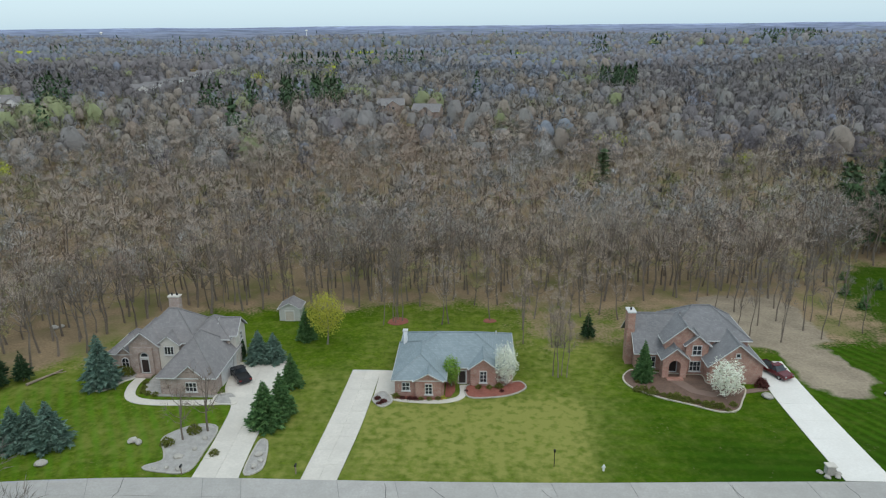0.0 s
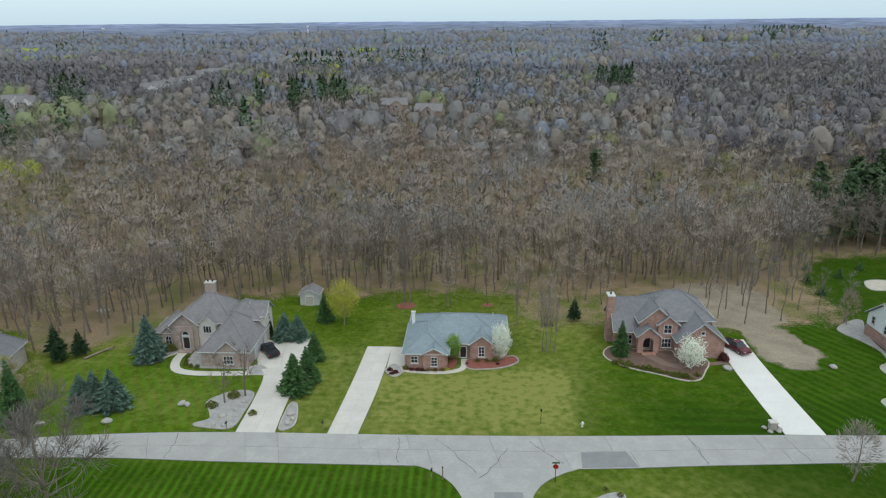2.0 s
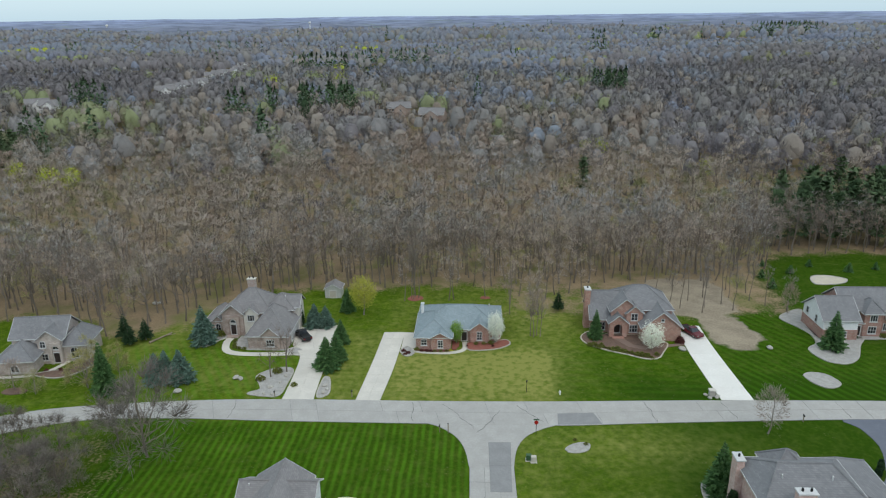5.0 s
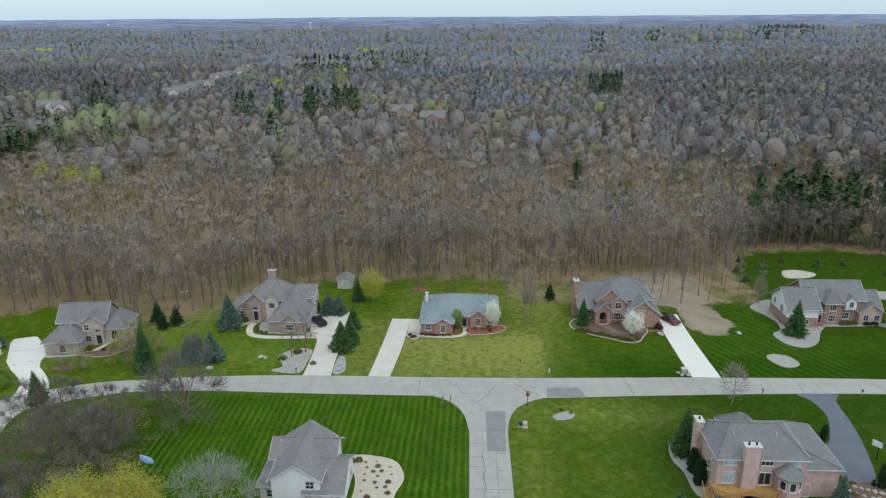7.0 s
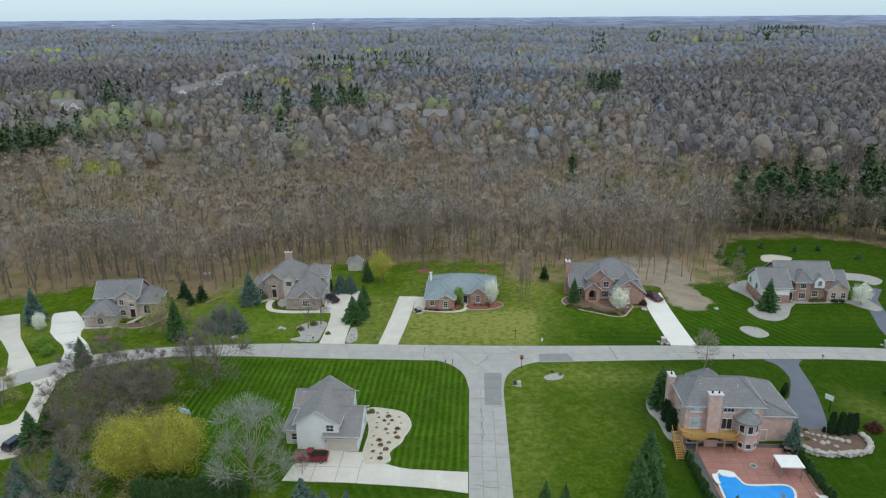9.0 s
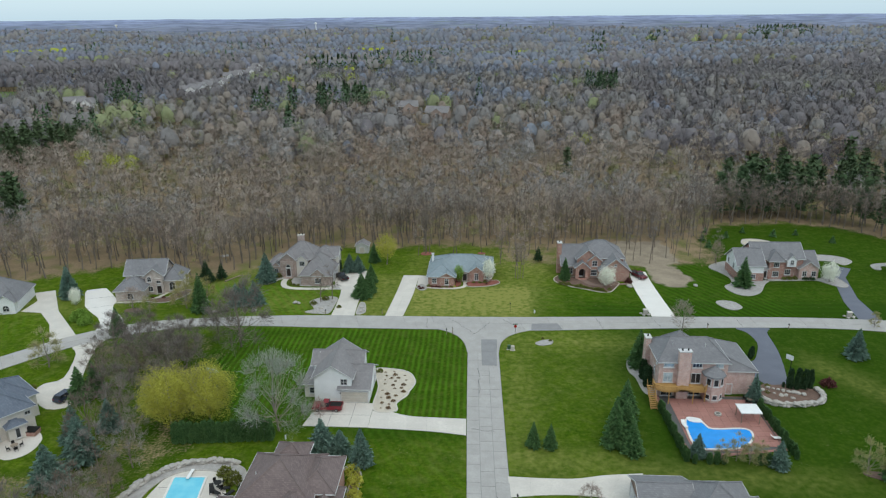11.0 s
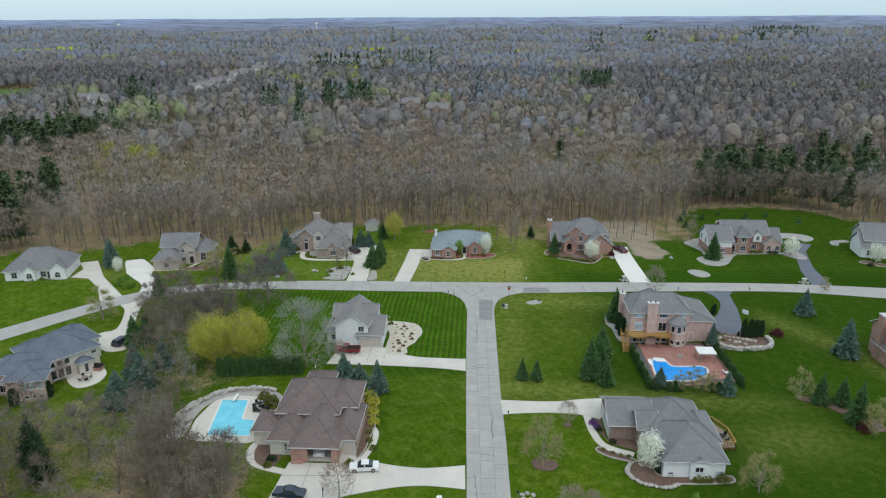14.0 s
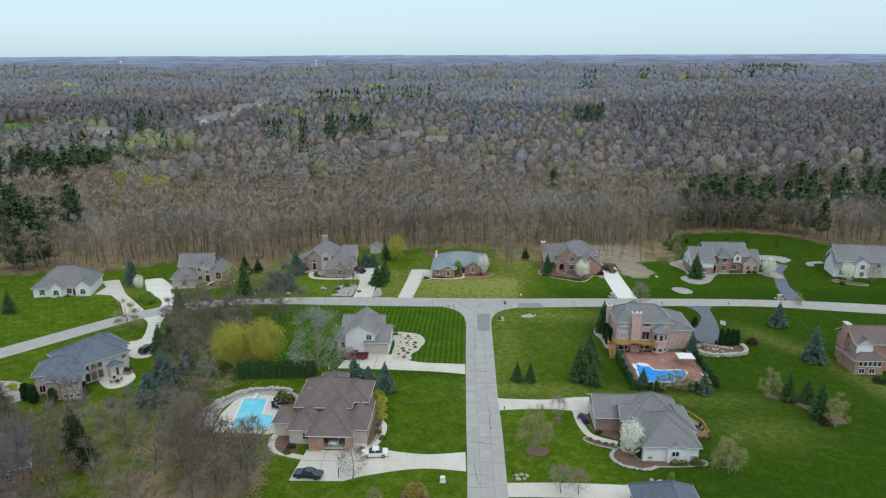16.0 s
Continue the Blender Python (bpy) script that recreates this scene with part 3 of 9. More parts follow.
    litter = mixed(n, l, maths(n, l, "MULTIPLY", noise_at(n, l, pos, 0.11, 7.0, 0.50, 0.66), 0.7), litter, (0.155, 0.160, 0.055))
    soft = maths(n, l, "ADD", sep.outputs["X"], maths(n, l, "MULTIPLY", maths(n, l, "SUBTRACT", fine, 0.5), 0.45))
    soft = maths(n, l, "ADD", soft, maths(n, l, "MULTIPLY", maths(n, l, "SUBTRACT", mid, 0.5), 0.35))
    ramp = n.new("ShaderNodeMapRange")
    ramp.inputs["From Min"].default_value, ramp.inputs["From Max"].default_value = 0.3, 0.72
    l.new(soft, ramp.inputs["Value"])
    col = mixed(n, l, ramp.outputs["Result"], litter, grass)
    soil = mixed(n, l, maths(n, l, "ADD", maths(n, l, "MULTIPLY", fine, 0.5), maths(n, l, "MULTIPLY", mid, 0.5)), (0.36, 0.30, 0.22), (0.20, 0.165, 0.125))
    d = n.new("ShaderNodeMapRange")
    d.inputs["From Min"].default_value, d.inputs["From Max"].default_value = 0.35, 0.6
    l.new(maths(n, l, "ADD", sep.outputs["Z"], maths(n, l, "MULTIPLY", maths(n, l, "SUBTRACT", mid, 0.5), 0.5)), d.inputs["Value"])
    col = mixed(n, l, d.outputs["Result"], col, soil)
    l.new(col, b.inputs["Base Color"])
    bumped(n, l, b, fine, 0.6, 0.06)
    return m


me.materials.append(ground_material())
ground = tagged(new("ground", me), "mown green lawns running into brown leaf-littered woodland floor", "ground", kind="structure")

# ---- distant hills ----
# haze is painted into the ridges: each farther one is bluer and paler
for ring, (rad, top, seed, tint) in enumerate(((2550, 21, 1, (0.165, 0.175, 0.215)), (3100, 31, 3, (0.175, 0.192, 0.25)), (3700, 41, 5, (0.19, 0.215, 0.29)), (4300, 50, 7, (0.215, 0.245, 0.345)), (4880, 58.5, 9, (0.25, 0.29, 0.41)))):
    hm, hn, hl, hb = node_mat("haze_blue_ridge", 1.0, spec=0.0)
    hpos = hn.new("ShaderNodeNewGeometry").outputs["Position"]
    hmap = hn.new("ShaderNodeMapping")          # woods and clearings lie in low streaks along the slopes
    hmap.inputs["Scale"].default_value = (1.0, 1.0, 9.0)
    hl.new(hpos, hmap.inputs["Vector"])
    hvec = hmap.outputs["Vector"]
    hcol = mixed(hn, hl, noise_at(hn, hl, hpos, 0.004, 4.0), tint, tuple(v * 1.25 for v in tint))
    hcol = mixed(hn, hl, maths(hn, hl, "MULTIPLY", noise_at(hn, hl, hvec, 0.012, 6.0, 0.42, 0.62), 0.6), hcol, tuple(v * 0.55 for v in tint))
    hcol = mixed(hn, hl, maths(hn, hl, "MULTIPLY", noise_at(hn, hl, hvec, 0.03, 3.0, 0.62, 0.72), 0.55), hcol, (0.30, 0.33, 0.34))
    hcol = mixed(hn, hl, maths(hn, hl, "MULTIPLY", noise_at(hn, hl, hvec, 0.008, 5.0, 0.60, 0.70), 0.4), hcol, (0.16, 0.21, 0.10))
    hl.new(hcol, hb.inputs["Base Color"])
    bm = bmesh.new()
    prev = None
    for k in range(141):
        ang = radians(-70 + k)
        x, y = rad * math.sin(ang), rad * math.cos(ang)
        h = top + 6 * noise.noise((k * 0.09, seed, 0)) + 3 * noise.noise((k * 0.4, seed, 2)) + (4 if 56 < k < 60 and ring == 1 else 0)
        row = [bm.verts.new((x * f, y * f, z)) for f, z in ((0.93, 0.0), (0.975, h * 0.8), (1.0, h), (1.012, h * 0.5))]
        if prev:
            for i in range(3):
                bm.faces.new((prev[i], row[i], row[i + 1], prev[i + 1]))
        prev = row
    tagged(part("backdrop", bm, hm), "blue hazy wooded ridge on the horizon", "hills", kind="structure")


# ---- roads and drives ----
def resampled(pts, n):
    p = np.array(curve_through(pts, False, 8))[:, :2]
    s = np.r_[0, np.cumsum(np.hypot(*np.diff(p, axis=0).T))]
    t = np.linspace(0, s[-1], n)
    return np.stack([np.interp(t, s, p[:, 0]), np.interp(t, s, p[:, 1])], 1)


def paved(name, left, right, lanes, step, material, label, category, z=0.07, gap=0.035, jitter=0.0, piece="slab", joint=None, kind="structure"):
    """A paved strip of separate slabs between two edge lines, over a darker bed that shows in the joints."""
    mid = resampled([((a[0] + b[0]) / 2, (a[1] + b[1]) / 2) for a, b in zip(left, right)], 60)
    length = float(np.hypot(*np.diff(mid, axis=0).T).sum())
    rows = max(2, round(length / step))
    lp, rp = resampled(left, rows * 4 + 1), resampled(right, rows * 4 + 1)
    rng = random.Random(len(name) * 7 + rows)
    base = bmesh.new()
    ring = [tuple(p) for p in lp] + [tuple(p) for p in rp[::-1]]
    add_prism(base, ring, -0.1, z - 0.02)
    bmesh.ops.triangulate(base, faces=[f for f in base.faces if len(f.verts) > 4])
    road = tagged(part(name, base, joint or M["tar"]), label, category, kind=kind)
    total = rows * 4
    for k in range(lanes):
        cuts = [0] + [min(total - 1, max(1, round((i + rng.uniform(-jitter, jitter)) * 4))) for i in range(1, rows)] + [total]
        for i0, i1 in zip(cuts, cuts[1:]):
            if i1 <= i0:
                continue
            fa, fb = k / lanes, (k + 1) / lanes
            a = [lp[i] * (1 - fa) + rp[i] * fa for i in range(i0, i1 + 1)]
            b = [lp[i] * (1 - fb) + rp[i] * fb for i in range(i0, i1 + 1)]
            ring = [tuple(p) for p in a] + [tuple(p) for p in b[::-1]]
            c = np.mean(ring, axis=0)
            pts = []
            for p in ring:
                d = np.array(p) - c
                pts.append(tuple(c + d * (1 - gap / max(0.3, np.linalg.norm(d)))))
            bm = bmesh.new()
            add_prism(bm, [(p[0] - c[0], p[1] - c[1]) for p in pts], 0, 0.06 + rng.uniform(0, 0.008))
            bmesh.ops.triangulate(bm, faces=[f for f in bm.faces if len(f.verts) > 4])
            s = part(piece, bm, material, road)
            s.location = (c[0], c[1], z - 0.05)
    return road


def apron(name, pts, material, label, category="driveway", z=0.055, joints=(), kind="structure"):
    """A paved area with a free outline, with sawn joints as dark recessed lines."""
    ob = tagged(part(name, prism(pts, -0.1, z), material), label, category, kind=kind)
    for (x0, y0), (x1, y1) in joints:
        d = Vector((x1 - x0, y1 - y0, 0)).normalized()
        s = Vector((-d.y, d.x, 0)) * 0.03
        bm = bmesh.new()
        add_prism(bm, [(x0 + s.x, y0 + s.y), (x0 - s.x, y0 - s.y), (x1 - s.x, y1 - s.y), (x1 + s.x, y1 + s.y)], z - 0.02, z + 0.004)
        part("joint", bm, M["tar"], ob)
    return ob


def ribbon(name, line, width, material, label, category="path", z=0.065):
    """A path of even width along a smooth line."""
    p = np.array(curve_through(line, False, 5))[:, :2]
    d = np.gradient(p, axis=0)
    d = d / np.linalg.norm(d, axis=1, keepdims=True)
    side = np.stack([-d[:, 1], d[:, 0]], 1) * width / 2
    bm = bmesh.new()
    rows = [[bm.verts.new((q[0], q[1], h)) for q, h in ((a, -0.08), (a, z), (b, z), (b, -0.08))] for a, b in zip(p + side, p - side)]
    for r0, r1 in zip(rows, rows[1:]):
        for k in range(4):
            bm.faces.new((r0[k], r1[k], r1[(k + 1) % 4], r0[(k + 1) % 4]))
    bm.faces.new(rows[0]), bm.faces.new(rows[-1][::-1])
    return tagged(part(name, bm, material), label, category, kind="structure")


def cracks(road, lines, z, width=0.06):
    """Tar-filled cracks that wander over the paving."""
    rng = random.Random(5)
    for (x0, y0), (x1, y1) in lines:
        n = max(3, int(math.hypot(x1 - x0, y1 - y0) / 0.8))
        d = Vector((x1 - x0, y1 - y0)).normalized()
        side, off, pts = Vector((-d.y, d.x)), 0.0, []
        for i in range(n + 1):
            t = i / n
            off = off * 0.7 + rng.uniform(-0.22, 0.22)
            pts.append(Vector((x0 + (x1 - x0) * t, y0 + (y1 - y0) * t)) + side * off)
        bm = bmesh.new()
        w = [width * rng.uniform(0.5, 1.2) for _ in pts]
        rows = [(bm.verts.new((*(p + side * k), z)), bm.verts.new((*(p - side * k), z))) for p, k in zip(pts, w)]
        low = [(bm.verts.new((*(p + side * k), z - 0.03)), bm.verts.new((*(p - side * k), z - 0.03))) for p, k in zip(pts, w)]
        for a, b, c, e2 in zip(rows, rows[1:], low, low[1:]):
            bm.faces.new((a[0], b[0], b[1], a[1]))
            bm.faces.new((a[0], c[0], e2[0], b[0]))
            bm.faces.new((a[1], b[1], e2[1], c[1]))
        part("crack", bm, M["tar"], road)


ROAD_N = [(-165, -84), (-140, -54), (-121.4, -30.5), (-110.6, -17.3), (-103.5, -9.8), (-96.3, -4.8), (-88.3, -1.4), (-78.5, 0.6), (-63.5, 2.5), (-47, 3.4), (-21, 3.5), (-0.4, 3.9), (27, 5.0), (57, 5.6), (75, 5.2), (95, 3.3), (125, -1), (160, -7)]
ROAD_S = [(-160, -88), (-135, -58), (-117.2, -36.0), (-106.6, -22.4), (-100, -15.0), (-93.3, -10.4), (-85.4, -6.4), (-76.5, -3.9), (-62.5, -3.2), (-46.8, -3.5), (-20.6, -3.6), (0, -3.6), (19, -2.2), (50, -0.4), (71, -0.5), (91.3, -3.7), (122, -8), (158, -14)]
main_road = paved("road", ROAD_N, ROAD_S, 2, 9.0, M["street"], "pale worn grey two-lane street with tarred joints", "road", z=0.08, gap=0.035, jitter=0.3, joint=M["asphalt_old"])
STREET_W = [(-14.1, -15), (-13.9, -34), (-13.5, -58), (-13.2, -72), (-12.9, -85), (-12.2, -132)]
STREET_E = [(-7.5, -15), (-7.15, -42), (-6.9, -57.5), (-6.5, -70), (-6.3, -85), (-5.6, -132)]
side_street = paved("road", STREET_W, STREET_E, 3, 3.7, M["street"], "concrete side street with dark tarred slab joints", "road", z=0.08, gap=0.045, jitter=0.32, joint=M["asphalt_old"])
mouth = curve_through([(-22, -3.2), (-19, -4.6), (-16.4, -7.2), (-14.9, -10.6), (-14.15, -15.05)], False, 4) + curve_through([(-7.5, -15.05), (-6.9, -10.6), (-5.4, -7.2), (-2.8, -4.9), (0.6, -3.2)], False, 4)
junction = apron("road", mouth, M["street"], "flared mouth of the side street, cracked concrete", "road", z=0.083)
patch_e = paved("asphalt_patch", [(-11.2, -8.7), (-11.15, -15), (-11.1, -20.8)], [(-7.7, -8.6), (-7.9, -15), (-8.0, -20.8)], 1, 6.2, M["asphalt_old"], "darker grey asphalt repair on the side street", "road patch", z=0.11, gap=0.02)
patch_n = apron("asphalt_patch", [(0.5, 0.0), (6.5, 0.4), (7.5, -3.0), (0.2, -3.4)], M["asphalt_old"], "darker grey asphalt repair at the road's edge", "road patch", z=0.112)
cracks(main_road, [((-19, 2.5), (-13.5, -5)), ((-13, -6), (-9, 0.5)), ((-6, 2.5), (-2, -2.5)), ((-24, 3), (-23.4, -3)), ((-55, 3), (-54.6, -3)), ((16, 4), (16.6, -2)), ((29, 4.5), (29.8, -1)), ((48, 5), (48.4, 0)), ((-72, 1), (-71.4, -3))], 0.106, 0.035)
cracks(side_street, [((-12, -22), (-11.6, -32)), ((-13, -44), (-9, -45)), ((-9, -62), (-8.4, -70)), ((-12.5, -74), (-8, -75)), ((-12, -80), (-11, -88))], 0.106, 0.045)
drive_h1 = paved("driveway", [(-47.2, 3.4), (-47.3, 12), (-48.0, 20), (-50.6, 25), (-51.4, 33.2)], [(-41.6, 3.4), (-42.0, 12), (-41.9, 20), (-42.6, 27), (-43.2, 34.5)], 2, 4.0, M["concrete"], "pale concrete driveway of the tan brick house", "driveway", z=0.075, gap=0.015, joint=M["street"])
drive_h2 = paved("driveway", [(-34.2, 3.4), (-33.2, 18), (-32.6, 31.2)], [(-29.9, 3.4), (-28.8, 16), (-28.2, 31.2)], 2, 3.2, M["concrete"], "long pale concrete driveway of the ranch house", "driveway", z=0.075, gap=0.015, joint=M["street"])
apron("driveway", [(-28.25, 23.6), (-25.3, 23.9), (-25.3, 31.0), (-28.25, 31.2)], M["concrete"], "concrete parking pad beside the ranch house", z=0.08)
drive_h3 = paved("driveway", [(29.2, 5.2), (28.9, 16), (28.9, 27), (30.2, 35.8)], [(34.8, 5.2), (34.4, 16), (34.2, 27), (34.4, 35.8)], 1, 4.5, M["concrete_new"], "new white concrete driveway of the brick house", "driveway", z=0.075, gap=0.012, joint=M["street"])
drive_hb = apron("driveway", curve_through([(46.8, -0.6), (48.4, -3), (48.8, -8), (47.0, -13), (45.0, -16.6), (42.0, -19), (43.6, -26.4), (47.4, -26.6), (49.6, -21), (51.7, -12), (52.8, -3), (54.2, -0.5)], True, 3), M["asphalt"], "dark asphalt driveway of the pink brick house", z=0.06)
drive_g = paved("driveway", [(-7.1, -57.2), (-2, -57.4), (3.4, -57.3), (8, -56.3), (14, -55.6)], [(-6.9, -62.2), (-2, -61.5), (3, -61.3), (7.4, -61.8), (10.3, -63.2)], 1, 3.2, M["concrete"], "pale concrete driveway of the grey-roofed house", "driveway", z=0.075, gap=0.015, joint=M["street"])
drive_w = paved("driveway", [(-13.9, -41.0), (-19, -40.8), (-25, -40.2), (-31.0, -37.2)], [(-13.8, -46.2), (-19, -45.3), (-25, -44.8), (-31.0, -44.5)], 1, 3.4, M["concrete"], "pale concrete driveway of the white house", "driveway", z=0.075, gap=0.015, joint=M["street"])
apron("driveway", [(-31.05, -36.4), (-38.2, -36.2), (-41.8, -40.0), (-42.6, -44.3), (-31.05, -44.4)], M["concrete"], "concrete parking court before the white house", z=0.08, joints=(((-34.4, -36.4), (-34.4, -44.4)), ((-38.2, -36.4), (-38.2, -44.3)), ((-31.1, -40.5), (-41.8, -40.5))))
drive_m = paved("driveway", [(-13.3, -77.6), (-20, -78.6), (-26.5, -77.7), (-30.2, -76.0)], [(-13.1, -83.6), (-19, -83.0), (-24, -83.6), (-30.2, -85.6)], 1, 3.4, M["concrete"], "pale concrete driveway of the brown-roofed house", "driveway", z=0.075, gap=0.015, joint=M["street"])
apron("driveway", [(-30.25, -75.8), (-34.0, -75.4), (-34.0, -78.0), (-41.6, -78.0), (-42.4, -87.4), (-33.5, -87.2), (-30.25, -85.5)], M["concrete"], "concrete forecourt before the open garage", z=0.08, joints=(((-34, -78), (-34, -86)), ((-38, -78), (-38, -86.2)), ((-30.5, -81), (-41.8, -81.5))))
drive_s = paved("driveway", [(-6.4, -86.6), (4, -86.2), (18, -86.6)], [(-6.3, -90.4), (4, -90.2), (18, -90.6)], 1, 3.6, M["concrete"], "concrete driveway of the southern house", "driveway", z=0.075, gap=0.015, joint=M["street"])
apron("driveway", curve_through([(-95.4, -10.6), (-95.0, -16), (-91.6, -27), (-87.2, -38.2), (-91.2, -40.6), (-96.8, -35.5), (-97.2, -31.6), (-94.6, -29), (-97.8, -18.8), (-100.6, -14.8)], True, 3), M["concrete"], "curved concrete driveway of the slate-roofed house")
apron("driveway", [(-93.8, -4.4), (-95.2, -2.6), (-97.2, 0.4), (-99.2, 2.6), (-102.0, 5.4), (-103.2, 8.0), (-103.5, 10.4), (-104.6, 12.2), (-107.4, 15.6), (-110.6, 19.0), (-111.6, 19.1), (-115.2, 17.6), (-114.6, 15.4), (-112.3, 11.3), (-110.1, 7.1), (-106.8, 3.6), (-103.3, 0.5), (-101.1, -2.5), (-100.2, -5.0), (-99.8, -7.4)], M["concrete_new"], "pale new concrete driveway of the stone-gabled house", joints=(((-102.5, -0.4), (-98.0, 1.4)), ((-108.6, 5.4), (-103.3, 8.2)), ((-112.0, 11.8), (-105.6, 13.6))))
apron("driveway", [(-103.0, -9.5), (-106.8, -13.6), (-112.5, -4), (-118.6, 2.6), (-124.0, 3.2), (-124.0, 10), (-128.0, 15.2), (-123.6, 17.2), (-115, 4)], M["concrete"], "concrete driveway of the low white house")
apron("driveway", [(76.8, 4.8), (82.0, 4.3), (83.0, 18), (87.2, 33), (92, 40), (88, 43), (83.6, 32.5), (78.6, 16)], M["asphalt"], "dark asphalt driveway of the gabled grey house", z=0.06)
ribbon("path", [(8.2, -61.9), (8.5, -67.0), (9.9, -71.2), (14.2, -73.5)], 1.3, M["concrete"], "curved concrete front walk")
ribbon("path", [(-27.6, 25.0), (-25.6, 22.8), (-22, 22.0), (-17.9, 22.1), (-15.6, 23.6), (-15.5, 26.9)], 1.0, M["concrete"], "curved concrete front walk of the ranch house")
ribbon("path", [(-64.2, 29.0), (-64.6, 25.6), (-63.4, 22.0), (-60.2, 20.6), (-54, 20.6), (-47.6, 21.2)], 1.5, M["concrete"], "pale curved front walk of the tan brick house")
ribbon("path", [(-29.8, -76.4), (-28.8, -72.4), (-28.9, -68.6), (-30.6, -66.6)], 1.0, M["concrete"], "curved concrete garden walk")
ribbon("path", [(-47.8, -71.4), (-48.8, -75.0), (-47.0, -78.6), (-41.8, -80.5)], 1.3, M["concrete"], "curved concrete walk from the garage to the pool")
ribbon("path", [(-103.2, 9.6), (-97.2, 10.6), (-94.4, 13.0), (-93.0, 16.8)], 0.9, M["concrete"], "narrow curved front walk of the stone-gabled house")


# ---- trees ----
def unit(v):
    return v / np.maximum(1e-9, np.linalg.norm(v, axis=-1, keepdims=True))


def tri_tube(p0, p1, r0, r1, n=3):
    """A tapered stick as triangles."""
    p0, p1 = np.array(p0, float), np.array(p1, float)
    d = unit(p1 - p0)
    u = unit(np.cross(d, (0.31, 0.9, 0.2)))
    v = np.cross(d, u)
    a = np.arange(n) * 2 * math.pi / n
    ring = np.cos(a)[:, None] * u + np.sin(a)[:, None] * v
    lo, hi = p0 + ring * r0, p1 + ring * r1
    j = (np.arange(n) + 1) % n
    return np.concatenate([np.stack([lo, lo[j], hi[j]], 1), np.stack([lo, hi[j], hi], 1)])


def blades(base, way, length, width, rng):
    """Thin pointed leaves or twigs, one triangle each."""
    way = unit(way)
    side = unit(np.cross(way, rng.normal(size=way.shape)))
    w = side * (np.asarray(width)[..., None] / 2)
    return np.stack([base - w, base + w, base + way * np.asarray(length)[..., None]], 1)


def tangent_blades(base, normal, length, width, rng):
    """Twig sprays that lie along a crown's surface, one triangle each."""
    way = unit(np.cross(normal, rng.normal(size=normal.shape)) + normal * 0.35)
    w = unit(np.cross(normal + rng.normal(size=normal.shape) * 0.25, way)) * (np.asarray(width)[..., None] / 2)
    return np.stack([base - w, base + w, base + way * np.asarray(length)[..., None]], 1)


def in_dome(rng, n, shell=0.5):
    """Points in a unit ball, gathered towards its skin."""
    d = unit(rng.normal(size=(n, 3)))
    r = (shell + (1 - shell) * rng.random(n)) ** 0.7
    return d, d * r[:, None]


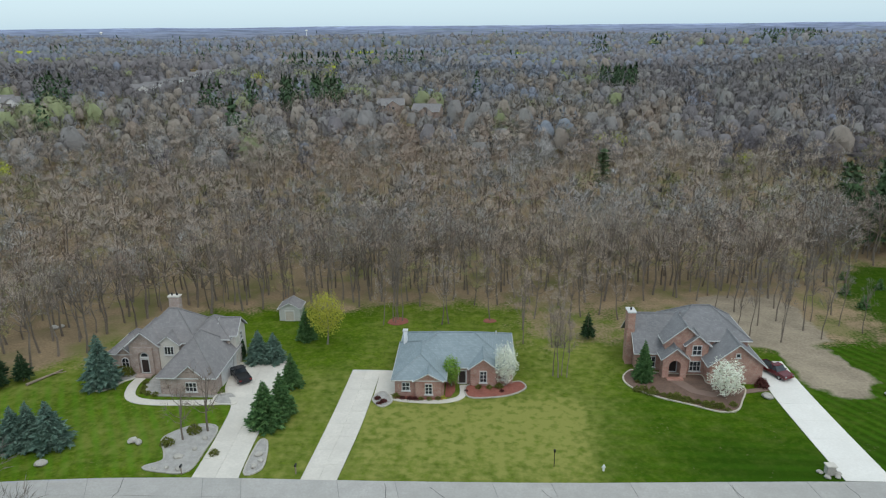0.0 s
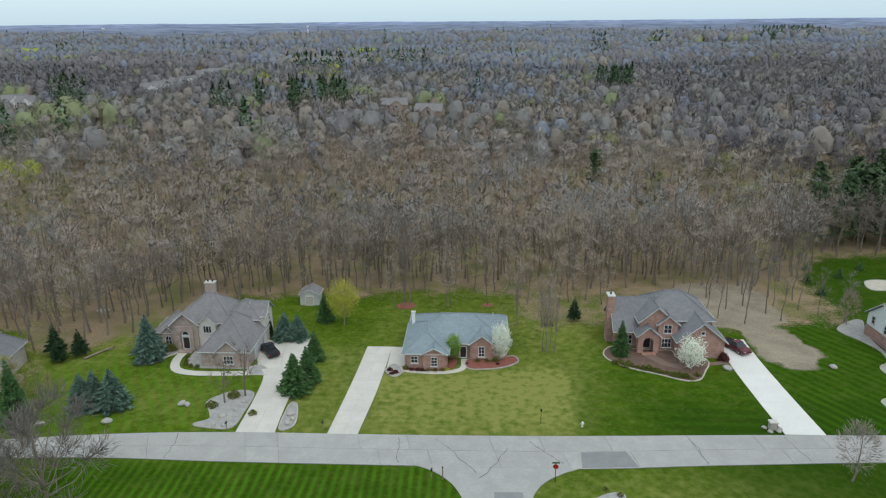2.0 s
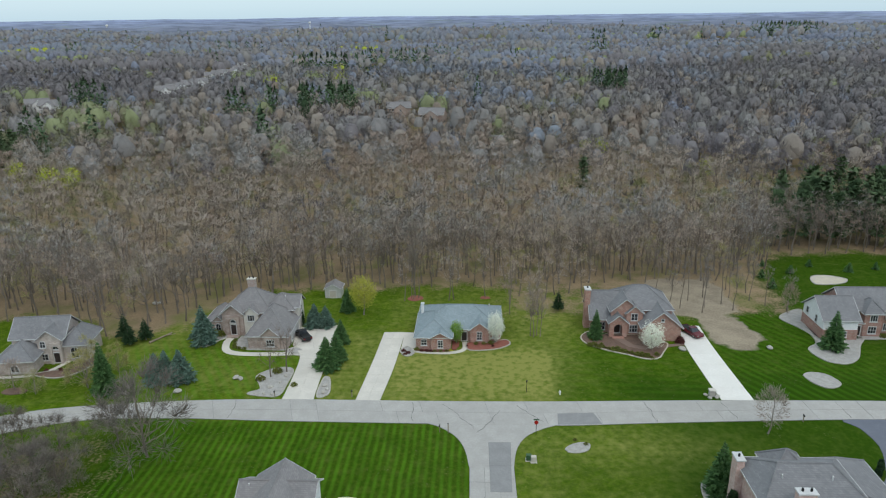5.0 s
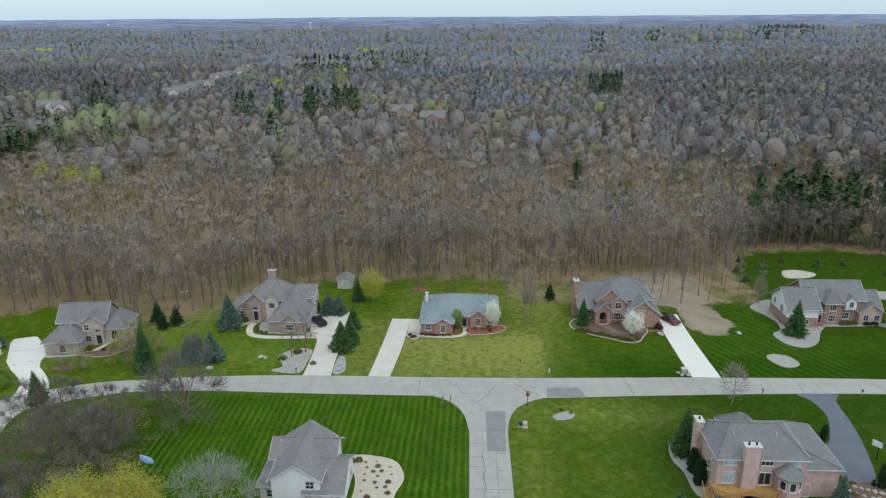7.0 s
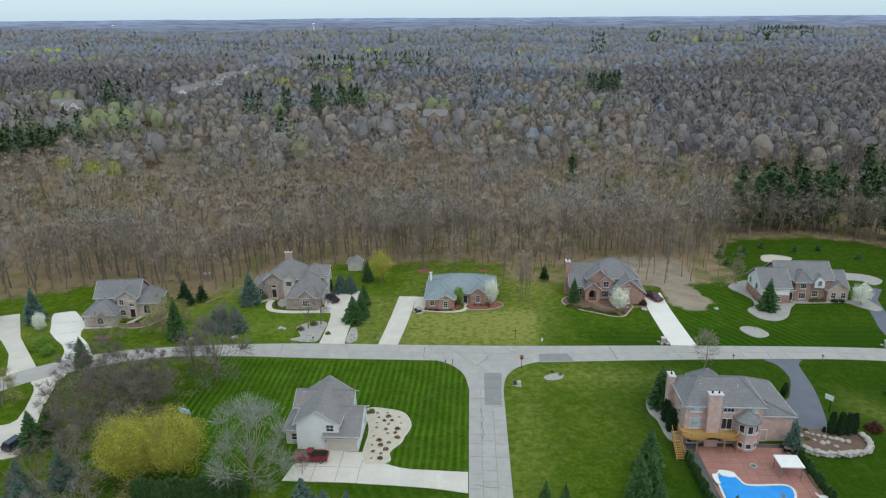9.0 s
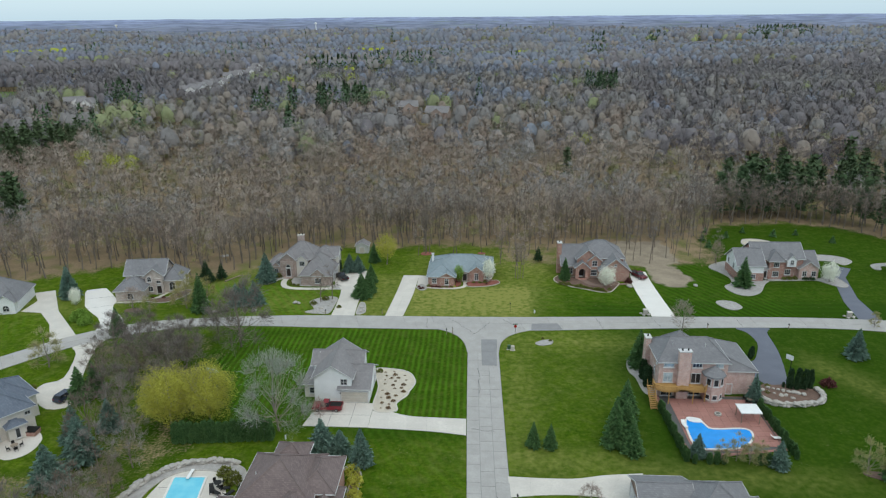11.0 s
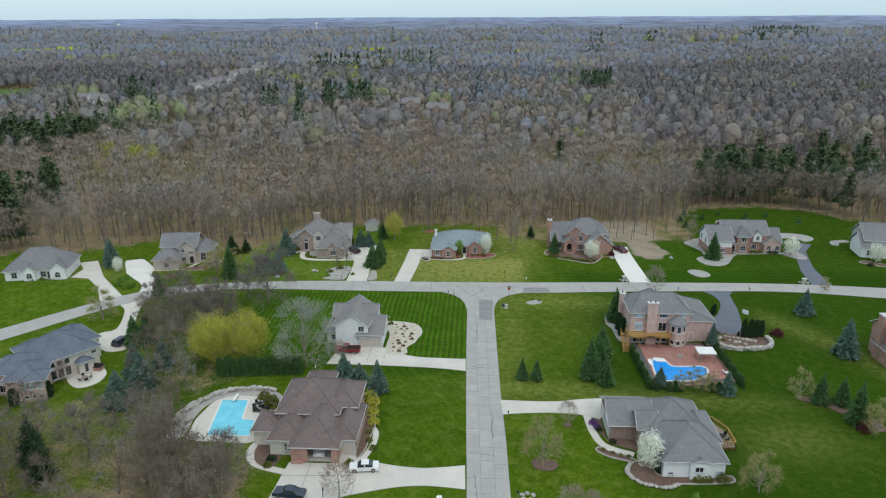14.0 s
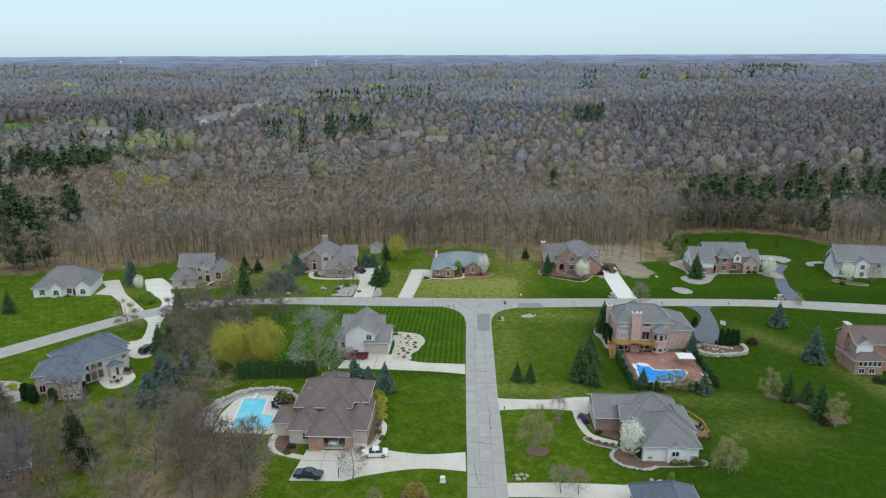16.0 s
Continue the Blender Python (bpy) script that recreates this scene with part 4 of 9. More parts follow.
def bare_tree(seed, h, rad, limbs=9, twigs=800, twig_len=0.9, twig_w=0.05, low=0.4, sides=5, leaves=0, leaf=0.22, sub=4, dome=0.35, flat=0.0):
    """A broad-leaved tree in early spring: (wood, twigs) as triangles."""
    rng = np.random.default_rng(seed)
    wood, fine = [], []
    p, r = np.zeros(3), 0.016 * h + 0.03
    stops = []
    for k in range(5):
        q = p + np.array([rng.normal() * 0.02 * h, rng.normal() * 0.02 * h, h * 0.17])
        r2 = r * 0.76
        wood.append(tri_tube(p, q, r, r2, sides))
        stops.append((p, q, r2))
        p, r = q, r2
    c, semi = np.array([0, 0, h * (low + 1) / 2]), np.array([rad, rad, h * (1 - low) / 2])
    tips = []
    for k in range(limbs):
        i = min(4, 1 + int(rng.random() * 4))
        a, b, rr = stops[i]
        s = a + (b - a) * rng.random()
        ang = k * 2.4 + rng.normal() * 0.4
        d = np.array([math.cos(ang), math.sin(ang), 0.5 + rng.random() * 0.9])
        e = s + unit(d) * rad * rng.uniform(0.6, 0.95)
        e = c + (e - c) * min(1.0, 0.92 / max(0.2, np.linalg.norm((e - c) / semi)))
        mid = (s + e) / 2 + rng.normal(size=3) * 0.05 * rad - np.array([0, 0, 0.04 * h])
        wood += [tri_tube(s, mid, rr * 0.55, rr * 0.35, 3), tri_tube(mid, e, rr * 0.35, rr * 0.12, 3)]
        for _ in range(sub):
            t = mid + (e - mid) * rng.random()
            o = t + (unit(t - c * 0.8) * 0.5 + unit(rng.normal(size=3)) * 0.5 + [0, 0, 0.35]) * rad * 0.42
            wood.append(tri_tube(t, o, rr * 0.2, 0.015, 3))
            tips.append(o)
    d, q = in_dome(rng, twigs)
    up = rng.random(twigs) < dome
    for v in (d, q):
        v[up, 2] = np.abs(v[up, 2])
    q = q * (1 + 0.16 * np.sin(3 * np.arctan2(d[:, 1], d[:, 0]) + seed)[:, None] * d[:, 2:] + rng.normal(size=(twigs, 1)) * 0.05)
    base = c + q * semi
    way = d * [1, 1, 0.8] + [0, 0, 0.55] + rng.normal(size=(twigs, 3)) * 0.45
    k = int(twigs * flat)
    if k:
        fine.append(tangent_blades(base[:k], unit(d[:k] * [1, 1, 1.2] + [0, 0, 0.25]), twig_len * 0.8 * rng.uniform(0.6, 1.3, k), twig_w * 1.9 * rng.uniform(0.6, 1.4, k), rng))
    fine.append(blades(base[k:], way[k:], twig_len * rng.uniform(0.5, 1.3, twigs - k), twig_w * rng.uniform(0.6, 1.4, twigs - k), rng))
    if leaves:
        d, q = in_dome(rng, leaves, 0.35)
        az = np.arctan2(d[:, 1], d[:, 0])
        q = q * (1 + 0.17 * np.sin(3 * az + seed) * np.cos(4 * d[:, 2] + seed) + 0.1 * np.sin(7 * az + 5 * d[:, 2]))[:, None]
        fine.append(tangent_blades(c + q * semi * 1.02, unit(d + rng.normal(size=(leaves, 3)) * 0.45 + [0, 0, 0.25]), leaf * rng.uniform(0.7, 1.5, leaves), leaf * rng.uniform(0.7, 1.3, leaves), rng))
    return np.concatenate(wood), np.concatenate(fine)


def spruce(seed, h, rad, levels=17, per=11, droop=0.25, needles=7, size=1.0, bare=0.04):
    """A conifer: tiers of drooping boughs with needle sprays."""
    rng = np.random.default_rng(seed)
    wood = tri_tube((0, 0, 0), (0, 0, h * 0.97), 0.02 * h + 0.02, 0.015, 6)
    out = []
    for k in range(levels):
        f = (k + 0.5) / levels
        z, reach = h * (bare + (1 - bare) * f * 0.97), rad * (1 - f) ** 0.85 * (0.55 + 0.45 * min(1, f * 7 + 0.5)) + 0.08
        n = max(5, int(per * (1 - f * 0.5)))
        ang = np.arange(n) * 2 * math.pi / n + rng.random() * 6
        for a in ang + rng.normal(size=n) * 0.18:
            ln = reach * rng.uniform(0.78, 1.12)
            d = np.array([math.cos(a), math.sin(a), 0])
            s = np.linspace(0.22, 1.0, needles)
            pos = d * (ln * s)[:, None] + np.array([0, 0, 1])[None] * (z - droop * ln * s ** 1.4 + 0.12 * ln * s ** 3)[:, None]
            w = 0.30 * ln * size * (1.15 - s * 0.75) + 0.10
            way = d + rng.normal(size=(needles, 3)) * 0.35 + [0, 0, -0.15]
            out.append(blades(pos, way, w * 1.9, w * 1.15, rng))
            side = np.cross(d, (0, 0, 1))
            sg = np.where(np.arange(needles) % 2 == 0, 1.0, -1.0)[:, None]
            out.append(blades(pos, side * sg + d * 0.7 + rng.normal(size=(needles, 3)) * 0.25, w * 1.6, w * 0.9, rng))
    top = np.array([[0, 0, h * 0.93]] * 6)
    out.append(blades(top, rng.normal(size=(6, 3)) * 0.3 + [0, 0, 1], np.full(6, 0.09 * h), np.full(6, 0.18), rng))
    return wood, np.concatenate(out)


def column_tree(seed, h, rad, n=700, leaf=0.35):
    """A dense upright evergreen."""
    rng = np.random.default_rng(seed)
    z = rng.random(n) ** 0.85
    a = rng.random(n) * 2 * math.pi
    r = rad * np.sqrt(np.clip(1 - (np.abs(z - 0.32) / 0.70) ** 2.2, 0.02, 1)) * (0.75 + 0.3 * rng.random(n)) * (1 + 0.12 * np.sin(a * 3 + z * 7))
    base = np.stack([r * np.cos(a), r * np.sin(a), 0.05 + z * h * 0.93], 1)
    way = np.stack([np.cos(a) * 0.45, np.sin(a) * 0.45, np.full(n, 1.0)], 1) + rng.normal(size=(n, 3)) * 0.3
    core = tri_tube((0, 0, 0.05), (0, 0, h * 0.5), rad * 0.72, rad * 0.62, 7), tri_tube((0, 0, h * 0.5), (0, 0, h * 0.9), rad * 0.62, 0.05, 7)
    return tri_tube((0, 0, 0), (0, 0, h * 0.5), 0.07, 0.05, 5), np.concatenate([*core, blades(base, way, leaf * rng.uniform(0.8, 1.6, n), leaf * rng.uniform(0.5, 0.9, n), rng)])


def shrub_tris(seed, rx, rz, n=260, leaf=0.16):
    rng = np.random.default_rng(seed)
    d, q = in_dome(rng, n, 0.75)
    q[:, 2] = np.abs(q[:, 2])
    base = q * [rx, rx, rz] * (1 + 0.1 * np.sin(4 * np.arctan2(d[:, 1], d[:, 0]) + seed))[:, None]
    d2, q2 = in_dome(rng, 60, 0.1)
    fill = blades(np.abs(q2 * [1, 1, 0.7]) * [rx, rx, rz] * np.sign(q2) * [1, 1, 1], rng.normal(size=(60, 3)), np.full(60, rx * 0.5), np.full(60, rx * 0.4), rng)
    fill[:, :, 2] = np.abs(fill[:, :, 2])
    t = blades(base, d + rng.normal(size=(n, 3)) * 0.6 + [0, 0, 0.3], leaf * rng.uniform(0.8, 1.6, n), leaf * rng.uniform(0.6, 1.2, n), rng)
    return np.concatenate([t, fill])


def tree_proto(name, tris, trunk_mat, crown_mat, label, category="tree", group="", crown="crown", crown_mat2=None, split=0):
    """The first tree of its kind, standing at the origin, to be copied into place."""
    wood, fine = tris
    ob = thing(name, label, category, group=group)
    soup("trunk", wood, [trunk_mat], parent=ob)
    if crown_mat2 is not None:
        idx = np.zeros(len(fine), int)
        idx[split:] = 1
        soup(crown, fine, [crown_mat, crown_mat2], idx, parent=ob)
    else:
        soup(crown, fine, [crown_mat], parent=ob)
    return ob


def plant(proto, spots, seed=1, label=None, group=None):
    """Stands copies of a tree at (x, y, height scale) and moves the first one to the first spot."""
    rng = random.Random(seed)
    for i, (x, y, *s) in enumerate(spots):
        k = s[0] if s else 1.0
        m = pose(x, y, float(terrain(np.array(x), np.array(y))) - 0.05, 0, 0, rng.uniform(0, 360))
        wide = k * (s[1] if len(s) > 1 else 1.0)
        ob = proto if i == 0 else copy_thing(proto, m)
        ob.matrix_basis = m @ Matrix.Diagonal((wide, wide, k, 1))
        if label:
            ob["label"] = label
        if group:
            ob["group"] = group


def scattered(rng, n, x_of_y, y0, y1, gap, keep=None):
    """Loose, evenly spaced spots in the wedge of land that opens northwards."""
    ys = y0 + (y1 - y0) * np.sqrt(rng.random(n)) if y0 > 150 else rng.uniform(y0, y1, n)
    xs = -20 + rng.uniform(-1, 1, n) * x_of_y(ys)
    ok = np.ones(n, bool) if keep is None else keep(xs, ys)
    xs, ys = xs[ok], ys[ok]
    seen, out = {}, []
    for i, (x, y) in enumerate(zip(xs, ys)):
        c = (int(x // gap), int(y // gap))
        if any(math.hypot(x - a, y - b) < gap for dx in (-1, 0, 1) for dy in (-1, 0, 1) for a, b in seen.get((c[0] + dx, c[1] + dy), ())):
            continue
        seen.setdefault(c, []).append((x, y))
        out.append((x, y))
    return np.array(out)


def wood_mass(name, protos, spots, kinds, scale, rng, materials, label):
    """Many trees of a few shapes in one mesh. protos: (wood, crown, material, crown's middle and half-axes); kinds: which one stands at each spot."""
    tris, idx, tones, normals = [], [], [], []
    drift = np.array([noise.noise((x / 85, y / 85, 3.3)) + 0.6 * noise.noise((x / 31, y / 31, 8.1)) for x, y in spots])
    shade = np.clip(0.5 + 0.7 * drift + 0.17 * rng.normal(size=len(spots)), 0, 1)     # stands of darker and paler trees
    z = terrain(spots[:, 0], spots[:, 1])
    for k, (wood, fine, mat, form) in enumerate(protos):
        sel = np.where(kinds == k)[0]
        if not len(sel):
            continue
        a, s = rng.random(len(sel)) * 6.283, scale[sel]
        sw = s * rng.uniform(0.88, 1.2, len(sel))
        ca, sa = np.cos(a)[:, None, None], np.sin(a)[:, None, None]
        for t, mi in ((wood, 0), (fine, mat)):
            if not len(t):
                continue
            face = unit(np.cross(t[:, 1] - t[:, 0], t[:, 2] - t[:, 0]))
            if mi:          # sprays are lit as part of the rounded crown that they lie in
                zc, rx, rz, core = form
                loose = (np.arange(len(t)) >= core)[:, None, None]
                nv = unit((t - [0, 0, zc]) / [rx, rx, rz] + rng.normal(size=(len(t), 1, 3)) * 0.08 * loose + [0, -0.05, 0.05])
                turn = (face * nv.mean(1)).sum(-1) < 0
                t = np.where(turn[:, None, None], t[:, ::-1], t)
                nv = np.where(turn[:, None, None], nv[:, ::-1], nv)
            else:
                nv = np.repeat(face[:, None], 3, 1)
            for src, dst, wide, tall, at in ((t, tris, sw, s, True), (nv, normals, np.ones(len(sel)), np.ones(len(sel)), False)):
                x = (src[None, ..., 0] * ca - src[None, ..., 1] * sa) * wide[:, None, None]
                y = (src[None, ..., 0] * sa + src[None, ..., 1] * ca) * wide[:, None, None]
                h = src[None, ..., 2] * tall[:, None, None]
                if at:
                    x, y, h = x + spots[sel, 0][:, None, None], y + spots[sel, 1][:, None, None], h + z[sel][:, None, None] - 0.1
                dst.append(np.stack([x, y, h], -1).reshape(-1, 3, 3))
            idx.append(np.full(len(sel) * len(t), mi))
            tones.append(np.repeat(shade[sel], len(t) * 3))
    ob = soup(name, np.concatenate(tris), materials, np.concatenate(idx))
    at = ob.data.attributes.new("tone", "FLOAT", "POINT")
    at.data.foreach_set("value", np.concatenate(tones).astype(np.float32))
    at = ob.data.attributes.new("custom_normal", "FLOAT_VECTOR", "POINT")
    at.data.foreach_set("vector", np.concatenate(normals).astype(np.float32).ravel())
    return tagged(ob, label, "woodland", kind="stuff")


def shell(seed, rad, h, z0, segs, rings, rough=0.2):
    """The dense inside of a far crown: a lumpy dome."""
    rng = np.random.default_rng(seed)
    rows = []
    for i in range(1, rings + 1):
        p = i / rings * math.pi * 0.52
        a = np.arange(segs) * 2 * math.pi / segs + 0.4 * i
        k = 1 + rough * rng.normal(size=segs)
        rows.append(np.stack([rad * math.sin(p) * np.cos(a) * k, rad * math.sin(p) * np.sin(a) * k, z0 + h * math.cos(p) * (0.85 + 0.3 * rng.random(segs))], 1))
    top, out = np.array([0, 0, z0 + h]), []
    for j in range(segs):
        k = (j + 1) % segs
        out.append([top, rows[0][j], rows[0][k]])
        for a, b in zip(rows, rows[1:]):
            out += [[a[j], b[j], b[k]], [a[j], b[k], a[k]]]
    return np.array(out)


def cone_tree(seed, h, rad, n, size):
    """A conifer far off: sprays all over a ragged cone."""
    rng = np.random.default_rng(seed)
    f, a = 1 - np.sqrt(rng.random(n)), rng.random(n) * 6.283
    r = rad * (1 - f) * rng.uniform(0.7, 1.1, n)
    base = np.stack([r * np.cos(a), r * np.sin(a), h * (0.04 + 0.92 * f)], 1)
    nrm = unit(np.stack([np.cos(a), np.sin(a), np.full(n, 0.45)], 1))
    tip = blades(np.array([[0, 0, h * 0.86]] * 4), rng.normal(size=(4, 3)) * 0.12 + [0, 0, 1], np.full(4, h * 0.16), np.full(4, size * 0.5), rng)
    return np.zeros((0, 3, 3)), np.concatenate([tangent_blades(base, nrm, size * rng.uniform(0.7, 1.2, n), size * rng.uniform(0.6, 1.0, n), rng), tip])


wrng = np.random.default_rng(11)
WOOD_MATS = [M["bark_wood"], L["wood_brown"], L["wood_grey"], L["wood_olive"], L["wood_red"], L["wood_yellow"], L["wood_dusk"], L["wood_needle"]]
CANOPY_MATS = [M["bark_wood"], L["canopy_brown"], L["canopy_grey"], L["canopy_hazed"], L["canopy_hazed_grey"], L["canopy_olive"], L["canopy_red"], L["wood_pine"], L["canopy_yellow"], L["canopy_pale"], L["canopy_dusk"]]


def wedge(y):
    return 0.67 * (y + 190) + 25


def pick_kinds(n, weights, rng, spots, drift=60.0):
    """Kinds of tree that come in loose stands rather than evenly mixed. weights: one row, or one for each spot."""
    w = np.broadcast_to(np.array(weights, float), (n, np.array(weights).shape[-1]))
    field = np.stack([[noise.noise((x / drift, y / drift, 7.3 * k)) for x, y in spots] for k in range(w.shape[1])], 1)
    return np.argmax(np.log(w + 1e-9) + 2.4 * field + rng.gumbel(size=field.shape) * 0.8, axis=1)


def crown_tree(seed, h, rad, n, size, mat, segs=9, rings=4, low=0.42, leaves=0.5):
    """A rounded crown far off: a lumpy dome with sprays of twigs all over it."""
    rng = np.random.default_rng(seed)
    d, q = in_dome(rng, n, 0.86)
    d[:, 2], q[:, 2] = np.abs(d[:, 2]), np.abs(q[:, 2])
    z0, top = h * low, h * (1 - low)
    base = q * [rad * 1.04, rad * 1.04, top * 1.04] * (1 + 0.12 * np.sin(3 * np.arctan2(d[:, 1], d[:, 0]) + seed))[:, None] + [0, 0, z0 - 0.3]
    k = int(n * leaves)
    flat = tangent_blades(base[:k], d[:k], size * rng.uniform(0.7, 1.3, k), size * 0.5 * rng.uniform(0.6, 1.2, k), rng)
    up = blades(base[k:] - d[k:] * size * 0.4, d[k:] + rng.normal(size=(n - k, 3)) * 0.5 + [0, 0, 0.4], size * 1.4 * rng.uniform(0.7, 1.2, n - k), size * 0.3 * rng.uniform(0.6, 1.3, n - k), rng)
    core = shell(seed, rad * 0.84, top * 0.84, z0, segs, rings, 0.08)
    return np.zeros((0, 3, 3)), np.concatenate([core, flat, up]), mat, (z0, rad, top, len(core))


def winter_tree(seed, h, rad, lumps=11, sprays=42, length=1.15, width=0.085, low=0.36, sides=4, deep=False):
    """A leafless forest tree: (wood, twigs). Limbs climb from the trunk to a rounded crown of twig clumps.
    deep: a tree of the closed wood, whose thin limbs are lost among its twigs."""
    rng = np.random.default_rng(seed)
    wood, p, r = [], np.zeros(3), 0.0105 * h + 0.03
    stem = [p]
    for k in range(4):
        q = p + np.array([rng.normal() * 0.018 * h, rng.normal() * 0.018 * h, h * 0.175])
        wood.append(tri_tube(p, q, r, r * 0.78, sides))
        p, r = q, r * 0.78
        stem.append(p)
    stem, fine = np.array(stem), []
    z0, top = h * low, h * (1 - low)
    for k in range(lumps):
        el = math.asin(min(0.98, (k + 0.35) / lumps)) + rng.normal() * 0.08
        ang = k * 2.4 + rng.normal() * 0.35
        d = np.array([math.cos(ang) * math.cos(el), math.sin(ang) * math.cos(el), math.sin(el)])
        e = d * rng.uniform(0.6, 0.84) * [rad, rad, top] + [0, 0, z0]
        f = min(1.0, (low * 0.75 + 0.5 * rng.random() * (e[2] / h - low * 0.75)) / 0.7)
        s = np.array([np.interp(f, np.linspace(0, 1, 5), stem[:, i]) for i in range(3)])
        mid = s + (e - s) * 0.5 + rng.normal(size=3) * 0.05 * rad - [0, 0, 0.03 * h]
        rr = 0.0042 * h + 0.012
        if deep:
            fine.append(blades(np.array([s, mid]), np.array([mid - s, e - mid]), np.linalg.norm([mid - s, e - mid], axis=1) * 1.25, np.array([rr * 2.2, rr * 1.6]), rng))
        else:
            wood += [tri_tube(s, mid, rr, rr * 0.7, 3), tri_tube(mid, e, rr * 0.7, rr * 0.3, 3)]
        way = unit(rng.normal(size=(4, 3)) * 0.7 + d * 0.7 + [0, 0, 0.4])
        (fine if deep else wood).append(blades(np.repeat(e[None], 4, 0), way, np.full(4, rad * 0.36), np.full(4, rr * 1.3), rng))
        o = unit(rng.normal(size=(sprays, 3)) * 0.8 + d * 0.7 + [0, 0, 0.3])
        base = e + o * rng.uniform(0.0, 0.34, (sprays, 1)) * [rad, rad, rad * 0.9]
        fine.append(blades(base, o + rng.normal(size=(sprays, 3)) * 0.35 + [0, 0, 0.3], length * rng.uniform(0.5, 1.3, sprays), width * rng.uniform(0.6, 1.4, sprays), rng))
    return np.concatenate(wood), np.concatenate(fine)


def pine(seed, h, rad, whorls=9, per=5, needles=9, bare=0.38):
    """A tall open pine: a bare lower trunk, then uneven flat whorls of needle clumps."""
    rng = np.random.default_rng(seed)
    wood, out = [tri_tube((0, 0, 0), (0, 0, h * 0.95), 0.012 * h + 0.03, 0.03, 5)], []
    for k in range(whorls):
        f = k / (whorls - 1)
        z = h * (bare + (0.97 - bare) * f)
        for a in np.arange(per) * 2 * math.pi / per + rng.random() * 6 + rng.normal(size=per) * 0.3:
            ln = rad * (1.0 - 0.75 * f ** 1.3) * rng.uniform(0.45, 1.1)
            d = np.array([math.cos(a), math.sin(a), 0.18])
            wood.append(blades(np.array([[0, 0, z]]), d[None], np.array([ln]), np.array([0.12]), rng))
            u = rng.uniform(0.35, 1.0, needles)
            base = np.array([0, 0, z]) + d * (ln * u)[:, None] + rng.normal(size=(needles, 3)) * [0.45, 0.45, 0.18]
            out.append(tangent_blades(base, unit(rng.normal(size=(needles, 3)) * 0.5 + [0, -0.3, 1.0]), rng.uniform(0.7, 1.5, needles), rng.uniform(0.5, 1.0, needles), rng))
    return np.concatenate(wood), np.concatenate(out)


def clumped_crown(seed, h, rad, n, size, mat, lumps=12, low=0.34, thin=0.2):
    """A leafless crown farther off: a trunk, and twigs standing out of a handful of clumps."""
    rng = np.random.default_rng(seed)
    z0, top = h * low, h * (1 - low)
    a = np.arange(lumps) * 2.4 + rng.normal(size=lumps) * 0.3
    el = np.arcsin(np.clip((np.arange(lumps) + 0.6) / lumps, 0, 1)) * 1.0
    mid = np.stack([np.cos(a) * np.cos(el), np.sin(a) * np.cos(el), np.sin(el)], 1) * rng.uniform(0.62, 0.86, (lumps, 1))
    own = rng.integers(0, lumps, n)
    d = unit(rng.normal(size=(n, 3)) * 0.75 + unit(mid)[own] * 0.9 + [0, 0, 0.25])
    q = mid[own] + d * rng.uniform(0.0, 0.28, (n, 1))
    base = q * [rad, rad, top] + [0, 0, z0]
    base[:, 2] = np.maximum(base[:, 2], h * 0.2)
    twigs = blades(base, d + rng.normal(size=(n, 3)) * 0.3 + [0, 0, 0.35], size * rng.uniform(0.6, 1.4, n), size * thin * rng.uniform(0.6, 1.4, n), rng)
    stem = tri_tube((0, 0, 0), (0, 0, h * 0.6), 0.02 * h, 0.008 * h, 3)
    heart = shell(seed, rad * 0.66, top * 0.66, z0, 8, 3, 0.07)      # the thick of the crown, where no light comes through
    return stem, np.concatenate([heart, twigs]), mat, (z0, rad, top, 0)


def cleared(spots, *rest):
    """Leaves out the trees on and just south of the far houses' plots."""
    ok = np.ones(len(spots), bool)
    for x, y in FAR_PLOTS:
        ok &= ~((np.abs(spots[:, 0] - x) < 9 + 6 * (y > 1500)) & (spots[:, 1] > y - 22 - 80 * (y > 1500)) & (spots[:, 1] < y + 9))
    return [v[ok] for v in (spots, *rest)]


FAR_PLOTS = ((-279, 496), (-278, 511), (-276, 526), (-277, 548), (-276, 565), (-288, 637), (-290, 659), (-288, 674), (-282, 698), (-291, 733), (-304, 791), (-299, 812), (-66, 375), (-41, 342), (-338, 409), (-322, 400), (-2, 935), (462, 1729), (-783, 2385), (-750, 2385))


def lowered(spots):
    """Young growth stands between the houses and the nearer wood."""
    k = np.ones(len(spots))
    for x, y in FAR_PLOTS:
        side = np.abs(spots[:, 0] - x * (1 + (spots[:, 1] - y) / (y + 190))) < 12
        k[side & (spots[:, 1] > y - 110) & (spots[:, 1] < y)] = 0.55
    return k


# near woods: trunks, limbs and twigs of single trees show
def near_ok(x, y):
    return y > np.interp(x, EX, EY) + 2.5


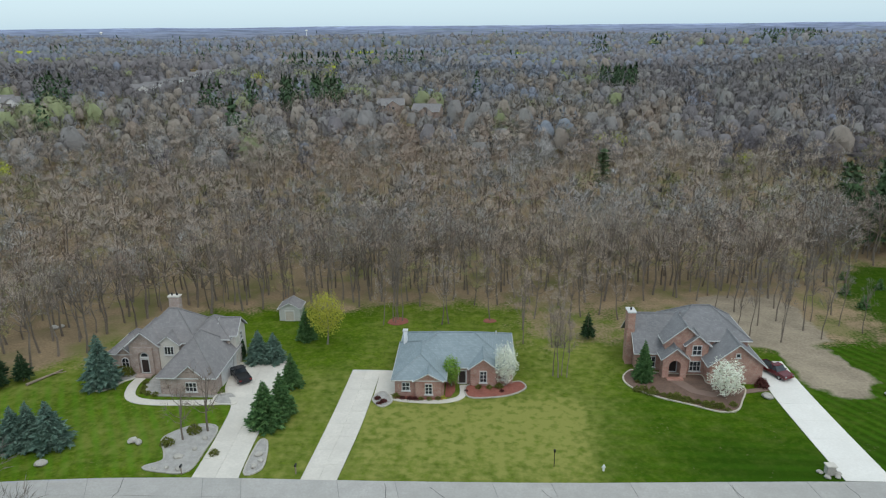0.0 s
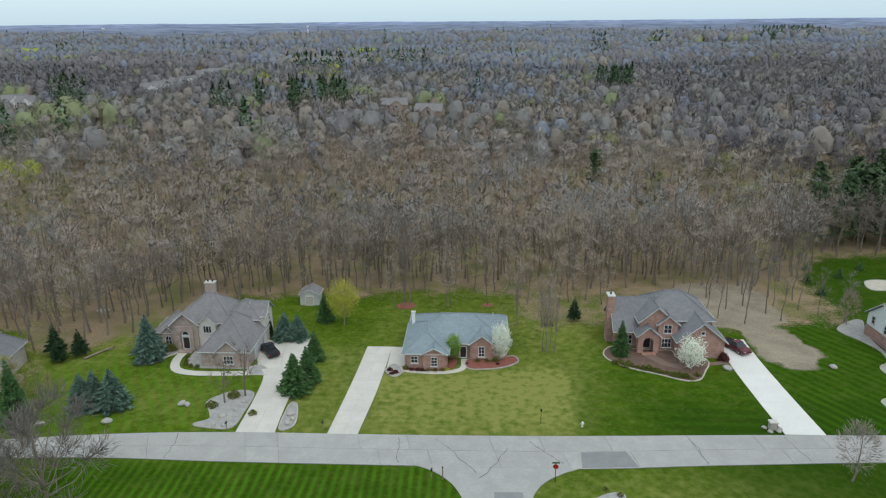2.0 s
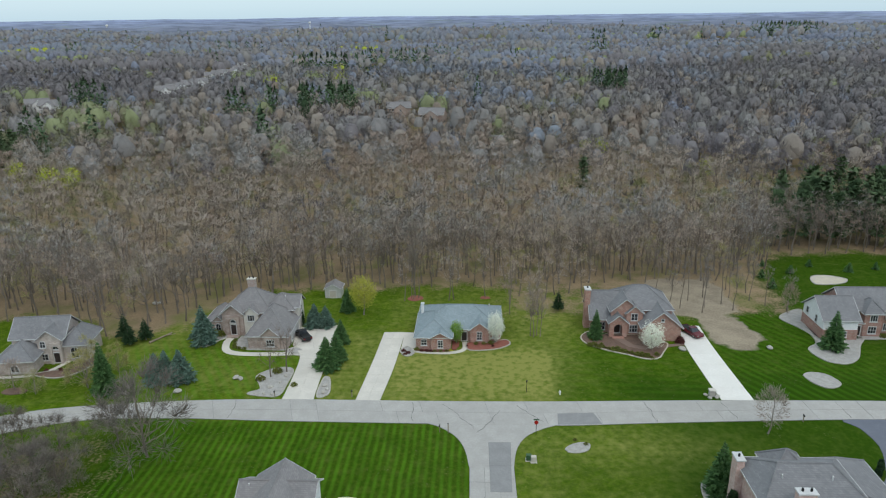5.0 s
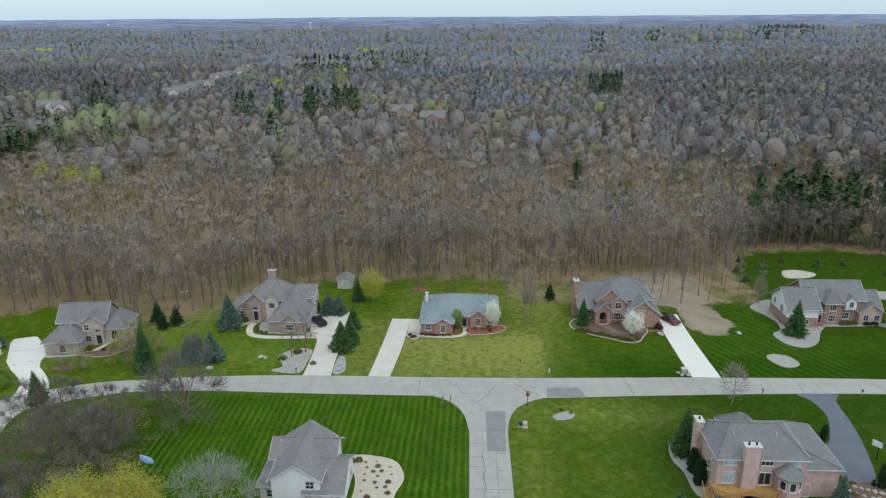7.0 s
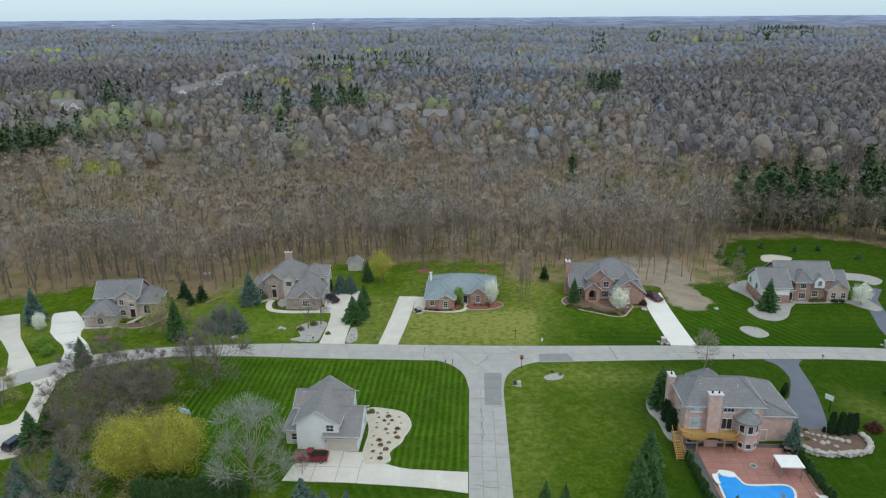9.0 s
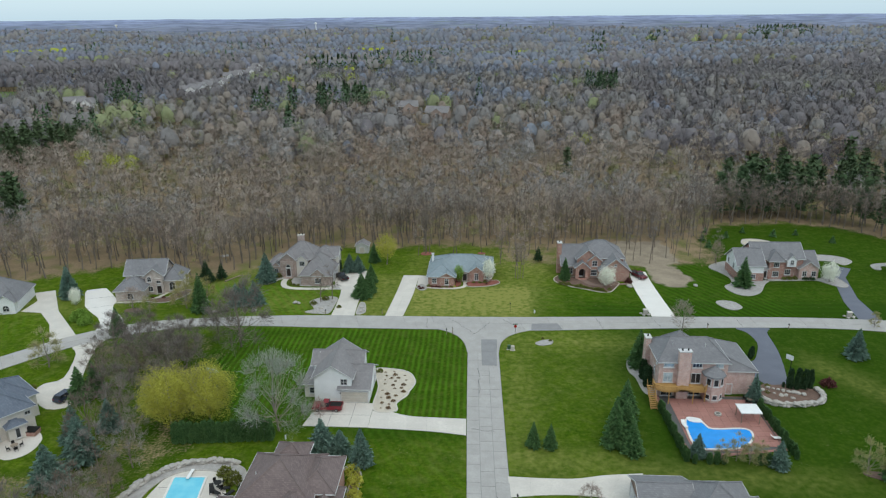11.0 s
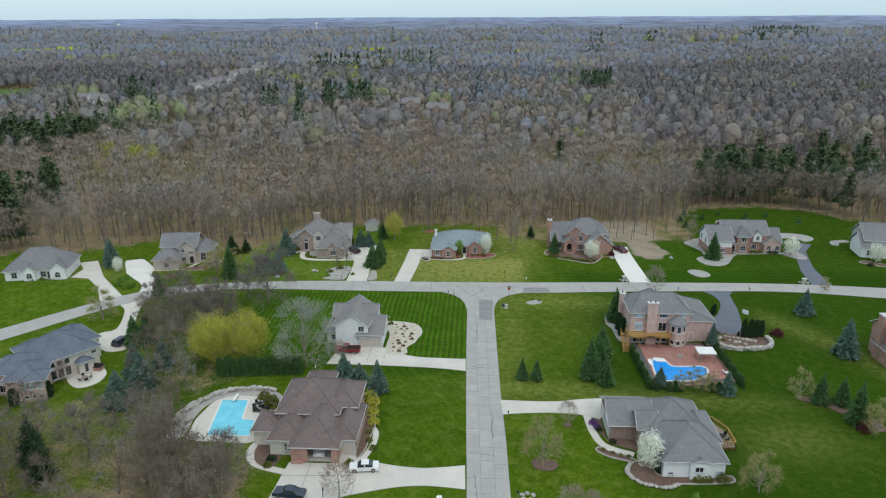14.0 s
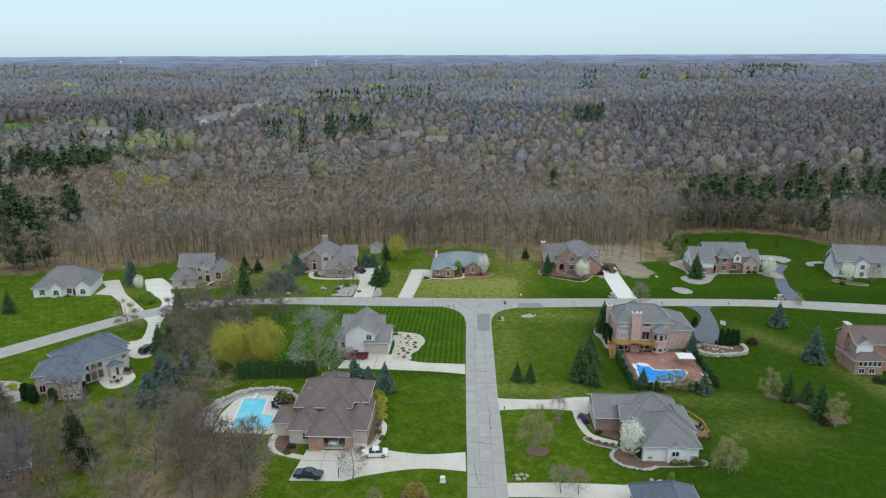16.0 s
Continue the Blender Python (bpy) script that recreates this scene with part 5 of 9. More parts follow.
near_spots = scattered(wrng, 9000, wedge, 30, 240, 6.2, lambda x, y: (y > np.interp(x, EX, EY) + 24) & (wrng.random(len(y)) > (y - 160) / 80))
belt_spots = scattered(wrng, 6000, lambda y: 0.67 * (y + 190) + 10, 40, 120, 3.5, lambda x, y: near_ok(x, y) & (y <= np.interp(x, EX, EY) + 25))
near_spots = np.concatenate([near_spots, belt_spots])
in_belt = np.arange(len(near_spots)) >= len(near_spots) - len(belt_spots)
near_protos = []
for seed, h, r, lumps, low, mt in ((1, 16, 4.5, 13, 0.32, 1), (2, 18, 4.9, 14, 0.36, 1), (3, 15, 4.7, 13, 0.30, 2), (4, 17, 5.0, 14, 0.33, 2), (5, 13, 4.3, 11, 0.26, 3), (6, 15, 4.5, 13, 0.30, 4), (8, 9, 2.8, 7, 0.2, 3)):
    near_protos.append(winter_tree(seed, h, r, lumps, 46, 1.3, 0.13, low, 4, True) + (mt, (h * low, r, h * (1 - low), 0)))
near_protos += [pine(7, 18, 4.2, 10, 6, 11, 0.26) + (7, (6, 4.2, 14, 0)), bare_tree(9, 13, 3.6, 5, 80, 1.0, 0.1, 0.35, 3, 320, 0.55, 1) + (5, (5, 3.6, 7, 0)), bare_tree(10, 12, 3.8, 5, 120, 1.0, 0.1, 0.25, 3, 320, 0.55, 1) + (3, (4, 3.8, 7, 0))]
for seed, h, r, low, mt in ((31, 17, 3.9, 0.46, 1), (32, 18, 4.1, 0.48, 2), (33, 15, 3.7, 0.42, 4), (34, 12, 3.1, 0.34, 3)):     # the light outer belt
    near_protos.append(winter_tree(seed, h, r, 10, 26, 1.2, 0.085, low) + (mt, (h * low, r, h * (1 - low), 0)))
near_protos.append(winter_tree(35, 16, 4.7, 13, 38, 1.3, 0.125, 0.3, 4, True) + (6, (4.8, 4.7, 11.2, 0)))
east = np.clip((near_spots[:, 0] / (near_spots[:, 1] + 119) - 0.12) / 0.25, 0, 1)[:, None]
near_kinds = pick_kinds(len(near_spots), (1 - east) * [0.27, 0.25, 0.13, 0.12, 0.07, 0.15, 0.05, 0.006, 0.001, 0.004, 0, 0, 0, 0, 0.02] + east * [0.07, 0.07, 0.10, 0.10, 0.14, 0.03, 0.05, 0.03, 0.002, 0.01, 0, 0, 0, 0, 0.40], wrng, near_spots)
for cx, cy, rx, ry, kind, amount in ((106, 112, 36, 22, 7, 0.5), (150, 125, 34, 28, 7, 0.5), (38, 207, 5, 6, 8, 1.0), (15, 129, 9, 7, 9, 0.5), (74, 166, 7, 7, 8, 0.8), (64, 115, 10, 9, 9, 0.4), (20, 120, 24, 14, 7, 0.10), (70, 135, 40, 26, 4, 0.35), (-40, 164, 40, 22, 5, 0.5), (-160, 120, 30, 20, 4, 0.4), (-110, 232, 5, 6, 8, 0.9), (-250, 188, 34, 52, 7, 0.75), (-190, 58, 30, 26, 7, 0.8), (-188, 151, 5, 6, 8, 0.9), (-168, 146, 5, 6, 8, 0.9), (120, 110, 70, 50, 4, 0.25)):
    near_kinds[(np.hypot((near_spots[:, 0] - cx) / rx, (near_spots[:, 1] - cy) / ry) < 1) & (wrng.random(len(near_spots)) < amount)] = kind
outer = in_belt & ~np.isin(near_kinds, (7, 8, 9))
near_kinds[outer] = wrng.choice([10, 11, 12, 13], outer.sum(), p=[0.40, 0.30, 0.20, 0.10])
wood_mass("near_woods", near_protos, near_spots, near_kinds, wrng.uniform(0.8, 1.12, len(near_spots)), wrng, WOOD_MATS, "dense leafless grey-brown broad-leaved woodland in early spring")

# green clearings in the woods: from, to, half-width
MEADOWS = ((-388, 385, -488, 535, 22), (-131, 655, -140, 770, 8))
for x0, ya, x1, yb, w in MEADOWS:
    f, g = np.meshgrid(np.linspace(0, 1, 9), np.linspace(-1, 1, 4), indexing="ij")
    px, py = x0 + (x1 - x0) * f + g * (w + 3), ya - 20 + (yb - ya + 20) * f
    p = np.stack([px, py, terrain(px, py) + 1.6], -1)
    quads = np.stack([p[:-1, :-1], p[1:, :-1], p[1:, 1:], p[:-1, 1:]], 2).reshape(-1, 4, 3)
    tagged(soup("meadow", np.concatenate([quads[:, [0, 2, 1]], quads[:, [0, 3, 2]]]), [M["meadow"]]), "bright green meadow between bare woods", "meadow", kind="structure")

# farther woods: the crowns close up into a rolling canopy, with stands of conifers and young leaves
STANDS = ((-107, 337, 22, 9, 6, 28), (-158, 316, 6, 5, 6, 4), (-146, 338, 8, 5, 6, 4), (-182, 684, 40, 12, 6, 34), (-109, 803, 52, 26, 6, 30), (-192, 504, 8, 5, 7, 4), (-156, 641, 7, 6, 7, 4), (-135, 518, 6, 5, 7, 3), (-156, 534, 10, 8, 8, 6), (-93, 388, 8, 6, 8, 5),
          (-41, 365, 8, 7, 8, 5), (-113, 232, 4, 4, 8, 2), (-114, 222, 4, 4, 6, 3), (-283, 381, 7, 5, 6, 5), (-226, 236, 34, 20, 6, 7), (-226, 240, 36, 20, 4, 22), (-200, 262, 30, 16, 4, 12), (-240, 300, 30, 14, 8, 9), (89, 456, 13, 10, 6, 24), (71, 488, 9, 8, 8, 6), (172, 1008, 14, 18, 6, 12), (86, 1104, 30, 18, 8, 16), (60, 1120, 16, 10, 7, 5),
          (5, 1093, 16, 14, 8, 8), (-54, 1045, 12, 12, 7, 6), (-70, 1000, 30, 20, 6, 10), (751, 1744, 95, 24, 6, 60), (-786, 1070, 42, 18, 7, 12), (-746, 1102, 22, 16, 7, 7), (-663, 1041, 14, 10, 6, 8), (-600, 900, 70, 26, 8, 12), (330, 780, 50, 18, 4, 12), (-440, 1150, 60, 20, 6, 14),
          (210, 470, 16, 9, 4, 6), (300, 420, 20, 10, 4, 8), (420, 1150, 60, 20, 8, 12), (248, 1500, 16, 16, 6, 7), (395, 1600, 18, 18, 6, 7), (-355, 420, 26, 12, 8, 8), (-310, 392, 20, 6, 6, 3), (30, 800, 8, 8, 6, 3), (-230, 560, 20, 10, 8, 7), (40, 1300, 70, 20, 8, 18), (-250, 1300, 60, 24, 7, 10))


def with_stands(spots, kinds, y0, y1, rng):
    """Puts the stands in, in place of what grew there."""
    more, mk = [], []
    for cx, cy, rx, ry, kind, count in STANDS:
        if not y0 <= cy < y1:
            continue
        far = np.hypot((spots[:, 0] - cx) / (rx + 3), (spots[:, 1] - cy) / (ry + 4)) > 1
        spots, kinds = spots[far], kinds[far]
        a, r = rng.random(count) * 6.283, np.sqrt(rng.random(count))
        more += list(zip(cx + rx * r * np.cos(a), cy + ry * r * np.sin(a)))
        mk += [kind] * count
    return (np.concatenate([spots, np.array(more)]), np.concatenate([kinds, np.array(mk)])) if more else (spots, kinds)


def far_crown(seed, h, rad, n, size, mat, low=0.36):
    return crown_tree(seed, h, rad, n, size, mat, 7, 3, low, 0.35)


def swell(spots):
    """Old and young stands: the canopy's height drifts over the land."""
    return np.array([1.0 + 0.30 * noise.noise((x / 130, y / 70, 1.7)) + 0.12 * noise.noise((x / 40, y / 40, 5.2)) for x, y in spots])


for name, y0, y1, count, gap, size, n, spray in (("middle_woods", 160, 660, 30000, 7.5, 1.14, 180, 1.45), ("far_woods", 656, 1500, 34000, 9.6, 1.15, 26, 2.0), ("farther_woods", 1490, 2450, 20000, 15.5, 1.7, 10, 2.2)):
    spots = scattered(wrng, count, wedge, y0, y1, gap, lambda x, y: (y > 240) | (y > np.interp(x, EX, EY) + 30) & (wrng.random(len(y)) < (y - 160) / 80))
    ct = crown_tree
    cc = clumped_crown if y0 < 600 else far_crown
    # kinds: brown, grey, haze-tinted far, haze-tinted far grey, olive, reddish, conifer, yellow, pale green, dusky
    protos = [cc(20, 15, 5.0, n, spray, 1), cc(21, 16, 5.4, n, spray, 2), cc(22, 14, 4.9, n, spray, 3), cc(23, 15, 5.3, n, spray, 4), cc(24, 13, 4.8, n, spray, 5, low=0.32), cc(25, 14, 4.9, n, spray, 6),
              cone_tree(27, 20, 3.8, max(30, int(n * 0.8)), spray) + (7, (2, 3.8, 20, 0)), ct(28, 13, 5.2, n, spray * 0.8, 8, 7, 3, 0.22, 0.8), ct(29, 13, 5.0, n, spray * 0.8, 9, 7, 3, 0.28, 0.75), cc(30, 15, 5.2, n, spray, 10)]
    # haze-tinted kinds take over with distance
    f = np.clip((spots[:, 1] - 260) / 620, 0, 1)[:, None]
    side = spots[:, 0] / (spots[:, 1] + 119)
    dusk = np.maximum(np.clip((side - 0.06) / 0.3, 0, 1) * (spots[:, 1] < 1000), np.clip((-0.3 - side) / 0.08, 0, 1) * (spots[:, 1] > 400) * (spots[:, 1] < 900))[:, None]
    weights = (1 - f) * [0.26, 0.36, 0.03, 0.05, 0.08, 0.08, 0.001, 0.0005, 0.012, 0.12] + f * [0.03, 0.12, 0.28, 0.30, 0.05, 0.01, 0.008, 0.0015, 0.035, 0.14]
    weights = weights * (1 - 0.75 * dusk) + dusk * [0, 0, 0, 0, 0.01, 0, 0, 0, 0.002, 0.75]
    kinds = pick_kinds(len(spots), weights, wrng, spots, 90.0 + 60 * (y0 > 600))
    if y0 < 600:
        for cx, cy, rx, ry, kind, amount in ((20, 262, 60, 30, 5, 0.35), (60, 290, 70, 30, 0, 0.4), (-200, 260, 50, 30, 4, 0.3), (300, 500, 110, 60, 1, 0.6)):
            kinds[(np.hypot((spots[:, 0] - cx) / rx, (spots[:, 1] - cy) / ry) < 1) & (wrng.random(len(spots)) < amount)] = kind
    spots, kinds = with_stands(spots, kinds, y0, y1, wrng)
    spots, kinds = cleared(spots, kinds)
    ok = np.ones(len(spots), bool)
    for x0, y0m, x1, y1m, w in MEADOWS:
        ok &= np.abs(spots[:, 0] - np.interp(spots[:, 1], (y0m, y1m), (x0, x1))) + 1e6 * ((spots[:, 1] < y0m - 30) | (spots[:, 1] > y1m)) > w
    spots, kinds = spots[ok], kinds[ok]
    wood_mass(name, protos, spots, kinds, size * np.where((kinds > 5) & (kinds < 9), wrng.uniform(0.95, 1.15, len(spots)) * np.where(kinds == 6, 1.05, 1.0), wrng.uniform(0.78, 1.16, len(spots)) * swell(spots)) * lowered(spots), wrng, CANOPY_MATS, {"m": "leafless woodland with a few conifers and young yellow-green trees", "f": "distant mixed woodland in haze-tinted grey and brown with green patches"}[name[0]])

# single trees along the front of the woods
edge_protos = [tree_proto("forest_tree", winter_tree(60 + i, h, r, 11, tw, 1.1, 0.07, lo, 6), M["bark_wood"], L[mt], lab, group="trees at the wood's edge")
               for i, (h, r, tw, lo, mt, lab) in enumerate(((17, 4.0, 34, 0.46, "twig_dark", "tall leafless brown tree at the wood's edge"), (18.5, 4.3, 36, 0.48, "twig_brown", "tall leafless grey tree at the wood's edge"),
                                                           (15, 3.6, 32, 0.42, "twig_brown", "slender leafless brown tree at the wood's edge"), (12, 3.2, 34, 0.32, "twig_olive", "small budding olive tree at the wood's edge"),
                                                           (16, 3.5, 32, 0.46, "twig_red", "leafless reddish tree at the wood's edge"), (18, 3.0, 22, 0.56, "twig_grey", "thin grey tree with a high bare crown")))]
espots = [[] for _ in edge_protos]
taken = []
for _ in range(4200):
    x = wrng.uniform(-165, 165)
    y = float(np.interp(x, EX, EY)) - 0.5 + wrng.random() * 13
    if all(math.hypot(x - p, y - q) > 3.6 for p, q in taken) and len(taken) < 285:
        taken.append((x, y))
        espots[int(wrng.choice(6, p=[0.26, 0.22, 0.2, 0.1, 0.12, 0.1]))].append((x, y, wrng.uniform(0.8, 1.08)))
thin = [(30.5, 44.5), (33, 45.5), (37.2, 43), (38.6, 46), (36, 50), (40, 52), (43, 48), (44.5, 44.5), (46, 52), (34, 56), (42, 58), (47, 57), (29, 52), (50, 50), (51, 55), (52.5, 47)]
espots[5] += [(x, y, wrng.uniform(0.6, 0.85), 0.75) for x, y in thin]
espots[1] += [(-62.8, 53.0, 1.0, 1.3)]
espots[4] += [(-1.2, 29.7, 0.82, 0.7), (-0.6, 30.3, 0.78, 0.6), (-1.9, 30.2, 0.8, 0.6), (0.1, 29.7, 0.7, 0.6), (-5.7, 41.4, 0.8, 0.6)]
espots[2] += [(-1, 40, 0.8, 0.8), (0.6, 41, 0.75, 0.8), (-3, 52, 0.9), (-5.4, 47, 0.9), (3, 50, 0.85), (5.5, 53, 0.9), (9, 54, 0.85), (12, 52, 0.8), (-19.6, 49, 0.95, 0.7), (-18.4, 49.4, 0.95, 0.7), (-11, 51, 0.9, 0.7), (-30, 48.5, 0.8, 0.7)]
espots[5] += [(-28.4, 50.0, 0.85, 0.6), (-27.6, 50.8, 0.9, 0.6), (-26.8, 50.2, 0.9, 0.6), (-27.9, 49.4, 0.8, 0.6), (56, 44, 0.62, 0.9), (-86, 46, 0.8), (-80, 44, 0.7)]
for i, (proto, spots) in enumerate(zip(edge_protos, espots)):
    plant(proto, spots, i)


# ---- houses ----
def roof_edges(bm, segs, r=0.13):
    for a, b in segs:
        add_tube(bm, (a[0], a[1], a[2] + 0.02), (b[0], b[1], b[2] + 0.02), r, r, 4)


def block(house, x0, x1, y0, y1, eave, roof="hip", pitch=0.75, wall="brick_red", cover="roof_grey", z0=0.0, over=0.45, gable=None, trim="trim", no_wall=False, rin=1.0):
    """A wing of a house: walls, roof with its thickness, fascia boards along the eaves, and ridge caps.
    roof: hip, x or y (a gable roof whose ridge runs along that axis). gable: material of the gable ends, if not the wall's."""
    w, d = x1 - x0, y1 - y0
    if not no_wall:
        bm = bmesh.new()
        add_box(bm, x0, x1, y0, y1, z0, eave)
        part("wall", bm, M[wall], house)
    e, th = over, 0.18
    X0, X1, Y0, Y1, Z = x0 - e, x1 + e, y0 - e, y1 + e, eave - e * pitch * 0.5 + 0.12
    if roof == "hip":
        half = min(X1 - X0, Y1 - Y0) / 2
        top = Z + half * pitch
        if X1 - X0 >= Y1 - Y0:
            r = [(X0 + half * rin, (Y0 + Y1) / 2, top), (X1 - half * rin, (Y0 + Y1) / 2, top)]
            faces = ((0, 1, 5, 4), (1, 2, 5), (2, 3, 4, 5), (3, 0, 4))
        else:
            r = [((X0 + X1) / 2, Y0 + half * rin, top), ((X0 + X1) / 2, Y1 - half * rin, top)]
            faces = ((0, 1, 4), (1, 2, 5, 4), (2, 3, 5), (3, 0, 4, 5))
        pts = [(X0, Y0, Z), (X1, Y0, Z), (X1, Y1, Z), (X0, Y1, Z)] + r
        caps = [(pts[i], r[0] if any(i in f and 4 in f for f in faces) and (i in (0, 3) if X1 - X0 >= Y1 - Y0 else i in (0, 1)) else r[1]) for i in range(4)]
        if (Vector(r[0]) - Vector(r[1])).length > 0.3:
            caps.append((r[0], r[1]))
    else:
        along_x = roof == "x"
        half = ((Y1 - Y0) if along_x else (X1 - X0)) / 2
        top = Z + half * pitch
        if along_x:
            r = [(X0, (Y0 + Y1) / 2, top), (X1, (Y0 + Y1) / 2, top)]
            faces = ((0, 1, 5, 4), (2, 3, 4, 5))
            ends = [[(x, y0, eave), (x, y1, eave), (x, (y0 + y1) / 2, eave + (d / 2) * pitch)] for x in (x0, x1)]
        else:
            r = [((X0 + X1) / 2, Y0, top), ((X0 + X1) / 2, Y1, top)]
            faces = ((1, 2, 5, 4), (3, 0, 4, 5))
            ends = [[(x0, y, eave), (x1, y, eave), ((x0 + x1) / 2, y, eave + (w / 2) * pitch)] for y in (y0, y1)]
        pts = [(X0, Y0, Z), (X1, Y0, Z), (X1, Y1, Z), (X0, Y1, Z)] + r
        caps = [(r[0], r[1])]
        bm = bmesh.new()
        a, b = [[bm.verts.new(p) for p in t] for t in ends]
        bm.faces.new(a), bm.faces.new(b[::-1])
        for i in range(3):
            bm.faces.new((a[i], a[(i + 1) % 3], b[(i + 1) % 3], b[i]))
        part("gable", bm, M[gable or wall], house)
    bm = bmesh.new()
    hi, lo = [bm.verts.new(p) for p in pts], [bm.verts.new((p[0], p[1], p[2] - th)) for p in pts]
    for f in faces:
        bm.faces.new([hi[i] for i in f])
        bm.faces.new([lo[i] for i in f[::-1]])
    rim = [(0, 1), (1, 2), (2, 3), (3, 0)] if roof == "hip" else [(0, 1), (2, 3), (1, 5), (5, 2), (3, 4), (4, 0)] if roof == "x" else [(1, 2), (3, 0), (0, 4), (4, 1), (2, 5), (5, 3)]
    for i, j in rim:
        bm.faces.new((hi[i], hi[j], lo[j], lo[i]))
    part("roof", bm, M[cover], house)
    c = Vector(((X0 + X1) / 2, (Y0 + Y1) / 2, 0))
    for i, j in rim:
        bm = bmesh.new()
        p, q = Vector(pts[i]), Vector(pts[j])
        n = Vector(((q - p).y, -(q - p).x, 0)).normalized()
        if n.dot((p + q) / 2 - c) < 0:
            n = -n
        vs = []
        for v in (p, q):
            vs.append([bm.verts.new(v + n * k + Vector((0, 0, h))) for k, h in ((0.0, 0.015), (0.06, 0.015), (0.06, -th + 0.03), (0.0, -th + 0.03))])
        for k in range(4):
            bm.faces.new((vs[0][k], vs[1][k], vs[1][(k + 1) % 4], vs[0][(k + 1) % 4]))
        bm.faces.new(vs[0]), bm.faces.new(vs[1][::-1])
        part("fascia", bm, M[trim], house, "pale painted fascia and gutter")
    for cap in caps:
        bm = bmesh.new()
        roof_edges(bm, [cap])
        part("ridge_cap", bm, M[cover], house)
    return top


def outline(w, h, arch, inset=0.0):
    w, h = w - 2 * inset, h - 2 * inset
    if not arch:
        return [(-w / 2, -h / 2), (w / 2, -h / 2), (w / 2, h / 2), (-w / 2, h / 2)]
    s = h / 2 - w / 2
    return [(-w / 2, -h / 2), (w / 2, -h / 2)] + [(w / 2 * math.cos(math.pi * i / 8), s + w / 2 * math.sin(math.pi * i / 8)) for i in range(9)]


def framed(bm, w, h, arch, bar, depth, cols, rows):
    """A window or door frame with its glazing bars, standing in the xz plane and facing -y."""
    out, inn = outline(w, h, arch), outline(w, h, arch, bar)
    n = len(out)
    vs = [[bm.verts.new((p[0], y, p[1])) for p in ring] for ring, y in ((out, 0.0), (out, -depth), (inn, -depth), (inn, 0.0))]
    for i in range(n):
        j = (i + 1) % n
        for k in range(4):
            bm.faces.new((vs[k][i], vs[k][j], vs[(k + 1) % 4][j], vs[(k + 1) % 4][i]))
    for k in range(1, cols):
        x = -w / 2 + w * k / cols
        add_box(bm, x - 0.035, x + 0.035, -depth * 0.8, -0.01, -h / 2 + bar, h / 2 - bar)
    for k in range(1, rows):
        z = -h / 2 + h * k / rows
        add_box(bm, -w / 2 + bar, w / 2 - bar, -depth * 0.8, -0.01, z - 0.03, z + 0.03)


def win(house, x, y, z, w, h, face=0, cols=2, rows=2, arch=False, frame_mat="trim", glass="glass", name="window", sill=True):
    """A window at the wall point (x, y) with its middle at height z, facing face degrees (0 south, 90 east, -90 west)."""
    bm = bmesh.new()
    framed(bm, w, h, arch, 0.1, 0.12, cols, rows)
    ob = part(name, bm, M[frame_mat], house)
    ob.matrix_basis = pose(x, y, z, 0, 0, face)
    bm = bmesh.new()
    o = outline(w, h, arch, 0.08)
    a, b = [bm.verts.new((p[0], -0.035, p[1])) for p in o], [bm.verts.new((p[0], 0.01, p[1])) for p in o]
    bm.faces.new(a), bm.faces.new(b[::-1])
    for i in range(len(o)):
        bm.faces.new((a[i], a[(i + 1) % len(o)], b[(i + 1) % len(o)], b[i]))
    part("pane", bm, M[glass], ob, "dark glass pane")
    if sill and name == "window":
        part("sill", box(-w / 2 - 0.1, w / 2 + 0.1, -0.2, 0.0, -h / 2 - 0.12, -h / 2 - 0.002), M[frame_mat], ob)
    return ob


def entrance(house, x, y, z, w, h, face=0, material="door_dark", arch=False):
    bm = bmesh.new()
    framed(bm, w + 0.3, h + 0.15, arch, 0.16, 0.14, 1, 1)
    ob = part("door_frame", bm, M["trim"], house)
    ob.matrix_basis = pose(x, y, z + h / 2, 0, 0, face)
    leaf = part("door", box(-w / 2, w / 2, -0.06, 0.02, -h / 2, h / 2), M[material], ob, "dark front door")
    return ob


def garage_door(house, x, y, z, w, h, face=0, material="beige", rows=4):
    bm = bmesh.new()
    framed(bm, w + 0.35, h + 0.2, False, 0.17, 0.15, 1, 1)
    ob = part("garage_door", bm, M["trim"], house, "white-framed garage door")
    ob.matrix_basis = pose(x, y, z + h / 2, 0, 0, face)
    for k in range(rows):
        a = -h / 2 + k * h / rows
        part("panel", box(-w / 2, w / 2, -0.07, 0.02, a + 0.015, a + h / rows - 0.015, 0.012), M[material], ob)
    return ob


def chimney(house, x, y, w, d, z0, z1, wall, cap="trim", pots=0):
    ob = part("chimney", box(x - w / 2, x + w / 2, y - d / 2, y + d / 2, z0, z1), M[wall], house)
    part("cap", box(x - w / 2 - 0.12, x + w / 2 + 0.12, y - d / 2 - 0.12, y + d / 2 + 0.12, z1 + 0.003, z1 + 0.2, 0.02), M[cap], ob, "pale chimney cap")
    for k in range(pots):
        px = x + (k - (pots - 1) / 2) * w / max(1, pots)
        part("flue", tube((px, y, z1 + 0.2), (px, y, z1 + 0.6), 0.16, 0.13, 10), M["metal_dark"], ob)
    return ob


def vent_pipe(house, x, y, z):
    part("vent_pipe", tube((x, y, z - 0.3), (x, y, z + 0.45), 0.09, 0.09, 8), M["trim"], house)


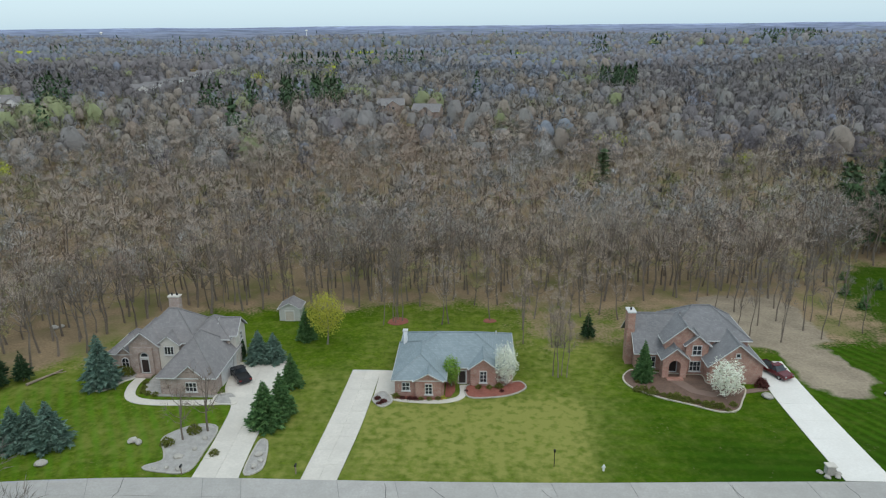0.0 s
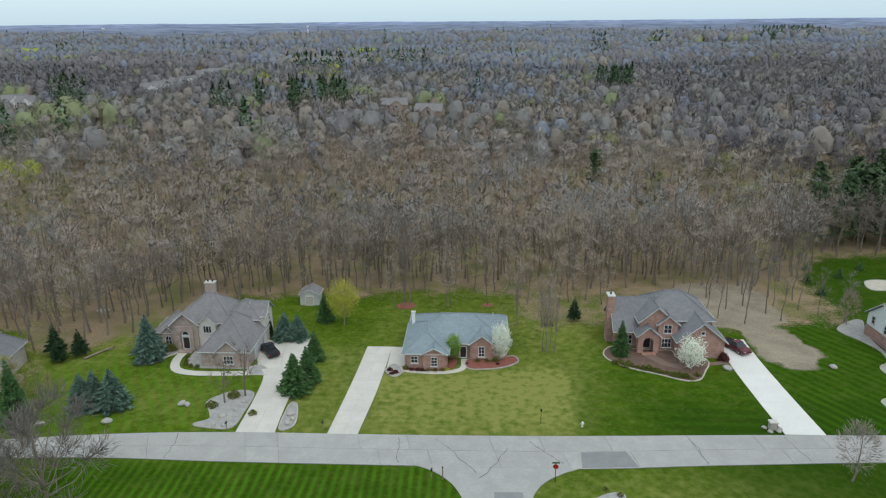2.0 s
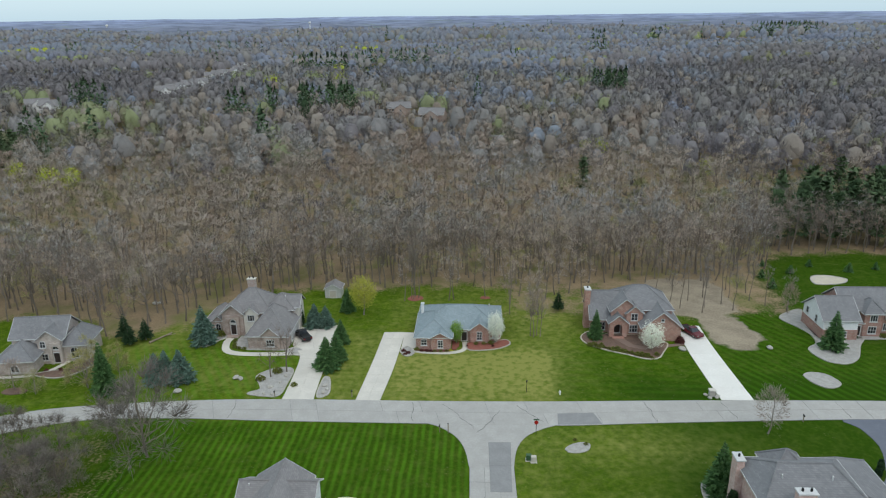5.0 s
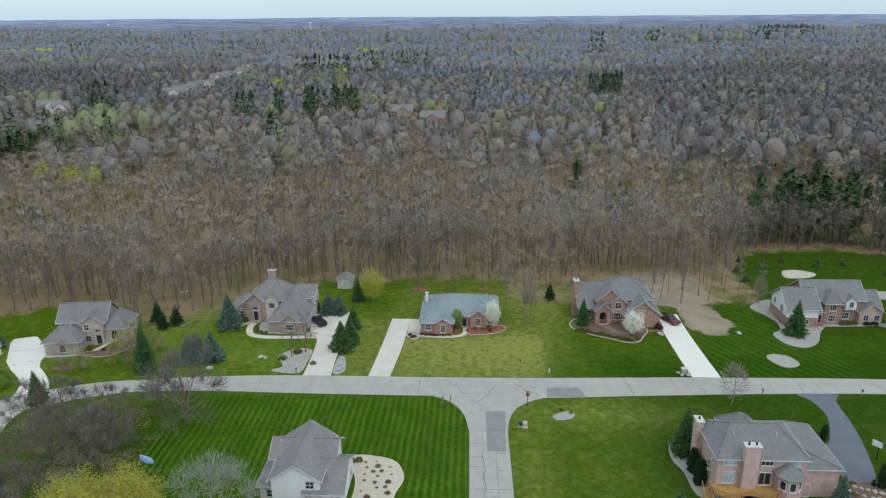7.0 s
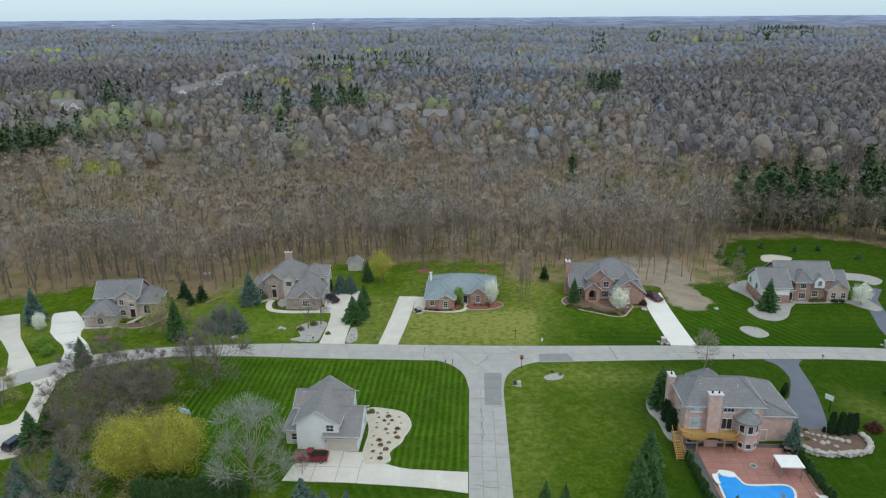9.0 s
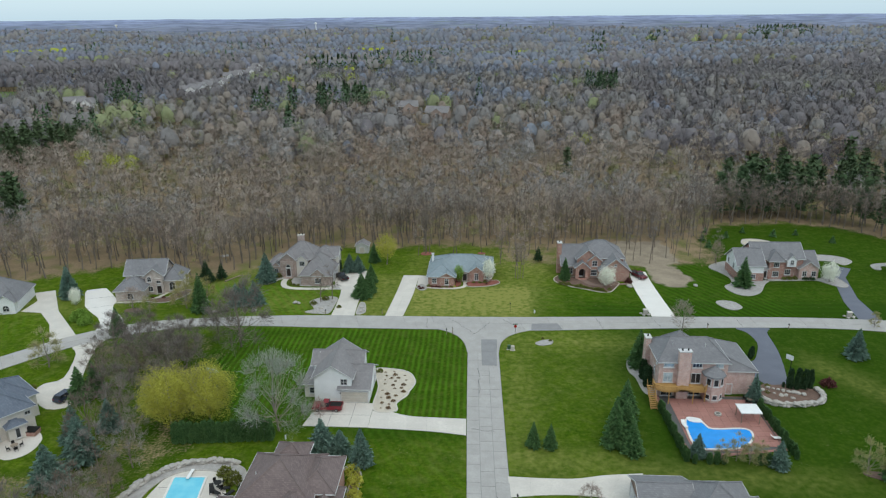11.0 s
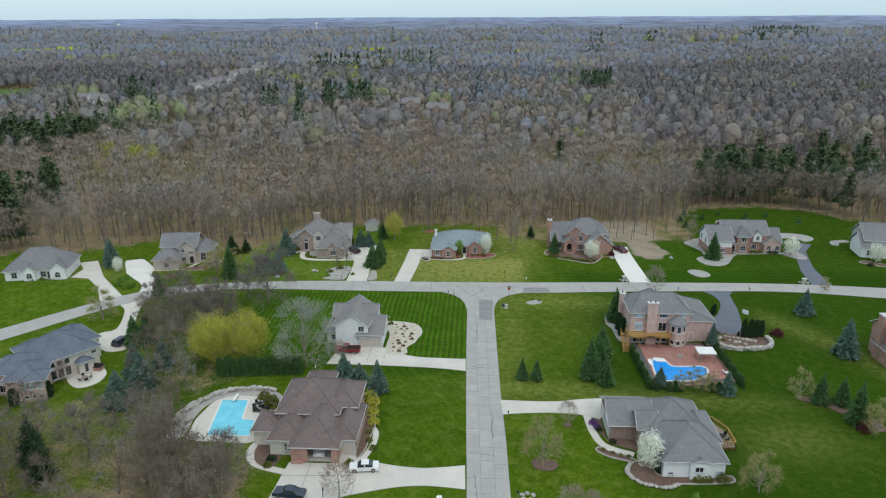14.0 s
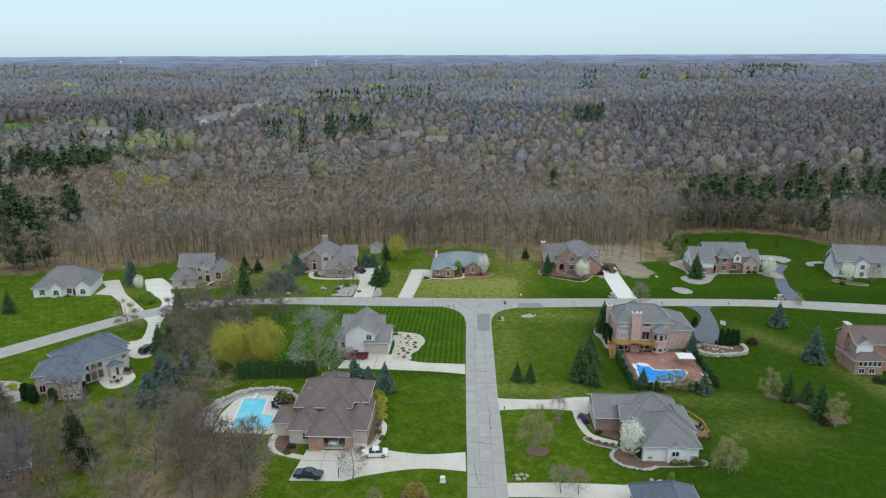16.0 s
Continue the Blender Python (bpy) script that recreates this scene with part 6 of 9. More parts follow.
def porch_arch(house, x0, x1, y, z1, wall, w=1.9, h=2.7):
    """A front wall with an arched opening in it, a step proud of the house."""
    cx, t = (x0 + x1) / 2, 0.35
    s = h - w / 2
    hole = [(cx + w / 2, 0.0)] + [(cx + w / 2 * math.cos(math.pi * i / 10), s + w / 2 * math.sin(math.pi * i / 10)) for i in range(11)] + [(cx - w / 2, 0.0)]
    ring = [(x1, 0.0), (x1, z1)] + [(x1 - (x1 - x0) * i / 10, z1) for i in range(1, 10)] + [(x0, z1), (x0, 0.0)]
    bm = bmesh.new()
    rows = [[bm.verts.new((p[0], yy, p[1])) for p in r] for r, yy in ((hole, y), (ring, y), (ring, y + t), (hole, y + t))]
    for i in range(len(hole) - 1):
        for k in range(4):
            bm.faces.new((rows[k][i], rows[k][i + 1], rows[(k + 1) % 4][i + 1], rows[(k + 1) % 4][i]))
    part("porch_wall", bm, M[wall], house)


# tan brick two-storey house
h1 = thing("house", "two-storey tan brick house with a steep grey hipped roof and chimney", "house", -59, 30)
def o1(x): return x + 59
def p1(y): return y - 30
block(h1, o1(-65.8), o1(-56.4), p1(30.2), p1(38.2), 5.0, "hip", 0.88, "brick_tan", "roof_tan")
block(h1, o1(-58), o1(-51.8), p1(31.6), p1(38), 5.0, "hip", 0.7, "brick_tan", "roof_tan")
block(h1, o1(-70.2), o1(-64.8), p1(30.4), p1(37), 2.9, "hip", 0.75, "brick_tan", "roof_tan")
block(h1, o1(-66.4), o1(-61.9), p1(29.0), p1(34), 4.9, "y", 0.85, "brick_tan", "roof_tan")
block(h1, o1(-68.8), o1(-66.6), p1(29.9), p1(32), 2.9, "y", 0.9, "brick_tan", "roof_tan", over=0.3)
block(h1, o1(-61.9), o1(-58.8), p1(29.3), p1(33), 4.9, "y", 0.8, "cream_siding", "roof_tan", over=0.3)
block(h1, o1(-59.2), o1(-51.2), p1(22.9), p1(33.5), 3.0, "hip", 1.0, "brick_tan", "roof_tan")
block(h1, o1(-56.4), o1(-52.6), p1(22.5), p1(26), 3.0, "y", 0.9, "brick_tan", "roof_tan", over=0.35)
block(h1, o1(-53.6), o1(-50.9), p1(32.2), p1(36.6), 5.3, "x", 0.8, "cream_siding", "roof_tan", over=0.35)
chimney(h1, o1(-62.2), p1(37.6), 1.7, 1.0, 0, 9.5, "brick_tan", "concrete", pots=2)
porch_arch(h1, o1(-65.6), o1(-62.7), p1(28.64), 4.6, "brick_tan", 1.7, 3.9)
entrance(h1, o1(-64.1), p1(28.98), 0.3, 1.1, 2.3)
win(h1, o1(-64.1), p1(28.98), 3.3, 1.3, 0.8, arch=True, cols=1, rows=1)
win(h1, o1(-60.3), p1(29.28), 3.9, 1.5, 1.4, cols=3, rows=1)
win(h1, o1(-67.7), p1(29.88), 1.5, 1.2, 1.7, cols=2, rows=2, arch=True)
win(h1, o1(-54.5), p1(22.48), 1.5, 1.7, 1.5, cols=3, rows=2)
win(h1, o1(-50.88), p1(34.4), 4.3, 0.9, 1.4, 90, cols=1, rows=2)
garage_door(h1, o1(-51.18), p1(28.2), 0.05, 4.9, 2.2, 90, "trim")
garage_door(h1, o1(-51.18), p1(32.0), 0.05, 2.4, 2.2, 90, "trim")
part("step", box(o1(-65.4), o1(-62.9), p1(27.6), p1(28.62), 0, 0.3, 0.03), M["brick_tan"], h1)

# low brick ranch house
h2 = thing("house", "low red brick ranch house with a blue-grey hipped roof", "house", -16, 30)
def o2(x): return x + 16
def p2(y): return y - 30
block(h2, o2(-25.0), o2(-8.2), p2(27.4), p2(38.8), 2.8, "hip", 0.48, "brick_red", "roof_blue")
block(h2, o2(-25.2), o2(-18.2), p2(23.4), p2(35), 2.8, "hip", 0.55, "brick_red", "roof_blue")
block(h2, o2(-22.2), o2(-18.5), p2(22.9), p2(27), 2.8, "y", 0.55, "brick_red", "roof_blue", over=0.35)
block(h2, o2(-14.4), o2(-10.6), p2(26.6), p2(31), 2.9, "y", 0.75, "brick_red", "roof_blue", over=0.35)
win(h2, o2(-23.6), p2(23.38), 1.6, 1.2, 1.3, cols=2, rows=2)
win(h2, o2(-20.3), p2(22.88), 1.5, 1.1, 1.7, cols=2, rows=3)
win(h2, o2(-12.5), p2(26.58), 1.6, 1.1, 1.9, cols=2, rows=3)
win(h2, o2(-9.4), p2(27.38), 1.5, 1.0, 1.4, cols=2, rows=2)
win(h2, o2(-17.4), p2(27.38), 1.5, 0.9, 1.4, cols=1, rows=2)
entrance(h2, o2(-15.6), p2(27.38), 0.1, 1.0, 2.1)
garage_door(h2, o2(-25.22), p2(27.4), 0.05, 4.9, 2.2, -90, "trim")
chimney(h2, o2(-24.6), p2(34.2), 0.55, 0.55, 2.5, 5.4, "white_siding")
vent_pipe(h2, o2(-10.4), p2(36.2), 4.2)
vent_pipe(h2, o2(-9.2), p2(31.6), 4.0)

# red brick two-storey house
h3 = thing("house", "two-storey red brick house with stepped gables and a grey roof", "house", 19, 34)
def o3(x): return x - 19
def p3(y): return y - 34
block(h3, o3(10.9), o3(18), p3(32.4), p3(41.4), 3.1, "x", 0.95, "brick_rust", "roof_grey")
block(h3, o3(15.4), o3(27.4), p3(32.4), p3(41.8), 5.3, "hip", 0.72, "brick_rust", "roof_grey")
block(h3, o3(14.9), o3(20.6), p3(31.6), p3(36.5), 5.2, "y", 0.85, "brick_rust", "roof_grey")
block(h3, o3(17.9), o3(21.2), p3(31.1), p3(35), 4.9, "y", 0.85, "brick_rust", "roof_grey", over=0.35)
block(h3, o3(14.3), o3(17.9), p3(29.9), p3(32.6), 3.2, "y", 0.85, "brick_rust", "roof_grey", over=0.35, no_wall=True)
block(h3, o3(20.7), o3(28.4), p3(28.4), p3(37), 3.0, "y", 0.82, "brick_rust", "roof_grey")
porch_arch(h3, o3(14.3), o3(17.9), p3(29.9), 3.2, "brick_rust", 1.7, 2.9)
for sx in (14.32, 17.55):
    part("porch_wall", box(o3(sx), o3(sx + 0.33), p3(30.25), p3(31.6), 0, 3.2), M["brick_rust"], h3)
entrance(h3, o3(16.1), p3(31.58), 0.3, 1.3, 2.3)
win(h3, o3(19.5), p3(31.08), 4.1, 1.4, 1.6, cols=2, rows=2)
win(h3, o3(19.4), p3(31.08), 1.5, 1.7, 1.7, cols=3, rows=2)
win(h3, o3(12.9), p3(32.38), 1.5, 1.9, 1.8, cols=3, rows=2)
win(h3, o3(10.88), p3(39.2), 3.2, 1.0, 1.5, -90, cols=1)
win(h3, o3(24.6), p3(28.38), 4.6, 0.7, 0.7, cols=1, rows=1)
garage_door(h3, o3(28.42), p3(32.8), 0.05, 4.9, 2.2, 90, "trim")
chimney(h3, o3(10.3), p3(35.4), 1.1, 1.9, 0, 8.6, "brick_rust", pots=1)
part("step", box(o3(14.9), o3(17.3), p3(28.9), p3(29.88), 0, 0.3, 0.03), M["brick_rust"], h3)

# gabled grey house in the east
h4 = thing("house", "large two-storey house with grey roof, turret bay and white gable", "house", 69, 36)
def o4(x): return x - 69
def p4(y): return y - 36
block(h4, o4(57.2), o4(64), p4(29.8), p4(39), 4.3, "x", 0.7, "white_siding", "roof_grey")
part("wall", box(o4(57.1), o4(64.1), p4(29.7), p4(39.1), 0, 2.2), M["brick_red"], h4)
block(h4, o4(62.4), o4(75.4), p4(33), p4(41.6), 5.3, "x", 0.7, "brick_red", "roof_grey")
block(h4, o4(73.4), o4(79.6), p4(33.6), p4(41), 3.0, "x", 0.8, "brick_pink", "roof_grey")
block(h4, o4(74.2), o4(79.2), p4(31.8), p4(36), 2.9, "y", 0.7, "brick_pink", "roof_tan", over=0.4)
block(h4, o4(66.0), o4(69.6), p4(31.4), p4(36), 5.2, "hip", 1.1, "brick_red", "roof_grey", over=0.4)
block(h4, o4(71.0), o4(73.4), p4(32.3), p4(36), 5.1, "y", 0.95, "white_siding", "roof_grey", over=0.25, z0=3.2)
block(h4, o4(63.8), o4(66), p4(31.6), p4(34), 2.9, "x", 0.5, "brick_red", "roof_grey", over=0.3)
win(h4, o4(67.8), p4(31.38), 4.1, 1.5, 1.5, cols=3, rows=1)
win(h4, o4(67.8), p4(31.38), 1.5, 1.7, 1.6, cols=3, rows=2)
win(h4, o4(72.2), p4(32.28), 4.5, 1.0, 1.4, cols=2, arch=True)
win(h4, o4(71.6), p4(32.98), 1.5, 1.6, 1.6, cols=3)
win(h4, o4(75.6), p4(31.78), 1.5, 1.2, 1.5, cols=2)
win(h4, o4(78.0), p4(31.78), 1.5, 1.2, 1.5, cols=2)
win(h4, o4(57.18), p4(33), 3.4, 1.0, 1.7, -90, cols=1, arch=True)
win(h4, o4(57.18), p4(37), 3.6, 1.0, 1.4, -90, cols=1)
win(h4, o4(61.0), p4(29.68), 1.3, 2.0, 1.3, cols=3)
win(h4, o4(64.2), p4(32.98), 4.2, 1.2, 1.3, cols=2)
entrance(h4, o4(65), p4(31.58), 0.2, 1.1, 2.2)

# stone-gabled house in the west
h0 = thing("house", "two-storey pale stone house with arched entry and grey roof", "house", -97, 18, rz=8)
block(h0, -6.4, 3.4, -1.4, 5.8, 5.1, "x", 0.75, "stone_pale", "roof_grey")
block(h0, -7.6, -0.6, -6.6, 2.4, 2.8, "hip", 0.6, "stone_pale", "roof_grey")
block(h0, -1.2, 3.2, -2.6, 3, 5.1, "y", 0.8, "stone_pale", "roof_grey")
block(h0, 3.0, 7.6, -1.9, 5.2, 3.6, "hip", 1.0, "stone_pale", "roof_grey")
porch_arch(h0, 1.0, 3.2, -2.95, 4.4, "stone_pale", 1.3, 3.8)
win(h0, -0.2, -2.62, 4.2, 1.1, 1.5, cols=2, arch=True)
win(h0, 2.1, -2.62, 3.6, 1.2, 1.2, cols=2, arch=True)
entrance(h0, 2.1, -2.62, 0.2, 1.1, 2.2)
win(h0, 5.2, -1.92, 1.9, 1.6, 2.3, cols=2, rows=2, arch=True)
win(h0, -0.2, -2.62, 1.5, 1.4, 1.4, cols=2)
win(h0, -4.0, -6.62, 1.3, 1.5, 1.6, cols=2, arch=True)
win(h0, -4.4, -1.42, 4.2, 0.9, 1.1, cols=1)
garage_door(h0, -7.62, -3.2, 0.05, 4.9, 2.2, -90, "trim")

# low white house in the far west
hw2 = thing("house", "low white house with a broad grey hipped roof", "house", -133, 6, rz=13)
block(hw2, -8.4, 7.6, -4.6, 6.4, 2.9, "hip", 0.8, "white_siding", "roof_grey")
block(hw2, -3.4, -0.4, -5.6, 0, 2.9, "y", 0.9, "white_siding", "roof_grey", over=0.3)
block(hw2, 3.4, 7.4, -5.8, 0, 2.9, "y", 0.9, "white_siding", "roof_grey", over=0.3)
for x, arch, y in ((-6.0, False, -4.62), (-1.9, True, -5.62), (1.4, False, -4.62), (5.4, True, -5.82)):
    win(hw2, x, y, 1.5, 1.5, 1.6, cols=2, arch=arch)
entrance(hw2, 2.9, -4.62, 0.1, 1.0, 2.1)

# white house with the desert garden
hw = thing("house", "white sided house with taupe gabled roofs and a double garage", "house", -38, -32)
def ow(x): return x + 38
def pw(y): return y + 32
block(hw, ow(-42.2), ow(-35.2), pw(-35.8), pw(-24.8), 4.9, "y", 0.68, "white_siding", "roof_tan")
block(hw, ow(-43.4), ow(-34.0), pw(-30.6), pw(-25.4), 4.9, "x", 0.62, "white_siding", "roof_tan")
block(hw, ow(-44.4), ow(-41.6), pw(-34.4), pw(-26), 2.9, "hip", 0.6, "cream_siding", "roof_tan")
block(hw, ow(-37.4), ow(-32.0), pw(-36.0), pw(-27.0), 2.9, "x", 0.55, "white_siding", "roof_tan")
garage_door(hw, ow(-34.7), pw(-36.02), 0.05, 4.9, 2.2, 0, "beige")
win(hw, ow(-36.6), pw(-35.82), 4.1, 1.3, 1.3, cols=2, rows=2)
win(hw, ow(-33.98), pw(-28.6), 4.0, 0.9, 1.3, 90, cols=1)
win(hw, ow(-43.0), pw(-34.42), 1.5, 1.0, 1.3, cols=1)
win(hw, ow(-31.98), pw(-29), 1.5, 1.2, 1.4, 90, cols=2)
vent_pipe(hw, ow(-42.4), pw(-28.6), 6.2)
part("wall_lamp", box(ow(-37.35), ow(-37.2), pw(-36.45), pw(-36.3), 1.9, 2.2, 0.02), M["metal_dark"], hw)

# pink brick house with the pool
hb = thing("house", "large pink brick house over a walkout basement, grey hipped roof", "house", 30, -26)
def ob_(x): return x - 30
def pb_(y): return y + 26
block(hb, ob_(21.7), ob_(34.2), pb_(-31.6), pb_(-22.1), 7.2, "hip", 0.55, "brick_pink", "roof_grey", rin=0.65)
block(hb, ob_(25.0), ob_(29.6), pb_(-25.5), pb_(-21), 7.2, "hip", 0.92, "brick_pink", "roof_grey")
block(hb, ob_(30), ob_(39.7), pb_(-30.4), pb_(-19.2), 4.9, "hip", 0.36, "brick_pink", "roof_grey", rin=0.42)
chimney(hb, ob_(26.0), pb_(-32.1), 2.1, 1.1, 0, 9.6, "brick_pink", pots=2)
chimney(hb, ob_(21.2), pb_(-23.6), 1.0, 1.8, 0, 8.4, "brick_pink", pots=1)
bay = [(ob_(31.5) + 1.75 * math.cos(radians(22.5 + 45 * k)), pb_(-32.4) + 1.75 * math.sin(radians(22.5 + 45 * k))) for k in range(8)]
part("bay_wall", prism(bay, 0, 5.5), M["brick_pink"], hb, "octagonal brick bay")
bm = bmesh.new()
lo = [bm.verts.new((ob_(31.5) + (p[0] - ob_(31.5)) * 1.25, pb_(-32.4) + (p[1] - pb_(-32.4)) * 1.25, 5.4)) for p in bay]
un = [bm.verts.new((v.co.x, v.co.y, 5.2)) for v in lo]
tip = bm.verts.new((ob_(31.5), pb_(-32.4), 6.9))
for k in range(8):
    bm.faces.new((lo[k], lo[(k + 1) % 8], tip))
    bm.faces.new((un[k], un[(k + 1) % 8], lo[(k + 1) % 8], lo[k]))
bm.faces.new(un[::-1])
part("bay_roof", bm, M["roof_grey"], hb, "faceted grey bay roof")
for ang in (-90, -45, -135):
    wx, wy = ob_(31.5) + 1.62 * math.cos(radians(ang)), pb_(-32.4) + 1.62 * math.sin(radians(ang))
    win(hb, wx, wy, 4.2, 0.95, 1.5, ang + 90, cols=1, rows=1)
    win(hb, wx, wy, 1.2, 0.95, 1.0, ang + 90, cols=1, rows=1)
for x, w, g in ((23.4, 1.9, "glass_pale"), (28.6, 1.8, "glass"), (32.6, 1.5, "glass_pale")):
    win(hb, ob_(x), pb_(-31.62), 6.5, w, 0.9, cols=3, rows=1, glass=g)
win(hb, ob_(23.4), pb_(-31.62), 4.0, 1.8, 2.0, cols=2, rows=1, glass="glass_pale")
win(hb, ob_(28.5), pb_(-31.62), 3.9, 1.8, 2.1, cols=2, rows=1)
win(hb, ob_(23.4), pb_(-31.62), 1.2, 2.2, 2.0, cols=2, rows=1)
win(hb, ob_(28.5), pb_(-31.62), 1.2, 2.2, 1.6, cols=2, rows=1)
win(hb, ob_(21.68), pb_(-28.6), 4.0, 0.8, 1.6, -90, cols=1)
win(hb, ob_(21.68), pb_(-30.0), 6.4, 0.6, 0.8, -90, cols=1)
entrance(hb, ob_(35.2), pb_(-30.42), 0.05, 1.0, 2.1, 0, "brick_pink")
for x, y in ((24.6, -28.6), (30.6, -28.8)):
    vent_pipe(hb, ob_(x), pb_(y), 9.1)
# raised wooden deck
deck = thing("deck", "golden stained wooden deck on posts with railing and stairs", "deck", 25.7, -33.2)
deck_line = [(-5.0, 1.55), (-5.0, -0.6), (-3.6, -1.5), (-1.4, -1.5), (-0.4, -0.9), (1.6, -1.4), (3.6, -1.4), (4.4, -0.5), (4.4, 1.55)]
part("deck_floor", prism(deck_line, 2.55, 2.75), M["deck_wood"], deck)
rail = deck_line
for a, b in zip(rail, rail[1:]):
    d = Vector((b[0] - a[0], b[1] - a[1], 0))
    n = max(2, int(d.length / 0.3))
    for k in range(n + 1):
        x, y = a[0] + d.x * k / n, a[1] + d.y * k / n
        part("baluster", box(x - 0.03, x + 0.03, y - 0.03, y + 0.03, 2.75, 3.6), M["deck_wood"], deck)
    s = Vector((-d.y, d.x, 0)).normalized() * 0.07
    for z in (3.6, 2.86):
        bm = bmesh.new()
        add_prism(bm, [(a[0] + s.x, a[1] + s.y), (b[0] + s.x, b[1] + s.y), (b[0] - s.x, b[1] - s.y), (a[0] - s.x, a[1] - s.y)], z, z + 0.09)
        part("handrail", bm, M["deck_wood"], deck)
for x, y in ((-4.8, -0.4), (-2.6, -1.3), (1.8, -1.2), (4.2, -0.4)):
    part("post", box(x - 0.08, x + 0.08, y - 0.08, y + 0.08, 0, 2.55), M["deck_wood"], deck)
for k in range(12):
    f = k / 12
    part("stair_tread", box(-6.1, -5.02, 1.0 - 4.2 * f - 0.36, 1.0 - 4.2 * f, 2.6 - 2.6 * f - 0.08, 2.6 - 2.6 * f), M["deck_wood"], deck)
for x in (-6.14, -5.0):
    bm = bmesh.new()
    for y0, y1, z0, z1 in ((1.0, -3.4, 3.55, 0.95), (1.0, -3.4, 2.55, -0.05)):
        vs = [bm.verts.new((x + dx, y, z + dz)) for dx in (-0.04, 0.04) for y, z in ((y0, z0), (y1, z1)) for dz in (0, 0.2)]
        for f in ((0, 1, 3, 2), (4, 6, 7, 5), (0, 4, 5, 1), (2, 3, 7, 6), (1, 5, 7, 3), (0, 2, 6, 4)):
            bm.faces.new([vs[i] for i in f])
    part("stringer", bm, M["deck_wood"], deck)

# grey-roofed house with white siding
hg = thing("house", "brick and white sided house with a broad dark grey hipped roof", "house", 19, -69)
def og(x): return x - 19
def pg(y): return y + 69
block(hg, og(11.0), og(18), pg(-69.2), pg(-60.4), 2.9, "x", 0.5, "brick_brown", "roof_grey")
block(hg, og(16.2), og(26.4), pg(-72), pg(-61.5), 3.0, "hip", 0.7, "brick_brown", "roof_grey")
block(hg, og(17.4), og(26.8), pg(-79.2), pg(-68.6), 3.1, "hip", 0.68, "white_siding", "roof_grey")
block(hg, og(21.4), og(24.4), pg(-79.7), pg(-76), 3.0, "y", 0.35, "white_siding", "roof_grey", over=0.25)
block(hg, og(22.4), og(27.6), pg(-73.6), pg(-64.8), 3.0, "hip", 0.6, "white_siding", "roof_grey")
block(hg, og(15.2), og(18.4), pg(-71.2), pg(-66), 3.4, "x", 0.7, "brick_brown", "roof_grey", over=0.3)
win(hg, og(22.7), pg(-79.72), 1.9, 1.3, 1.0, cols=2, rows=1)
win(hg, og(26.0), pg(-79.22), 0.9, 1.3, 1.0, cols=2, rows=1, glass="glass_pale")
win(hg, og(18.6), pg(-79.22), 0.8, 0.8, 0.5, cols=1, rows=1)
win(hg, og(27.62), pg(-70), 1.7, 1.4, 1.6, 90, cols=2)
win(hg, og(15.18), pg(-68.6), 2.6, 1.0, 1.6, -90, cols=1)
garage_door(hg, og(10.98), pg(-66.4), 0.05, 4.6, 2.2, -90, "trim")
garage_door(hg, og(10.98), pg(-62.3), 0.05, 2.6, 2.2, -90, "trim")
gdeck = thing("deck", "wooden rear deck with a golden railing", "deck", 29.0, -68.4)
part("deck_floor", prism([(-1.6, 4.6), (0.4, 4.4), (2.0, 1.0), (2.0, -3.2), (-1.6, -3.4)], 0.5, 0.7), M["wood_grey"], gdeck)
gl = [(-1.6, 4.6), (0.4, 4.4), (2.0, 1.0), (2.0, -3.2), (-1.6, -3.4)]
for a, b in zip(gl, gl[1:]):
    d = Vector((b[0] - a[0], b[1] - a[1], 0))
    n = max(2, int(d.length / 0.45))
    for k in range(n + 1):
        x, y = a[0] + d.x * k / n, a[1] + d.y * k / n
        part("baluster", box(x - 0.04, x + 0.04, y - 0.04, y + 0.04, 0, 1.6), M["deck_wood"], gdeck)
    s = Vector((-d.y, d.x, 0)).normalized() * 0.08
    bm = bmesh.new()
    add_prism(bm, [(a[0] + s.x, a[1] + s.y), (b[0] + s.x, b[1] + s.y), (b[0] - s.x, b[1] - s.y), (a[0] - s.x, a[1] - s.y)], 1.6, 1.7)
    part("handrail", bm, M["deck_wood"], gdeck)

# brown-roofed house with the open garage
hm_ = thing("house", "brick house with a complex brown hipped roof and an open garage", "house", -38, -69)
def om(x): return x + 38
def qm(y): return y + 69
block(hm_, om(-41.3), om(-33.7), qm(-77.8), qm(-66), 3.0, "hip", 0.7, "brick_rust", "roof_brown", no_wall=True)
block(hm_, om(-35.2), om(-31.4), qm(-75.4), qm(-65), 3.0, "hip", 0.75, "brick_rust", "roof_brown")
block(hm_, om(-45.2), om(-35.0), qm(-70.4), qm(-59.4), 4.6, "hip", 0.62, "brick_rust", "roof_brown")
block(hm_, om(-42.6), om(-38.0), qm(-61), qm(-56.4), 4.6, "hip", 0.62, "brick_rust", "roof_brown")
block(hm_, om(-37.4), om(-32.2), qm(-68), qm(-59.8), 4.6, "hip", 0.55, "brick_rust", "roof_brown")
block(hm_, om(-48.6), om(-44.4), qm(-73.4), qm(-67.6), 2.9, "hip", 0.55, "cream_siding", "roof_brown")
block(hm_, om(-45.2), om(-40), qm(-76.0), qm(-69), 3.0, "hip", 0.7, "cream_siding", "roof_brown")
